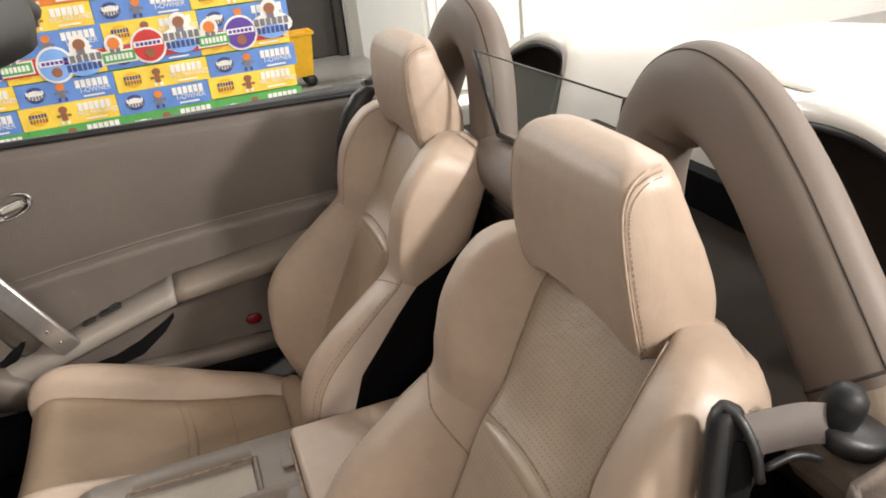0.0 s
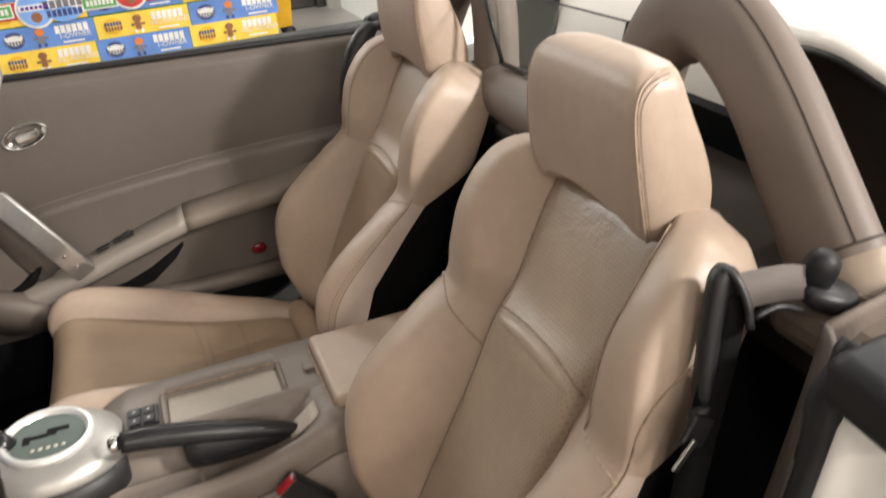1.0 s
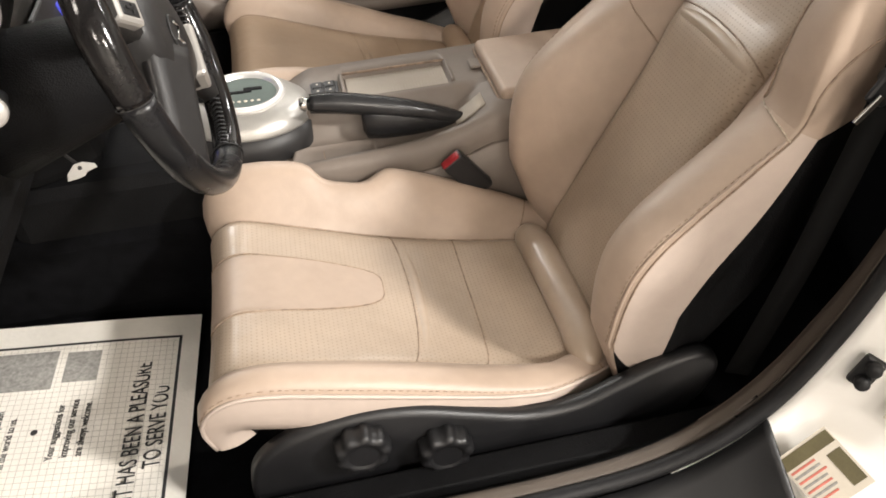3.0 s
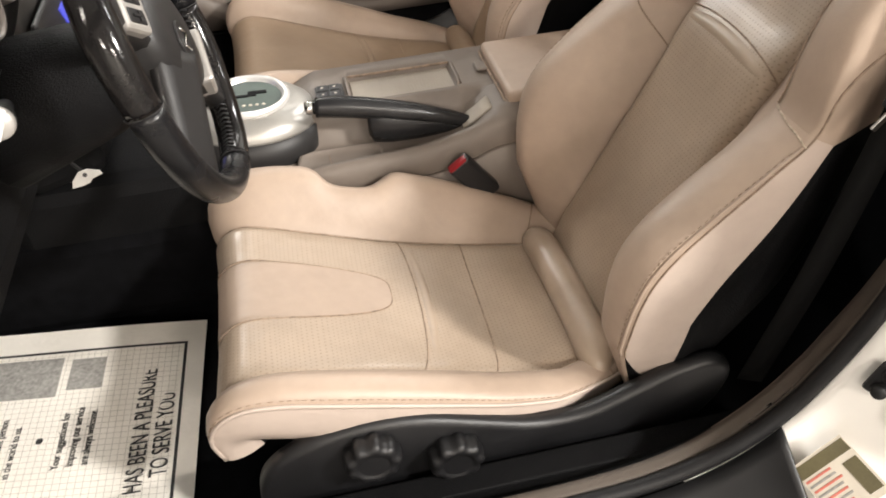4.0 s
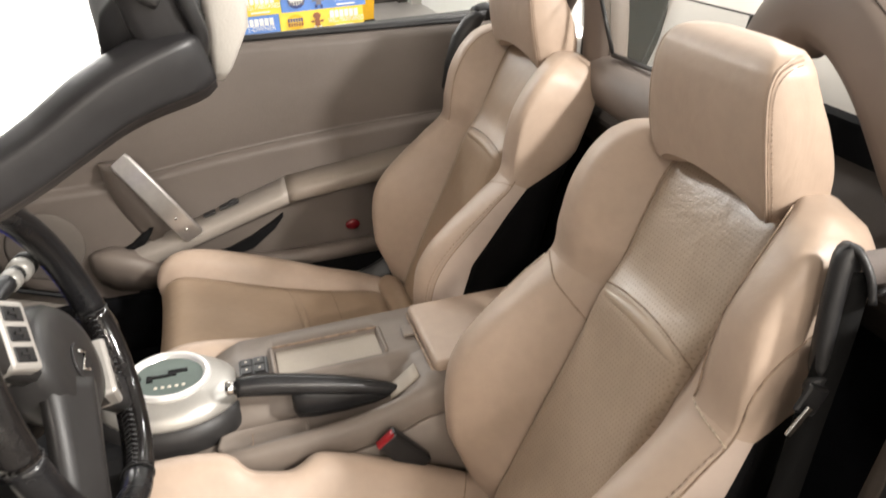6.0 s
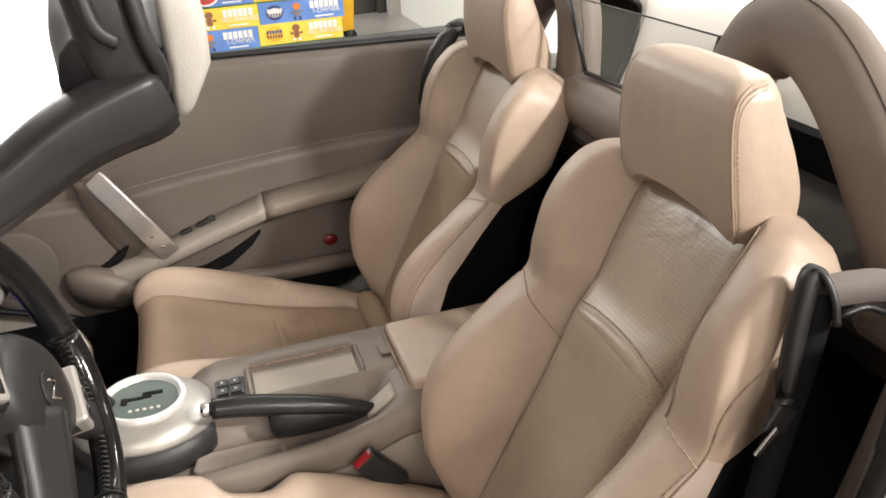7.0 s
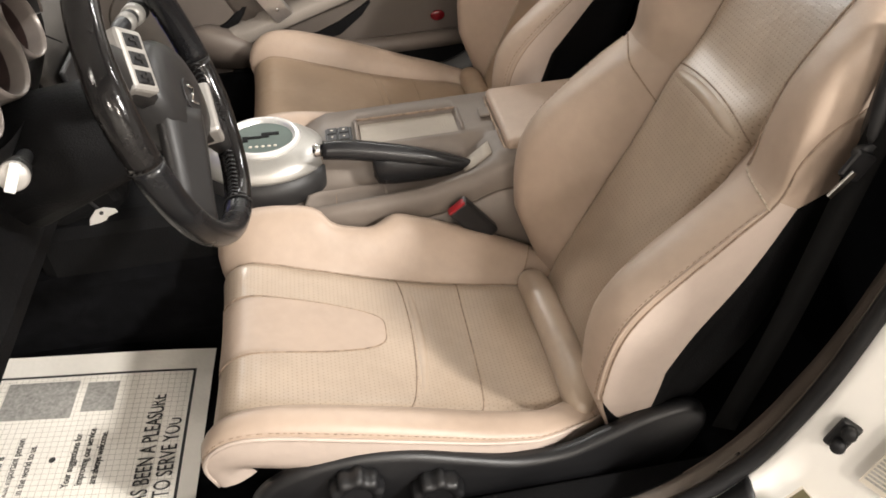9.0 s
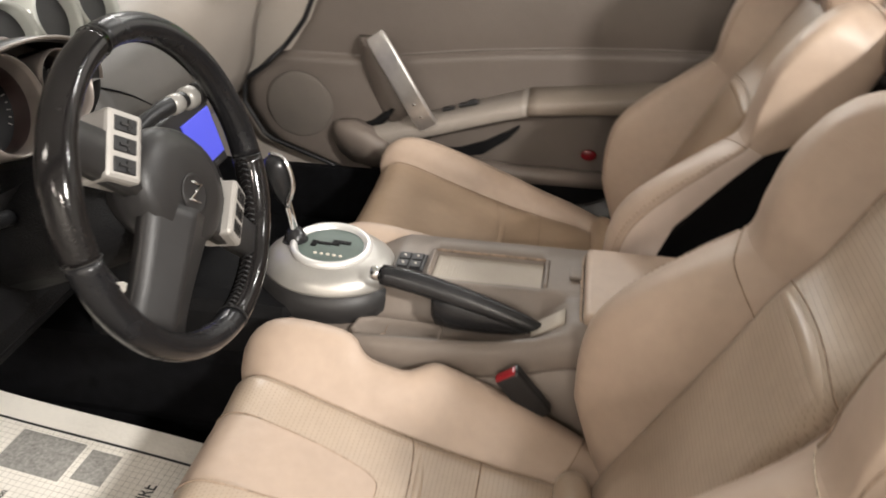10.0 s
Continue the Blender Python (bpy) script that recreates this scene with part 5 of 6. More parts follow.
loft_x("armrest", np.concatenate([np.linspace(-0.376, 0.22, 24)]), arm_section, armrest_vinyl, pd, "tan padded armrest")
loft_x("switch_plate", np.linspace(-0.78, -0.3775, 24), arm_section, plate_grey, pd, "pale grey armrest with window switch")
sw = box("window_switch", (0.050, 0.022, 0.006), (-0.520, 0.738, 0.6245), black, pd, "black window switch", bevel=0.002, rot=pose(0, 0, 0, 0, -15, 0))
box("switch_rocker", (0.022, 0.014, 0.010), (-0.512, 0.738, 0.6295), black, sw, bevel=0.003, rot=pose(0, 0, 0, 0, -22, 0))
box("lock_switch", (0.030, 0.020, 0.006), (-0.570, 0.738, 0.6085), black, pd, "black lock switch", bevel=0.002, rot=pose(0, 0, 0, 0, -15, 0))
# pull handle
gp = [(-0.742, 0.708, 0.786), (-0.706, 0.692, 0.735), (-0.664, 0.684, 0.668), (-0.634, 0.686, 0.615), (-0.612, 0.695, 0.575)]
path = spline(gp, 24)
rings = []
for i, p in enumerate(path):
    d = (Vector(path[min(i + 1, 23)]) - Vector(path[max(i - 1, 0)])).normalized()
    sd = Vector((0, 1, 0)).cross(d).normalized()
    nn = d.cross(sd)
    w = 0.025 if i not in (0, 23) else 0.022
    rings.append([Vector(p) + sd * (w * cx) + nn * (0.007 * cy) for cx, cy in ((-1, -0.5), (-0.85, -1), (0.85, -1), (1, -0.5), (1, 0.5), (0.85, 1), (-0.85, 1), (-1, 0.5))])
pull = loft("pull_handle", rings, alloy, pd, "brushed alloy pull handle", smooth=False)
for q in (15, 19):
    p = Vector(path[q])
    lathe("rivet", [(0.001, 0), (0.004, 0), (0.003, 0.002), (0.001, 0.0022)], Matrix.Translation(p + Vector((0.0, -0.0075, 0.0))) @ pose(0, 0, 0, 90, 0, 0), chrome, pull, seg=10)
loft("handle_housing", [[Vector((x - dxw, y, z)) for dxw, y in ((0.030 * w, 0.775), (0.026 * w, 0.752), (0.010 * w, 0.738), (-0.012 * w, 0.738), (-0.024 * w, 0.752), (-0.030 * w, 0.775))] for x, z, w in ((-0.775, 0.765, 0.7), (-0.765, 0.745, 1.0), (-0.755, 0.70, 1.25), (-0.735, 0.65, 1.4), (-0.715, 0.60, 1.4), (-0.70, 0.555, 1.2))], door_vinyl, pd, "moulded housing of the pull handle")
loft("door_pocket", [[Vector((x, y, z)) for y, z in ((0.760, zt), (0.700 + e, zt + 0.004), (0.688 + e, zt - 0.004), (0.684 + e, zt - 0.03), (0.700 + e, zb), (0.760, zb))] for x, zt, zb, e in ((-0.865, 0.545, 0.505, 0.04), (-0.85, 0.555, 0.48, 0.02), (-0.81, 0.560, 0.462, 0.0), (-0.76, 0.545, 0.455, -0.005), (-0.70, 0.505, 0.448, 0.0), (-0.60, 0.485, 0.445, 0.01), (-0.40, 0.47, 0.44, 0.02), (-0.10, 0.47, 0.44, 0.025))], mat("pocket vinyl", (0.150, 0.124, 0.106), 0.5, vary=0.07, scale=6, grain=0.12, grain_scale=600), pd, "grey-beige door pocket edge")
# no opening is cut: a black wedge on the panel gives the pocket's shade
loft("pocket_gap", [[Vector((x, y, z)) for y, z in ((0.748, zt), (0.735, zt), (0.735, zb), (0.748, zb))] for x, zt, zb in ((-0.60, 0.498, 0.490), (-0.54, 0.506, 0.482), (-0.48, 0.528, 0.496), (-0.42, 0.560, 0.540), (-0.395, 0.576, 0.570))], black_matt, pd, "black piece for the shade in the pocket opening", smooth=False)
# raised black crescent in place of a hollow, giving the finger recess its shade
loft("handle_cup", [[Vector((x, y, z)) for y, z in ((0.7435, zb), (0.736, zb + 0.004), (0.736, zt - 0.004), (0.7435, zt))] for x, zb, zt in ((-0.785, 0.545, 0.552), (-0.76, 0.543, 0.563), (-0.735, 0.552, 0.583), (-0.715, 0.575, 0.600), (-0.705, 0.592, 0.600))], black_matt, pd, "black piece for the shade in the finger recess behind the pull handle")
lathe("speaker", [(0.001, 0.004), (0.078, 0.004), (0.085, 0.0), (0.088, -0.004)], pose(-0.955, 0.7445, 0.585, 90, 0, 0), mat("speaker cloth", (0.135, 0.115, 0.098), 0.75, vary=0.1, scale=20, grain=0.9, grain_scale=700), pd, "perforated speaker grille", seg=40)
bez = lathe("release_bezel", [(0.001, -0.004), (0.030, -0.002), (0.044, 0.006), (0.047, 0.010), (0.050, 0.006), (0.051, -0.004)], pose(-0.655, 0.7785, 0.890, 90, 0, 0) @ pose(0, 0, 0, 0, 0, 14) @ Matrix.Diagonal((1.0, 0.52, 1, 1)), chrome, pd, "chrome release handle bezel", seg=36)
box("release_lever", (0.052, 0.008, 0.018), (-0.650, 0.771, 0.889), chrome, bez, bevel=0.004, rot=pose(0, 0, 0, 0, -14, 0))
lathe("courtesy_lamp", [(0.001, 0.003), (0.016, 0.003), (0.019, 0.0), (0.019, -0.003)], pose(-0.222, 0.742, 0.512, 90, 0, 0) @ Matrix.Diagonal((1, 0.75, 1, 1)), mat("dark red lens", (0.14, 0.006, 0.01), 0.25, vary=0.2, scale=30), pd, "dark red courtesy lens", seg=24)
box("kick_panel", (0.80, 0.02, 0.20), (-1.02, 0.738, 0.325), carpet, floor_pan, "black carpeted kick panel", bevel=0.004)
box("door_lower", (1.05, 0.03, 0.12), (-0.25, 0.752, 0.37), black_matt, pd, "black lower door edge")
dm = thing("door_mirror", (-0.72, 0.93, 1.0), "white door mirror with silver glass", "mirror")
lathe("shell", [(0.001, -0.07), (0.05, -0.06), (0.085, -0.03), (0.10, 0.0), (0.098, 0.012), (0.088, 0.016)], pose(-0.745, 0.985, 1.035, 0, 90, 0) @ Matrix.Diagonal((0.62, 1.0, 1, 1)), white_paint, dm, "white mirror shell", seg=36)
lathe("mirror_glass", [(0.001, 0.0135), (0.086, 0.013)], pose(-0.745, 0.985, 1.035, 0, 90, 0) @ Matrix.Diagonal((0.62, 1.0, 1, 1)), chrome, dm, "mirror glass", seg=36)
tube("foot", [(-0.76, 0.90, 0.975), (-0.755, 0.94, 0.995)], 0.022, black, dm, seg=12)

# front seal of the hood by the passenger belt
pb = thing("passenger_belt", (0.16, 0.72, 0.85), "black belt and guide beside the passenger seat", "seat belt")
loft("guide", [[Vector((x + dx_ * w, 0.675 + dy_, z)) for dx_, dy_ in ((-0.022, 0), (-0.014, 0.02), (0.014, 0.02), (0.022, 0), (0.014, -0.02), (-0.014, -0.02))] for x, z, w in ((0.04, 0.86, 0.8), (0.06, 0.92, 1.2), (0.085, 0.98, 1.4), (0.11, 1.015, 1.3), (0.125, 1.03, 0.8))], black, pb, "black belt guide")
tube("reel_cover", spline([(0.12, 0.69, 1.02), (0.15, 0.70, 1.025), (0.19, 0.71, 1.01)], 8), 0.020, black, pb, seg=10)

# ---- centre console ----
con = thing("centre_console", (-0.45, 0.02, 0.27), "grey-beige plastic centre console with tray and armrest lid", "centre console")
ZS = table((-1.02, -0.80, -0.62, -0.52, -0.44, -0.36, -0.29, -0.255, -0.235, 0.12), (0.560, 0.545, 0.530, 0.530, 0.530, 0.538, 0.558, 0.583, 0.598, 0.600))
ZN = table((-1.02, -0.80, -0.62, -0.52, -0.44, -0.36, -0.29, -0.255, -0.235, 0.12), (0.550, 0.543, 0.540, 0.546, 0.550, 0.557, 0.574, 0.588, 0.592, 0.594))


def con_section(x):
    s, n = ZS(x), ZN(x)
    t = float(np.interp(x, (-1.02, -0.60, -0.54, 0.12), (0.570, 0.560, 0.594, 0.598)))
    lowz = float(np.interp(x, (-0.72, -0.60), (0.485, 0.30)))
    dp = 0.010 if -0.478 < x < -0.290 else 0.0
    return [(0.158, lowz), (0.160, t - 0.035), (0.154, t - 0.008), (0.146, t - 0.001), (0.0955, t), (0.0945, t - dp), (0.014, t - dp * 0.8), (0.010, t), (0.000, t - 0.004), (-0.008, max(s, t - 0.03)), (-0.016, s + 0.004), (-0.030, s), (-0.070, s), (-0.086, s + 0.003), (-0.094, n), (-0.103, n - 0.002), (-0.112, n - 0.014), (-0.116, n - 0.04), (-0.112, (lowz + 0.5) / 2 - 0.02), (-0.108, lowz)]


loft_x("console_body", sorted(list(np.linspace(-0.70, 0.12, 56)) + [-0.4785, -0.4775, -0.2905, -0.2895]), con_section, trim_grey, con, "grey-beige console moulding")
lid = part("armrest_lid", box_bm((0.31, 0.205, 0.030), (-0.068, 0.018, 0.603), 0.011, seg=4), leather, con, "tan padded armrest lid", True)
tube("lid_gap", spline([(-0.224, -0.085, 0.596), (-0.227, -0.05, 0.6005), (-0.227, 0.02, 0.6005), (-0.227, 0.09, 0.6005), (-0.224, 0.12, 0.598)], 16), 0.0024, thread, con, seg=6)
box("lid_latch", (0.020, 0.030, 0.006), (-0.238, 0.055, 0.6015), trim_grey, con, "lid latch", bevel=0.0025)
tr = box("tray", (0.182, 0.078, 0.003), (-0.384, 0.054, 0.5865), tray_mat, con, "ribbed tray floor", bevel=0.001)
for k in range(30):
    box("rib", (0.0028, 0.072, 0.0012), (-0.468 + k * 0.0058, 0.054, 0.5884), tray_mat, tr, bevel=0)
for xx in (-0.482, -0.286):
    tube("tray_rim", spline([(xx, 0.014, 0.5945), (xx, 0.05, 0.5965), (xx, 0.094, 0.5965)], 8), 0.004, trim_grey, tr, seg=8)
tube("tray_lip", [(-0.482, 0.0965, 0.5965), (-0.286, 0.0965, 0.5965)], 0.0022, thread, tr, "dark lip", seg=6)
loft("coin_tray", [[Vector((-0.518 + 0.072 * gx * w, -0.064 + 0.026 * gy * w, ZS(-0.518) + h + 0.006)) for gx, gy in ((-1.0, -0.4), (-0.9, -0.8), (-0.5, -1), (0.6, -1), (0.92, -0.85), (1, -0.5), (1, 0.6), (0.9, 0.95), (-0.6, 1), (-0.92, 0.7))] for h, w in ((-0.012, 1.06), (0.0, 1.04), (0.002, 1.0), (0.0005, 0.95), (-0.004, 0.88), (-0.005, 0.5))], trim_grey, con, "grey-beige shallow coin tray")
swp = box("switch_pack", (0.050, 0.052, 0.006), (-0.515, 0.046, 0.597), black, con, "black seat heater switch pack", bevel=0.002)
for kx in (-0.011, 0.011):
    for ky in (-0.012, 0.012):
        rk = box("rocker", (0.019, 0.021, 0.005), (-0.516 + kx, 0.046 + ky, 0.601), black, swp, bevel=0.002)
        box("mark", (0.004, 0.0025, 0.0008), (-0.516 + kx, 0.046 + ky, 0.6038), label_white, swp, bevel=0)
loft_x("side_lining", np.linspace(-0.60, 0.0, 30), lambda x: [(-0.116, ZN(x) - 0.050), (-0.1215, ZN(x) - 0.054), (-0.1215, 0.275), (-0.116, 0.275)], trim_grey, con, "grey-beige console side panel")
tube("front_seam", [(-0.535, -0.094, ZN(-0.535) + 0.0006), (-0.535, -0.070, ZS(-0.535) + 0.0006), (-0.535, -0.030, ZS(-0.535) + 0.0006)], 0.0011, thread, con, seg=5)
box("console_front", (0.40, 0.20, 0.26), (-0.88, 0.03, 0.43), black_matt, con, "black console front", bevel=0.03)
# selector: charcoal collar, silver dome, bright ring, dark panel
SM = pose(-0.656 - 0.03, 0.042, 0.0, 0, 3, 0)
lathe("selector_collar", [(0.10, 0.500), (0.120, 0.505), (0.121, 0.545), (0.116, 0.578), (0.100, 0.582)], SM @ Matrix.Diagonal((1.05, 0.90, 1, 1)), charcoal, con, "charcoal selector collar", seg=48)
dome = lathe("selector_dome", [(0.112, 0.578), (0.111, 0.584), (0.104, 0.597), (0.092, 0.607), (0.078, 0.613), (0.062, 0.616)], SM @ Matrix.Diagonal((1.05, 0.90, 1, 1)), silver, con, "satin silver selector dome", seg=48)
lathe("selector_ring", [(0.069, 0.612), (0.071, 0.618), (0.068, 0.624), (0.063, 0.625), (0.058, 0.620), (0.057, 0.612)], SM, mat("bright ring", (0.75, 0.74, 0.72), 0.25, metal=0.4, vary=0.04, scale=20), dome, "bright ring", seg=48)
sp_ = lathe("selector_panel", [(0.001, 0.6165), (0.056, 0.6165)], SM, lens_green, dome, "dull green selector panel", seg=40)
for sx, sy, lx, ly in ((-0.016, 0.004, 0.030, 0.007), (0.006, 0.010, 0.014, 0.016), (0.018, 0.014, 0.026, 0.009), (-0.030, 0.000, 0.010, 0.018)):
    b = box("gate_slot", (lx, ly, 0.0016), (sx, sy, 0.6174), black_matt, sp_, bevel=0)
    b.data.transform(SM)
for k in range(5):
    lathe("mark", [(0.001, 0.6176), (0.0030, 0.6174), (0.0034, 0.6166)], SM @ Matrix.Translation((-0.020 + k * 0.011, -0.028, 0)), label_white, sp_, seg=12)
sl = thing("gear_selector", (-0.725, 0.045, 0.61), "automatic gear selector with chrome stem and black knob", "gear selector")
tube("stem", spline([(-0.720, 0.048, 0.608), (-0.722, 0.047, 0.65), (-0.728, 0.045, 0.70)], 10), 0.0075, chrome, sl, "chrome stem", seg=12)
lathe("boot", [(0.024, 0.0), (0.018, 0.012), (0.011, 0.026)], pose(-0.719, 0.048, 0.614, 0, 0, 0), black_leather, sl, seg=16)
loft("knob", [[Vector((-0.735 + 0.02 * (z - 0.73) / 0.05 * -0.3 + w * 0.022 * math.cos(a), 0.045 + w * 0.019 * math.sin(a), z)) for a in np.linspace(0, 2 * math.pi, 17)[:-1]] for z, w in ((0.690, 0.4), (0.698, 0.7), (0.715, 0.9), (0.740, 1.05), (0.758, 1.0), (0.770, 0.75), (0.776, 0.35))], black_leather, sl, "black leather knob")
tube("knob_band", spline([(-0.722, 0.030, 0.690), (-0.708, 0.032, 0.735), (-0.722, 0.038, 0.772), (-0.748, 0.045, 0.778)], 16), 0.0042, chrome, sl, "chrome band", seg=8)
# parking brake
hb = thing("parking_brake", (-0.42, -0.045, 0.54), "black leather parking brake lever with chrome button", "parking brake")
hp = [(-0.545, -0.038, 0.622), (-0.50, -0.040, 0.617), (-0.44, -0.043, 0.604), (-0.38, -0.046, 0.588), (-0.32, -0.048, 0.568), (-0.275, -0.050, 0.552)]
hpath = spline(hp, 26)
hr = [0.0165, 0.0185, 0.0185, 0.018, 0.0165, 0.014, 0.009]
hrad = [float(np.interp(i, np.linspace(0, 25, 7), hr)) for i in range(26)]
v_, f_ = tube_data(hpath, hrad, 14)
raw("grip", v_, f_, black_leather, hb, "black leather grip")
lathe("button", [(0.011, 0.0), (0.012, 0.012), (0.010, 0.018), (0.001, 0.0185)], Matrix.Translation((-0.545, -0.038, 0.622)) @ Vector((-0.98, 0.04, 0.1)).to_track_quat("Z", "Y").to_matrix().to_4x4(), chrome, hb, "chrome button", seg=20)
loft("boot", [[Vector((x, -0.048 + w * math.cos(a), z + h * math.sin(a))) for a in np.linspace(0, 2 * math.pi, 17)[:-1]] for x, z, w, h in ((-0.462, 0.578, 0.006, 0.018), (-0.455, 0.574, 0.014, 0.030), (-0.425, 0.571, 0.0165, 0.032), (-0.375, 0.565, 0.0165, 0.027), (-0.325, 0.559, 0.014, 0.018), (-0.28, 0.555, 0.009, 0.009))], black_leather, hb, "black leather boot")
loft("brake_surround", [[Vector((x, y, z)) for y, z in ((-0.072, zz), (-0.068, zz + 0.003), (-0.034, zz + 0.003), (-0.030, zz))] for x, zz in ((-0.300, 0.556), (-0.288, 0.562), (-0.268, 0.576), (-0.250, 0.590))], tray_mat, hb, "pale plastic surround")
# buckle
bk = thing("belt_buckle", (-0.30, -0.125, 0.45), "black seat belt buckle with a red release button", "belt buckle")
bm4 = Matrix.Translation((-0.308, -0.140, 0.510)) @ pose(0, 0, 0, 0, -38, 0)
b_ = box("housing", (0.042, 0.024, 0.095), (0, 0, -0.012), black, bk, "black buckle housing", bevel=0.006)
b_.data.transform(bm4)
b_ = box("release_button", (0.036, 0.018, 0.005), (-0.001, -0.003, 0.034), red_plastic, bk, "red release button", bevel=0.004)
b_.data.transform(bm4)
tube("stalk", [(-0.285, -0.125, 0.455), (-0.24, -0.128, 0.40), (-0.22, -0.13, 0.34)], 0.010, black_matt, bk)

# ---- steering wheel ----
WC, WR, WT = Vector((-0.703, -0.334, 0.906)), 0.179, radians(14.6)
wn = Vector((math.cos(WT), 0, math.sin(WT)))
wup = Vector((-math.sin(WT), 0, math.cos(WT)))
wrt = Vector((0, 1, 0))
TURN = radians(-47)


def wp(r, deg, lift=0.0):
    """A point of the wheel: radius, degrees from the right-hand side anticlockwise as the driver sees it, height over its plane."""
    a = radians(deg) + TURN
    return WC + wrt * (r * math.cos(a)) + wup * (r * math.sin(a)) + wn * lift


sw_ = thing("steering_wheel", WC, "black leather three-spoke steering wheel with silver switch pods, slightly turned", "steering wheel")


def rim_arc(name, d0, d1, material, label, rad=0.0172):
    n = max(4, int((d1 - d0) / 3))
    rings = []
    for k in range(n + 1):
        dg = d0 + (d1 - d0) * k / n
        rad_dir = (wp(1, dg) - WC).normalized()
        thick = rad * (1 + 0.10 * math.exp(-(((dg % 180) - 20) / 14) ** 2))
        rings.append([wp(WR, dg) + rad_dir * (thick * 0.95 * math.cos(a)) + wn * (thick * 1.12 * math.sin(a)) for a in np.linspace(0, 2 * math.pi, 17)[:-1]])
    return loft(name, rings, material, sw_, label, caps=True)


gloss_rim = mat("glossy worn leather", (0.010, 0.009, 0.009), 0.13, vary=0.3, scale=20, grain=0.03, grain_scale=300, spec=0.36)
perf_rim = mat("grip leather", (0.009, 0.009, 0.010), 0.26, vary=0.3, scale=20, grain=0.06, grain_scale=420, spec=0.34)
rim_arc("rim", 35, 145, perf_rim, "black rim, upper part")
rim_arc("rim", 145, 223, gloss_rim, "worn glossy black grip")
rim_arc("rim", 223, 317, perf_rim, "black rim, lower part")
rim_arc("rim", -43, 35, gloss_rim, "worn glossy black grip")
for dg in (35, 145, 223, 317):
    rd = (wp(1, dg) - WC).normalized()
    ring = [wp(WR, dg) + rd * (0.0172 * math.cos(a)) + wn * (0.0200 * math.sin(a)) for a in np.linspace(0, 2 * math.pi, 25)]
    tube("joint", ring, 0.0007, charcoal, sw_, seg=6)
for a0, a1 in ((-42, 34), (146, 222)):
    for k in range(30):
        dg = a0 + (a1 - a0) * k / 29
        rd = (wp(1, dg) - WC).normalized()
        tube("lacing", [wp(WR, dg) - rd * 0.0158 + wn * 0.007, wp(WR, dg + 1.0) - rd * 0.0176, wp(WR, dg) - rd * 0.0158 - wn * 0.007], 0.0012, black, sw_, seg=4)
# hub pad
hubm = Matrix((wrt * math.cos(TURN) + wup * math.sin(TURN), -wrt * math.sin(TURN) + wup * math.cos(TURN), wn)).transposed().to_4x4()
hubm.translation = WC
pad_rings = []
for lift, w in ((-0.045, 0.80), (-0.02, 1.0), (0.000, 1.02), (0.012, 0.97), (0.020, 0.86), (0.024, 0.60), (0.025, 0.2)):
    ring = []
    for k in range(40):
        a = 2 * math.pi * k / 40
        r = 0.072 * (1 + 0.10 * math.cos(2 * a) - 0.06 * math.sin(a))
        ring.append(hubm @ Vector((r * w * math.cos(a), r * w * math.sin(a) + 0.004, lift)))
    pad_rings.append(ring)
loft("hub_pad", pad_rings, charcoal, sw_, "charcoal hub pad")
lathe("badge_ring", [(0.021, 0.0), (0.0235, 0.002), (0.023, 0.004), (0.020, 0.003)], hubm @ Matrix.Translation((0, -0.010, 0.0235)), charcoal, sw_, seg=36)
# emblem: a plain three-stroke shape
for (x0, y0, x1, y1) in ((-0.010, 0.001, 0.010, 0.003), (0.008, 0.002, -0.008, -0.020), (-0.010, -0.020, 0.010, -0.018)):
    tube("emblem", [hubm @ Vector((x0, y0, 0.0275)), hubm @ Vector((x1, y1, 0.0275))], 0.0016, chrome, sw_, seg=6)


def spoke(name, deg, w0, w1, lift0, lift1, material, label):
    rings = []
    for k in range(9):
        t = k / 8
        r = 0.055 + (WR - 0.008 - 0.055) * t
        w = w0 + (w1 - w0) * t
        l = lift0 + (lift1 - lift0) * t
        c = wp(r, deg, l)
        tan_ = wn.cross((wp(1, deg) - WC).normalized())
        rings.append([c + tan_ * (w * cx) + wn * (0.012 * cy) for cx, cy in ((-1, -0.8), (-1, 0.4), (-0.8, 1), (0.8, 1), (1, 0.4), (1, -0.8))])
    return loft(name, rings, material, sw_, label)


spoke("spoke", 184, 0.030, 0.022, 0.0, -0.004, charcoal, "charcoal spoke")
spoke("spoke", -4, 0.030, 0.022, 0.0, -0.004, charcoal, "charcoal spoke")
rings = []
for k in range(11):
    t = k / 10
    r = 0.03 + (WR - 0.012 - 0.03) * t
    w = 0.056 - 0.020 * t + 0.012 * t ** 4
    c = wp(r, 270, 0.016 - 0.020 * t)
    tan_ = wn.cross((wp(1, 270) - WC).normalized())
    rings.append([c + tan_ * (w * cx) + wn * (0.016 * cy) for cx, cy in ((-1, -1.2), (-1, -0.3), (-0.75, 0.2), (-0.10, 0.85), (0.0, 1.0), (0.10, 0.85), (0.75, 0.2), (1, -0.3), (1, -1.2))])
loft("lower_spoke", rings, charcoal, sw_, "charcoal lower spoke with a raised ridge")
tube("spoke_split", [wp(0.128, 270 + q, 0.004 + 0.010 * (1 - abs(q) / 16)) for q in np.linspace(-15, 15, 9)], 0.0012, black_matt, sw_, seg=5)


collar_grey = mat("grey collar plastic", (0.30, 0.29, 0.27), 0.35, metal=0.3, vary=0.06, scale=20)
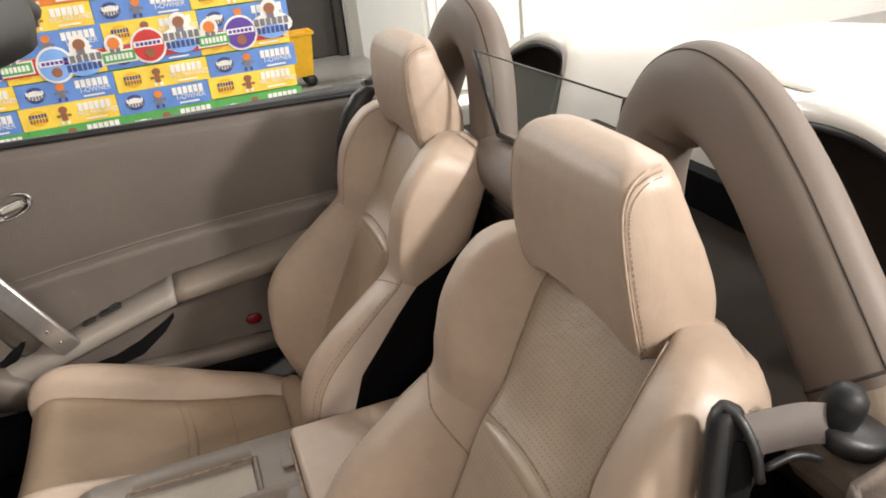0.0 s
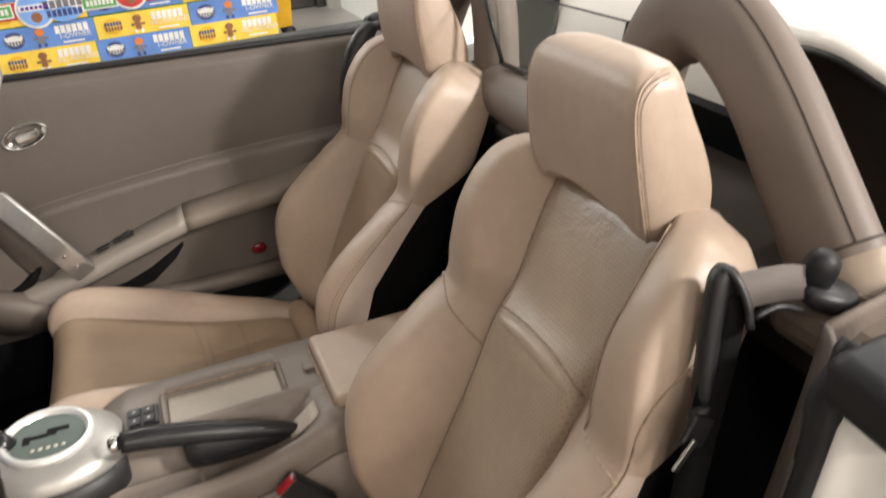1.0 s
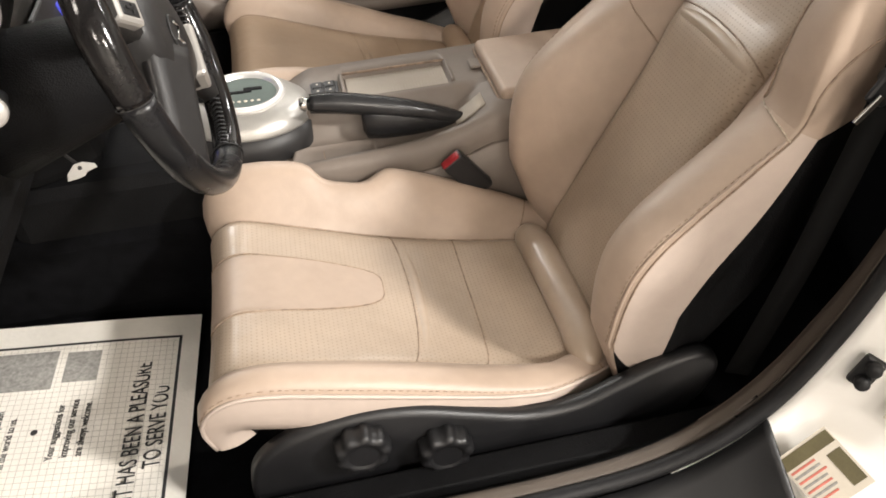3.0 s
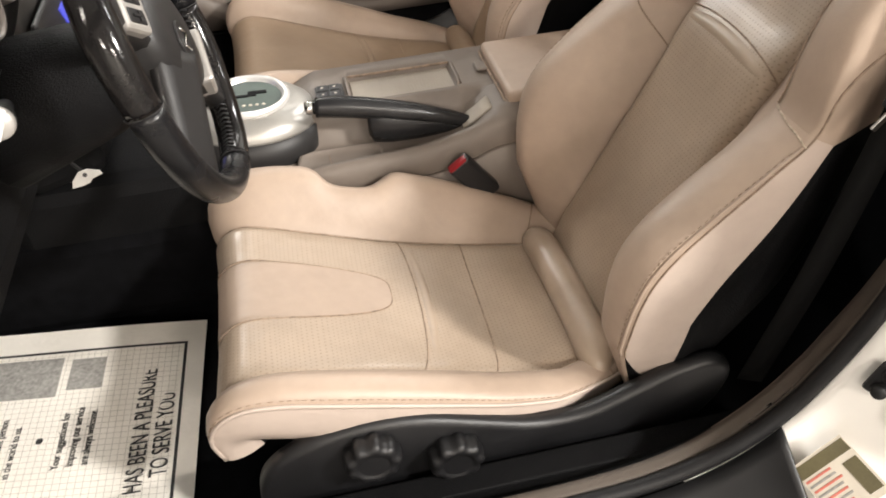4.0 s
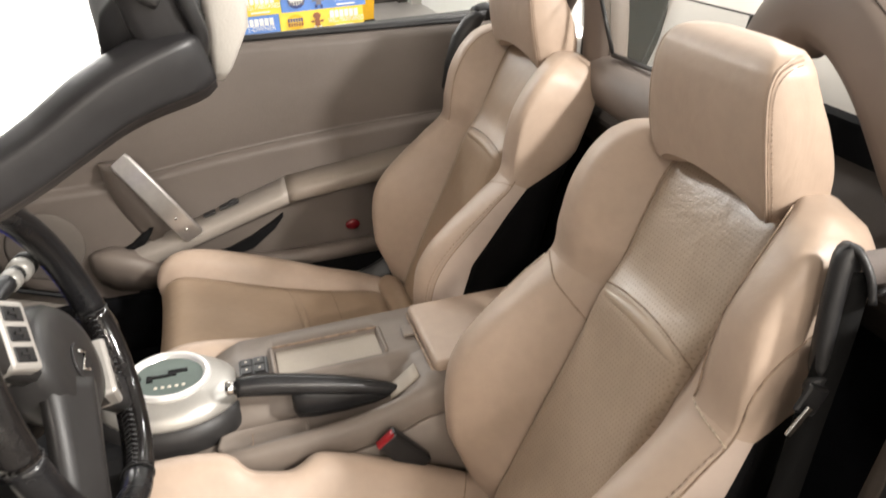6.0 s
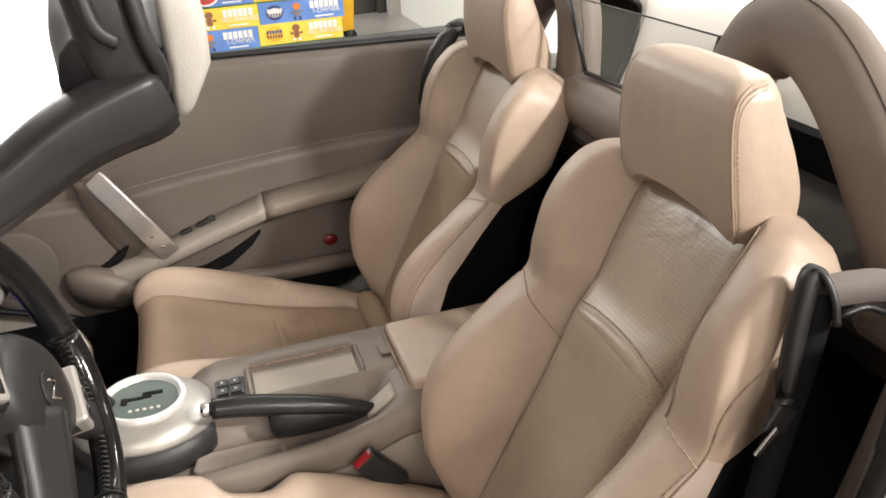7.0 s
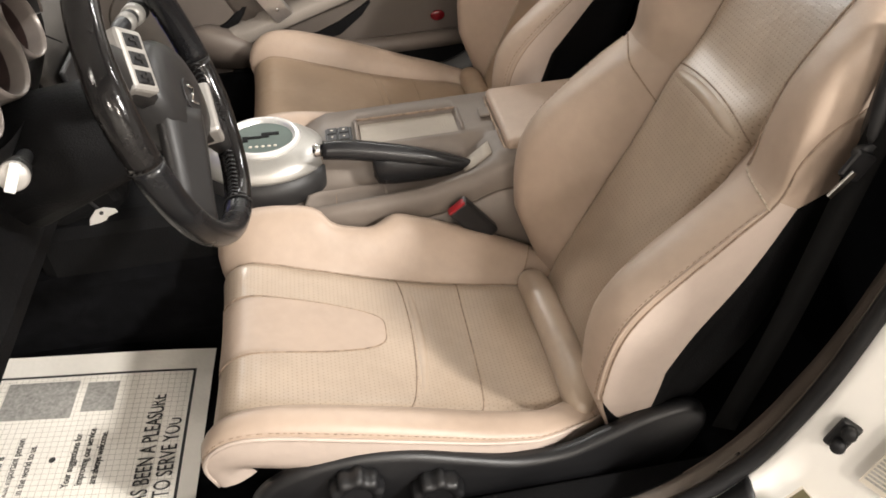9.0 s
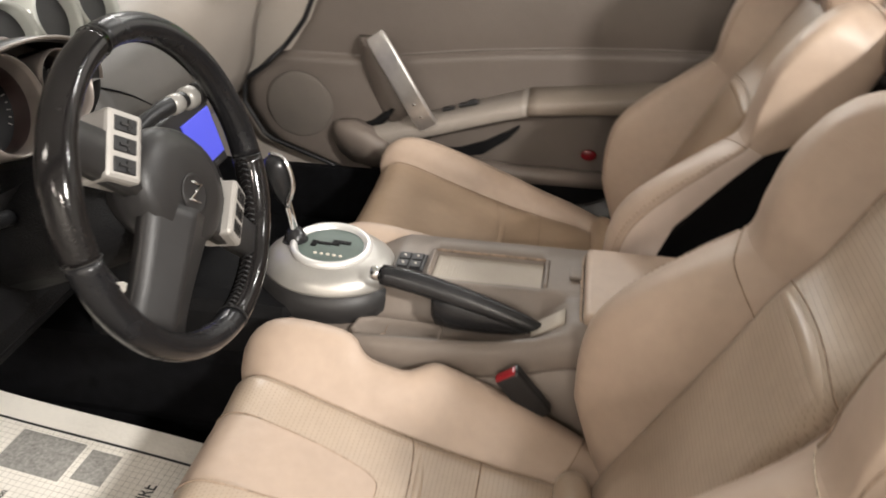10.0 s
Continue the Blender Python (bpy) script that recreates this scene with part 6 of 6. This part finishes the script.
pod_silver = mat("dull silver", (0.40, 0.38, 0.355), 0.40, metal=0.35, vary=0.06, scale=20)


def pod(sd):
    """A silver switch frame with three dark openings and a small silver rocker in each."""
    c = hubm @ (Matrix.Translation((-0.104, 0.004, 0.004)) if sd < 0 else Matrix.Translation((0.102, 0.004, 0.006))) @ pose(0, 0, 0, 0, sd * 14, sd * -6)
    p = box("switch_pod", (0.043, 0.074, 0.046), (0, 0, -0.010), pod_silver, sw_, "silver switch pod", bevel=0.005)
    p.data.transform(c)
    for k in range(3):
        b = box("switch", (0.027, 0.0165, 0.004), (0, 0.0215 - k * 0.0215, 0.0122), black, p, "black switch", bevel=0.0015)
        b.data.transform(c)
        for ux, uy, vx, vy in ((0, 0, 0.014, 0.003), (0.003, 0, 0.003, 0.011)):
            q = box("mark", (vx, vy, 0.002), (ux, 0.0215 - k * 0.0215 + uy, 0.0148), charcoal, p, bevel=0)
            q.data.transform(c)


pod(-1)
pod(1)

# ---- column, stalks, dashboard ----
col = thing("steering_column", (-0.83, -0.347, 0.86), "black steering column shroud with two stalks", "steering column")
loft("shroud", [[WC - wn * d + wrt * (w * math.cos(a)) + wup * (h * math.sin(a) - 0.012) for a in np.linspace(0, 2 * math.pi, 21)[:-1]] for d, w, h in ((0.030, 0.040, 0.036), (0.050, 0.062, 0.055), (0.09, 0.070, 0.066), (0.15, 0.075, 0.075), (0.22, 0.08, 0.085))], black_matt, col, "black column shroud")
for name, pts, rr in (("wiper_stalk", [(-0.775, -0.285, 0.945), (-0.765, -0.235, 0.955), (-0.752, -0.165, 0.952)], 0.011), ("indicator_stalk", [(-0.862, -0.41, 0.892), (-0.847, -0.462, 0.913), (-0.829, -0.525, 0.936)], 0.009)):
    st = tube(name, spline(pts, 12), [0.009] * 6 + [rr] * 6, black, col, "black stalk", seg=14)
    e = Vector(pts[-1])
    d = (e - Vector(pts[1])).normalized()
    lathe("collar", [(0.011, -0.050), (0.0130, -0.046), (0.0130, -0.034), (0.011, -0.030)], Matrix.Translation(e) @ d.to_track_quat("Z", "Y").to_matrix().to_4x4(), charcoal if name == "indicator_stalk" else collar_grey, st, seg=24)
    lathe("collar", [(0.012, -0.022), (0.0150, -0.018), (0.0150, -0.006), (0.012, -0.002)], Matrix.Translation(e) @ d.to_track_quat("Z", "Y").to_matrix().to_4x4(), charcoal if name == "indicator_stalk" else collar_grey, st, seg=24)
    dm_ = Matrix.Translation(e) @ d.to_track_quat("Z", "Y").to_matrix().to_4x4()
    tip = lathe("tip", [(0.0135, -0.002), (0.0155, 0.004), (0.0150, 0.010), (0.013, 0.0125), (0.001, 0.013)], dm_, pod_silver if name == "indicator_stalk" else black, st, "grey rotary end" if name == "indicator_stalk" else "", seg=28)
    if name == "indicator_stalk":
        bar_ = box("grip_bar", (0.030, 0.011, 0.008), (0, 0, 0.016), wall_paint, st, "white grip bar", bevel=0.002)
        bar_.data.transform(dm_ @ pose(0, 0, 0, 0, 0, 60))
dash = thing("dashboard", (-1.15, 0.02, 0.5), "grey-beige dashboard with black lower panels", "dashboard")

ys_d = np.linspace(-0.72, 0.735, 40)
rings = []
for y in ys_d:
    drv = math.exp(-((y + 0.347) / 0.22) ** 2)
    mid = math.exp(-((y - 0.03) / 0.16) ** 2)
    xr = -1.03 + 0.03 * mid
    rings.append([Vector((x, y, z)) for x, z in ((-1.42, 0.955), (-1.25, 0.975), (-1.12, 0.972 + 0.015 * mid), (-1.06, 0.950), (xr, 0.905), (xr + 0.005, 0.84), (-1.045, 0.78), (-1.06, 0.70), (-1.10, 0.62), (-1.20, 0.56), (-1.42, 0.56))])
loft("dash_body", rings, plate_grey, dash, "grey-beige soft dash moulding")
box("knee_panel", (0.10, 0.60, 0.16), (-0.985, -0.40, 0.755), black_matt, dash, "charcoal knee panel", bevel=0.03, rot=pose(0, 0, 0, 0, -22, 0))
box("lower_panel", (0.10, 0.58, 0.10), (-1.05, -0.40, 0.655), black_matt, dash, "black lower panel", bevel=0.02)
pod_trim = mat("pale silver trim", (0.42, 0.43, 0.40), 0.35, metal=0.3, vary=0.06, scale=20)
# instruments: three deep wells in a satin face under a thin hood
bezel = mat("satin beige bezel", (0.22, 0.19, 0.172), 0.30, metal=0.35, vary=0.08, scale=20)
well_dark = mat("dark well lining", (0.035, 0.022, 0.020), 0.35, vary=0.2, scale=20)
loft("cluster_hood", [[Vector((x, -0.355 + w * math.cos(a), z + h * math.sin(a))) for a in np.linspace(-0.2, math.pi + 0.2, 29)] for x, w, h, z in ((-1.02, 0.145, 0.045, 0.965), (-0.94, 0.160, 0.062, 0.985), (-0.885, 0.166, 0.070, 0.990), (-0.862, 0.168, 0.072, 0.990), (-0.860, 0.164, 0.068, 0.990), (-0.875, 0.158, 0.064, 0.990))], charcoal, dash, "thin instrument hood", caps=False, closed=False)
tube("hood_edge", [Vector((-0.861, -0.355 + 0.166 * math.cos(a), 0.990 + 0.070 * math.sin(a))) for a in np.linspace(-0.2, math.pi + 0.2, 29)], 0.0026, bezel, dash, "bright hood edge", seg=6)
for gy, gz, gr in ((-0.355, 0.996, 0.056), (-0.458, 0.984, 0.043), (-0.252, 0.984, 0.043)):
    gm = pose(-0.880, gy, gz, 0, 90 - 14, 0)
    gg = lathe("gauge_ring", [(gr * 0.90, -0.006), (gr * 0.93, 0.010), (gr * 0.97, 0.016), (gr * 1.00, 0.0165), (gr * 1.03, 0.010), (gr * 1.04, -0.045)], gm, bezel, dash, "satin gauge ring", seg=40, solid=False)
    lathe("gauge_well", [(gr * 0.90, -0.006), (gr * 0.88, -0.030)], gm, well_dark, gg, "dark well lining", seg=40, solid=False)
    lathe("gauge_face", [(0.001, -0.028), (gr * 0.90, -0.028)], gm, black, gg, "black gauge face", seg=32)
    for k in range(24):
        a = radians(-40 + k * 11.3)
        t_ = box("tick", (0.0012, gr * (0.10 if k % 2 == 0 else 0.06), 0.001), (0, 0, 0), grey_ink if k < 20 else red_plastic, gg, bevel=0)
        t_.data.transform(gm @ pose(0, 0, 0, 0, 0, math.degrees(a)) @ Matrix.Translation((0, gr * 0.76, -0.027)))
    n_ = box("needle", (0.002, gr * 0.6, 0.002), (0, 0, 0), mat("orange needle", (0.6, 0.10, 0.02), 0.4), gg, bevel=0)
    n_.data.transform(gm @ pose(0, 0, 0, 0, 0, 120) @ Matrix.Translation((0, gr * 0.33, -0.025)))
loft("cluster_face", [[Vector((x, -0.355 + w * math.cos(a), z + (h if math.sin(a) > 0 else h * 0.78) * math.sin(a) * (1 + 0.10 * math.cos(6 * a)))) for a in np.linspace(0, 2 * math.pi, 41)[:-1]] for x, w, h, z in ((-0.97, 0.150, 0.058, 0.985), (-0.926, 0.160, 0.064, 0.988), (-0.920, 0.158, 0.063, 0.988), (-0.919, 0.150, 0.058, 0.988))], bezel, dash, "satin beige instrument face")
for sy in (-0.297, -0.413):
    lathe("face_screw", [(0.001, 0.002), (0.0028, 0.0018), (0.0032, 0.0)], pose(-0.9185, sy, 1.028, 0, 90, 0), black, dash, seg=12)
loft("cluster_cowl", [[Vector((x, -0.355 + w * math.cos(a), z + h * math.sin(a))) for a in np.linspace(math.pi, 2 * math.pi, 17)] for x, w, h, z in ((-0.862, 0.163, 0.058, 0.975), (-0.870, 0.166, 0.070, 0.972), (-0.90, 0.16, 0.10, 0.955), (-0.97, 0.15, 0.11, 0.93))], charcoal, dash, "charcoal cowl under the instruments", caps=False, closed=False)
stack_grey = mat("dark grey stack trim", (0.060, 0.055, 0.050), 0.5, vary=0.1, scale=8, grain=0.1, grain_scale=600)
loft("stack_hood", [[Vector((x, 0.09 + w * c, z)) for c in np.linspace(-1, 1, 9)] + [Vector((x - 0.10, 0.09 + w * c, z)) for c in np.linspace(1, -1, 9)] for x, w, z in ((-0.930, 0.150, 0.800), (-0.950, 0.155, 0.86), (-0.972, 0.152, 0.908), (-0.992, 0.145, 0.930), (-1.012, 0.135, 0.936))], stack_grey, dash, "dark grey panel above the audio unit")
tube("stack_gap", spline([(-0.972, -0.058, 0.912), (-0.955, 0.01, 0.875), (-0.940, 0.07, 0.828)], 12), 0.0016, black_matt, dash, seg=5)
# row of round gauge pods and louvres on top in the middle
for k in range(3):
    gm = pose(-1.06, -0.09 + k * 0.105, 0.985, 0, 74, 0)
    pp = lathe("gauge_pod", [(0.040, -0.06), (0.050, -0.03), (0.052, 0.01), (0.049, 0.016), (0.045, 0.008), (0.043, -0.01)], gm, pod_trim, dash, "round gauge pod", seg=32, solid=False)
    lathe("gauge_face", [(0.001, -0.006), (0.043, -0.006)], gm, black, pp, seg=28)
for k in range(9):
    box("louvre", (0.10, 0.010, 0.004), (-1.22, 0.14 + k * 0.024, 0.978), black, dash, bevel=0)
# centre stack
box("audio_console", (0.14, 0.26, 0.28), (-0.985, 0.060, 0.70), black_matt, dash, "charcoal centre stack", bevel=0.02, rot=pose(0, 0, 0, 0, -14, 0))
stm = pose(-0.903, 0.060, 0.765, 0, 0, 0) @ pose(0, 0, 0, 0, -14, 0)
rad = box("radio_face", (0.010, 0.22, 0.13), (0, 0, 0), black, dash, "black audio unit", bevel=0.004)
rad.data.transform(stm)
scr = box("display", (0.004, 0.10, 0.085), (0.006, 0.052, -0.004), screen, rad, "lit blue display", bevel=0.001)
scr.data.transform(stm)
for k in range(6):
    b = box("key", (0.008, 0.016, 0.010), (0.006, -0.062 + k * 0.025, -0.054), charcoal, rad, bevel=0.002)
    b.data.transform(stm)
for k in range(3):
    lathe("dial", [(0.001, 0.018), (0.017, 0.018), (0.019, 0.014), (0.020, 0.0)], pose(-0.895, -0.02 + k * 0.065, 0.67, 0, 76, 0), silver, dash, "silver dial", seg=28)
box("dash_side", (0.56, 0.012, 0.70), (-1.10, 0.790, 0.655), plate_grey, dash, "grey-beige dash side", bevel=0.004)
tg = thing("white_plug", (-0.88, -0.245, 0.66), "small white plastic plug below the column", "plug")
pn = Vector((0.38, -1.0, 0.67)).normalized()
px_ = Vector((0.93, 0.36, 0.0)).normalized()
pm_ = Matrix((px_, pn.cross(px_), pn)).transposed().to_4x4()
pm_.translation = (-0.868, -0.245, 0.690)
plate("plug_body", [(-0.021, -0.010), (-0.018, -0.001), (-0.006, 0.009), (0.006, 0.009), (0.020, 0.002), (0.022, -0.004), (0.007, -0.006), (0.003, -0.010), (-0.006, -0.011)], 0.006, pm_, wall_paint, tg, "white plastic", bevel=0.0012)
lathe("hole", [(0.001, 0.0), (0.003, 0.0)], pm_ @ Matrix.Translation((0, 0.002, 0.0066)), black, tg, seg=12)
tube("plug_lead", spline([(-0.870, -0.24, 0.695), (-0.885, -0.24, 0.72), (-0.90, -0.24, 0.745)], 8), 0.0022, black, tg, seg=6)

# ---- paper floor mat ----
E1 = Vector((-0.9988, 0.05, 0)).normalized()
E2 = Vector((-0.05, -0.9988, 0)).normalized()
MO = Vector((-0.800, -0.150, 0.292))
pm = thing("paper_floor_mat", (-1.0, -0.37, 0.272), "white printed paper floor mat on the black carpet", "floor mat")
MW, ML = 0.50, 0.44


def mat_at(u, v, h=0.0):
    """u metres towards the front, v metres towards the sill."""
    p = MO + E1 * u + E2 * v
    p.z += h + 0.004 * math.sin(u * 9 + 1) * math.cos(v * 8) + 0.12 * u
    return p


def mat_strip(name, u0, u1, v0, v1, h, material, parent, nu=14, nv=14):
    verts = [mat_at(u0 + (u1 - u0) * i / nu, v0 + (v1 - v0) * k / nv, h) for i in range(nu + 1) for k in range(nv + 1)]
    faces = [(i * (nv + 1) + k, i * (nv + 1) + k + 1, (i + 1) * (nv + 1) + k + 1, (i + 1) * (nv + 1) + k) for i in range(nu) for k in range(nv)]
    return raw(name, verts, faces, material, parent)


sheet_ = mat_strip("sheet", 0, MW, 0, ML, 0.0, paper, pm, 24, 24)
for a in ((0.029, 0.034, 0.050, ML), (0.029, MW, 0.050, 0.055)):
    mat_strip("border", *a, 0.0008, ink, sheet_)
for k in range(43):
    u = 0.042 + k * 0.0105
    mat_strip("grid_line", u, u + 0.0007, 0.055, ML, 0.0005, line_ink, sheet_, 1, 24)
for k in range(36):
    v = 0.062 + k * 0.0105
    mat_strip("grid_line", 0.038, MW, v, v + 0.0007, 0.0005, line_ink, sheet_, 24, 1)
for u0, u1, v0, v1 in ((0.158, 0.212, 0.072, 0.138), (0.226, 0.345, 0.066, 0.150)):
    mat_strip("grey_print", u0, u1, v0, v1, 0.0009, grey_ink, sheet_, 6, 6)


def mat_words(text, size, u, v_end, squeeze=0.62):
    m = Matrix((-E2 * squeeze, E1, Vector((0, 0, 1)))).transposed().to_4x4()
    m.translation = mat_at(u, v_end, 0.0016)
    ob = words("print", text, size, m, ink, sheet_, "RIGHT")
    return ob


mat_words("IT HAS BEEN A PLEASURE", 0.038, 0.073, 0.108)
mat_words("TO SERVE YOU", 0.038, 0.0405, 0.160)
for text, u, v in (("Your suggestions for", 0.196, 0.185), ("improving our service", 0.176, 0.176), ("are always welcome.", 0.156, 0.182), ("A customer is", 0.306, 0.225), ("the most important person", 0.284, 0.190), ("in the world to us.", 0.262, 0.205)):
    mat_words(text, 0.0175, u, v, 0.72)
dot = lathe("dot", [(0.001, 0.0003), (0.0055, 0.0003)], Matrix.Translation(mat_at(0.232, 0.236, 0.0012)), ink, sheet_, seg=16)
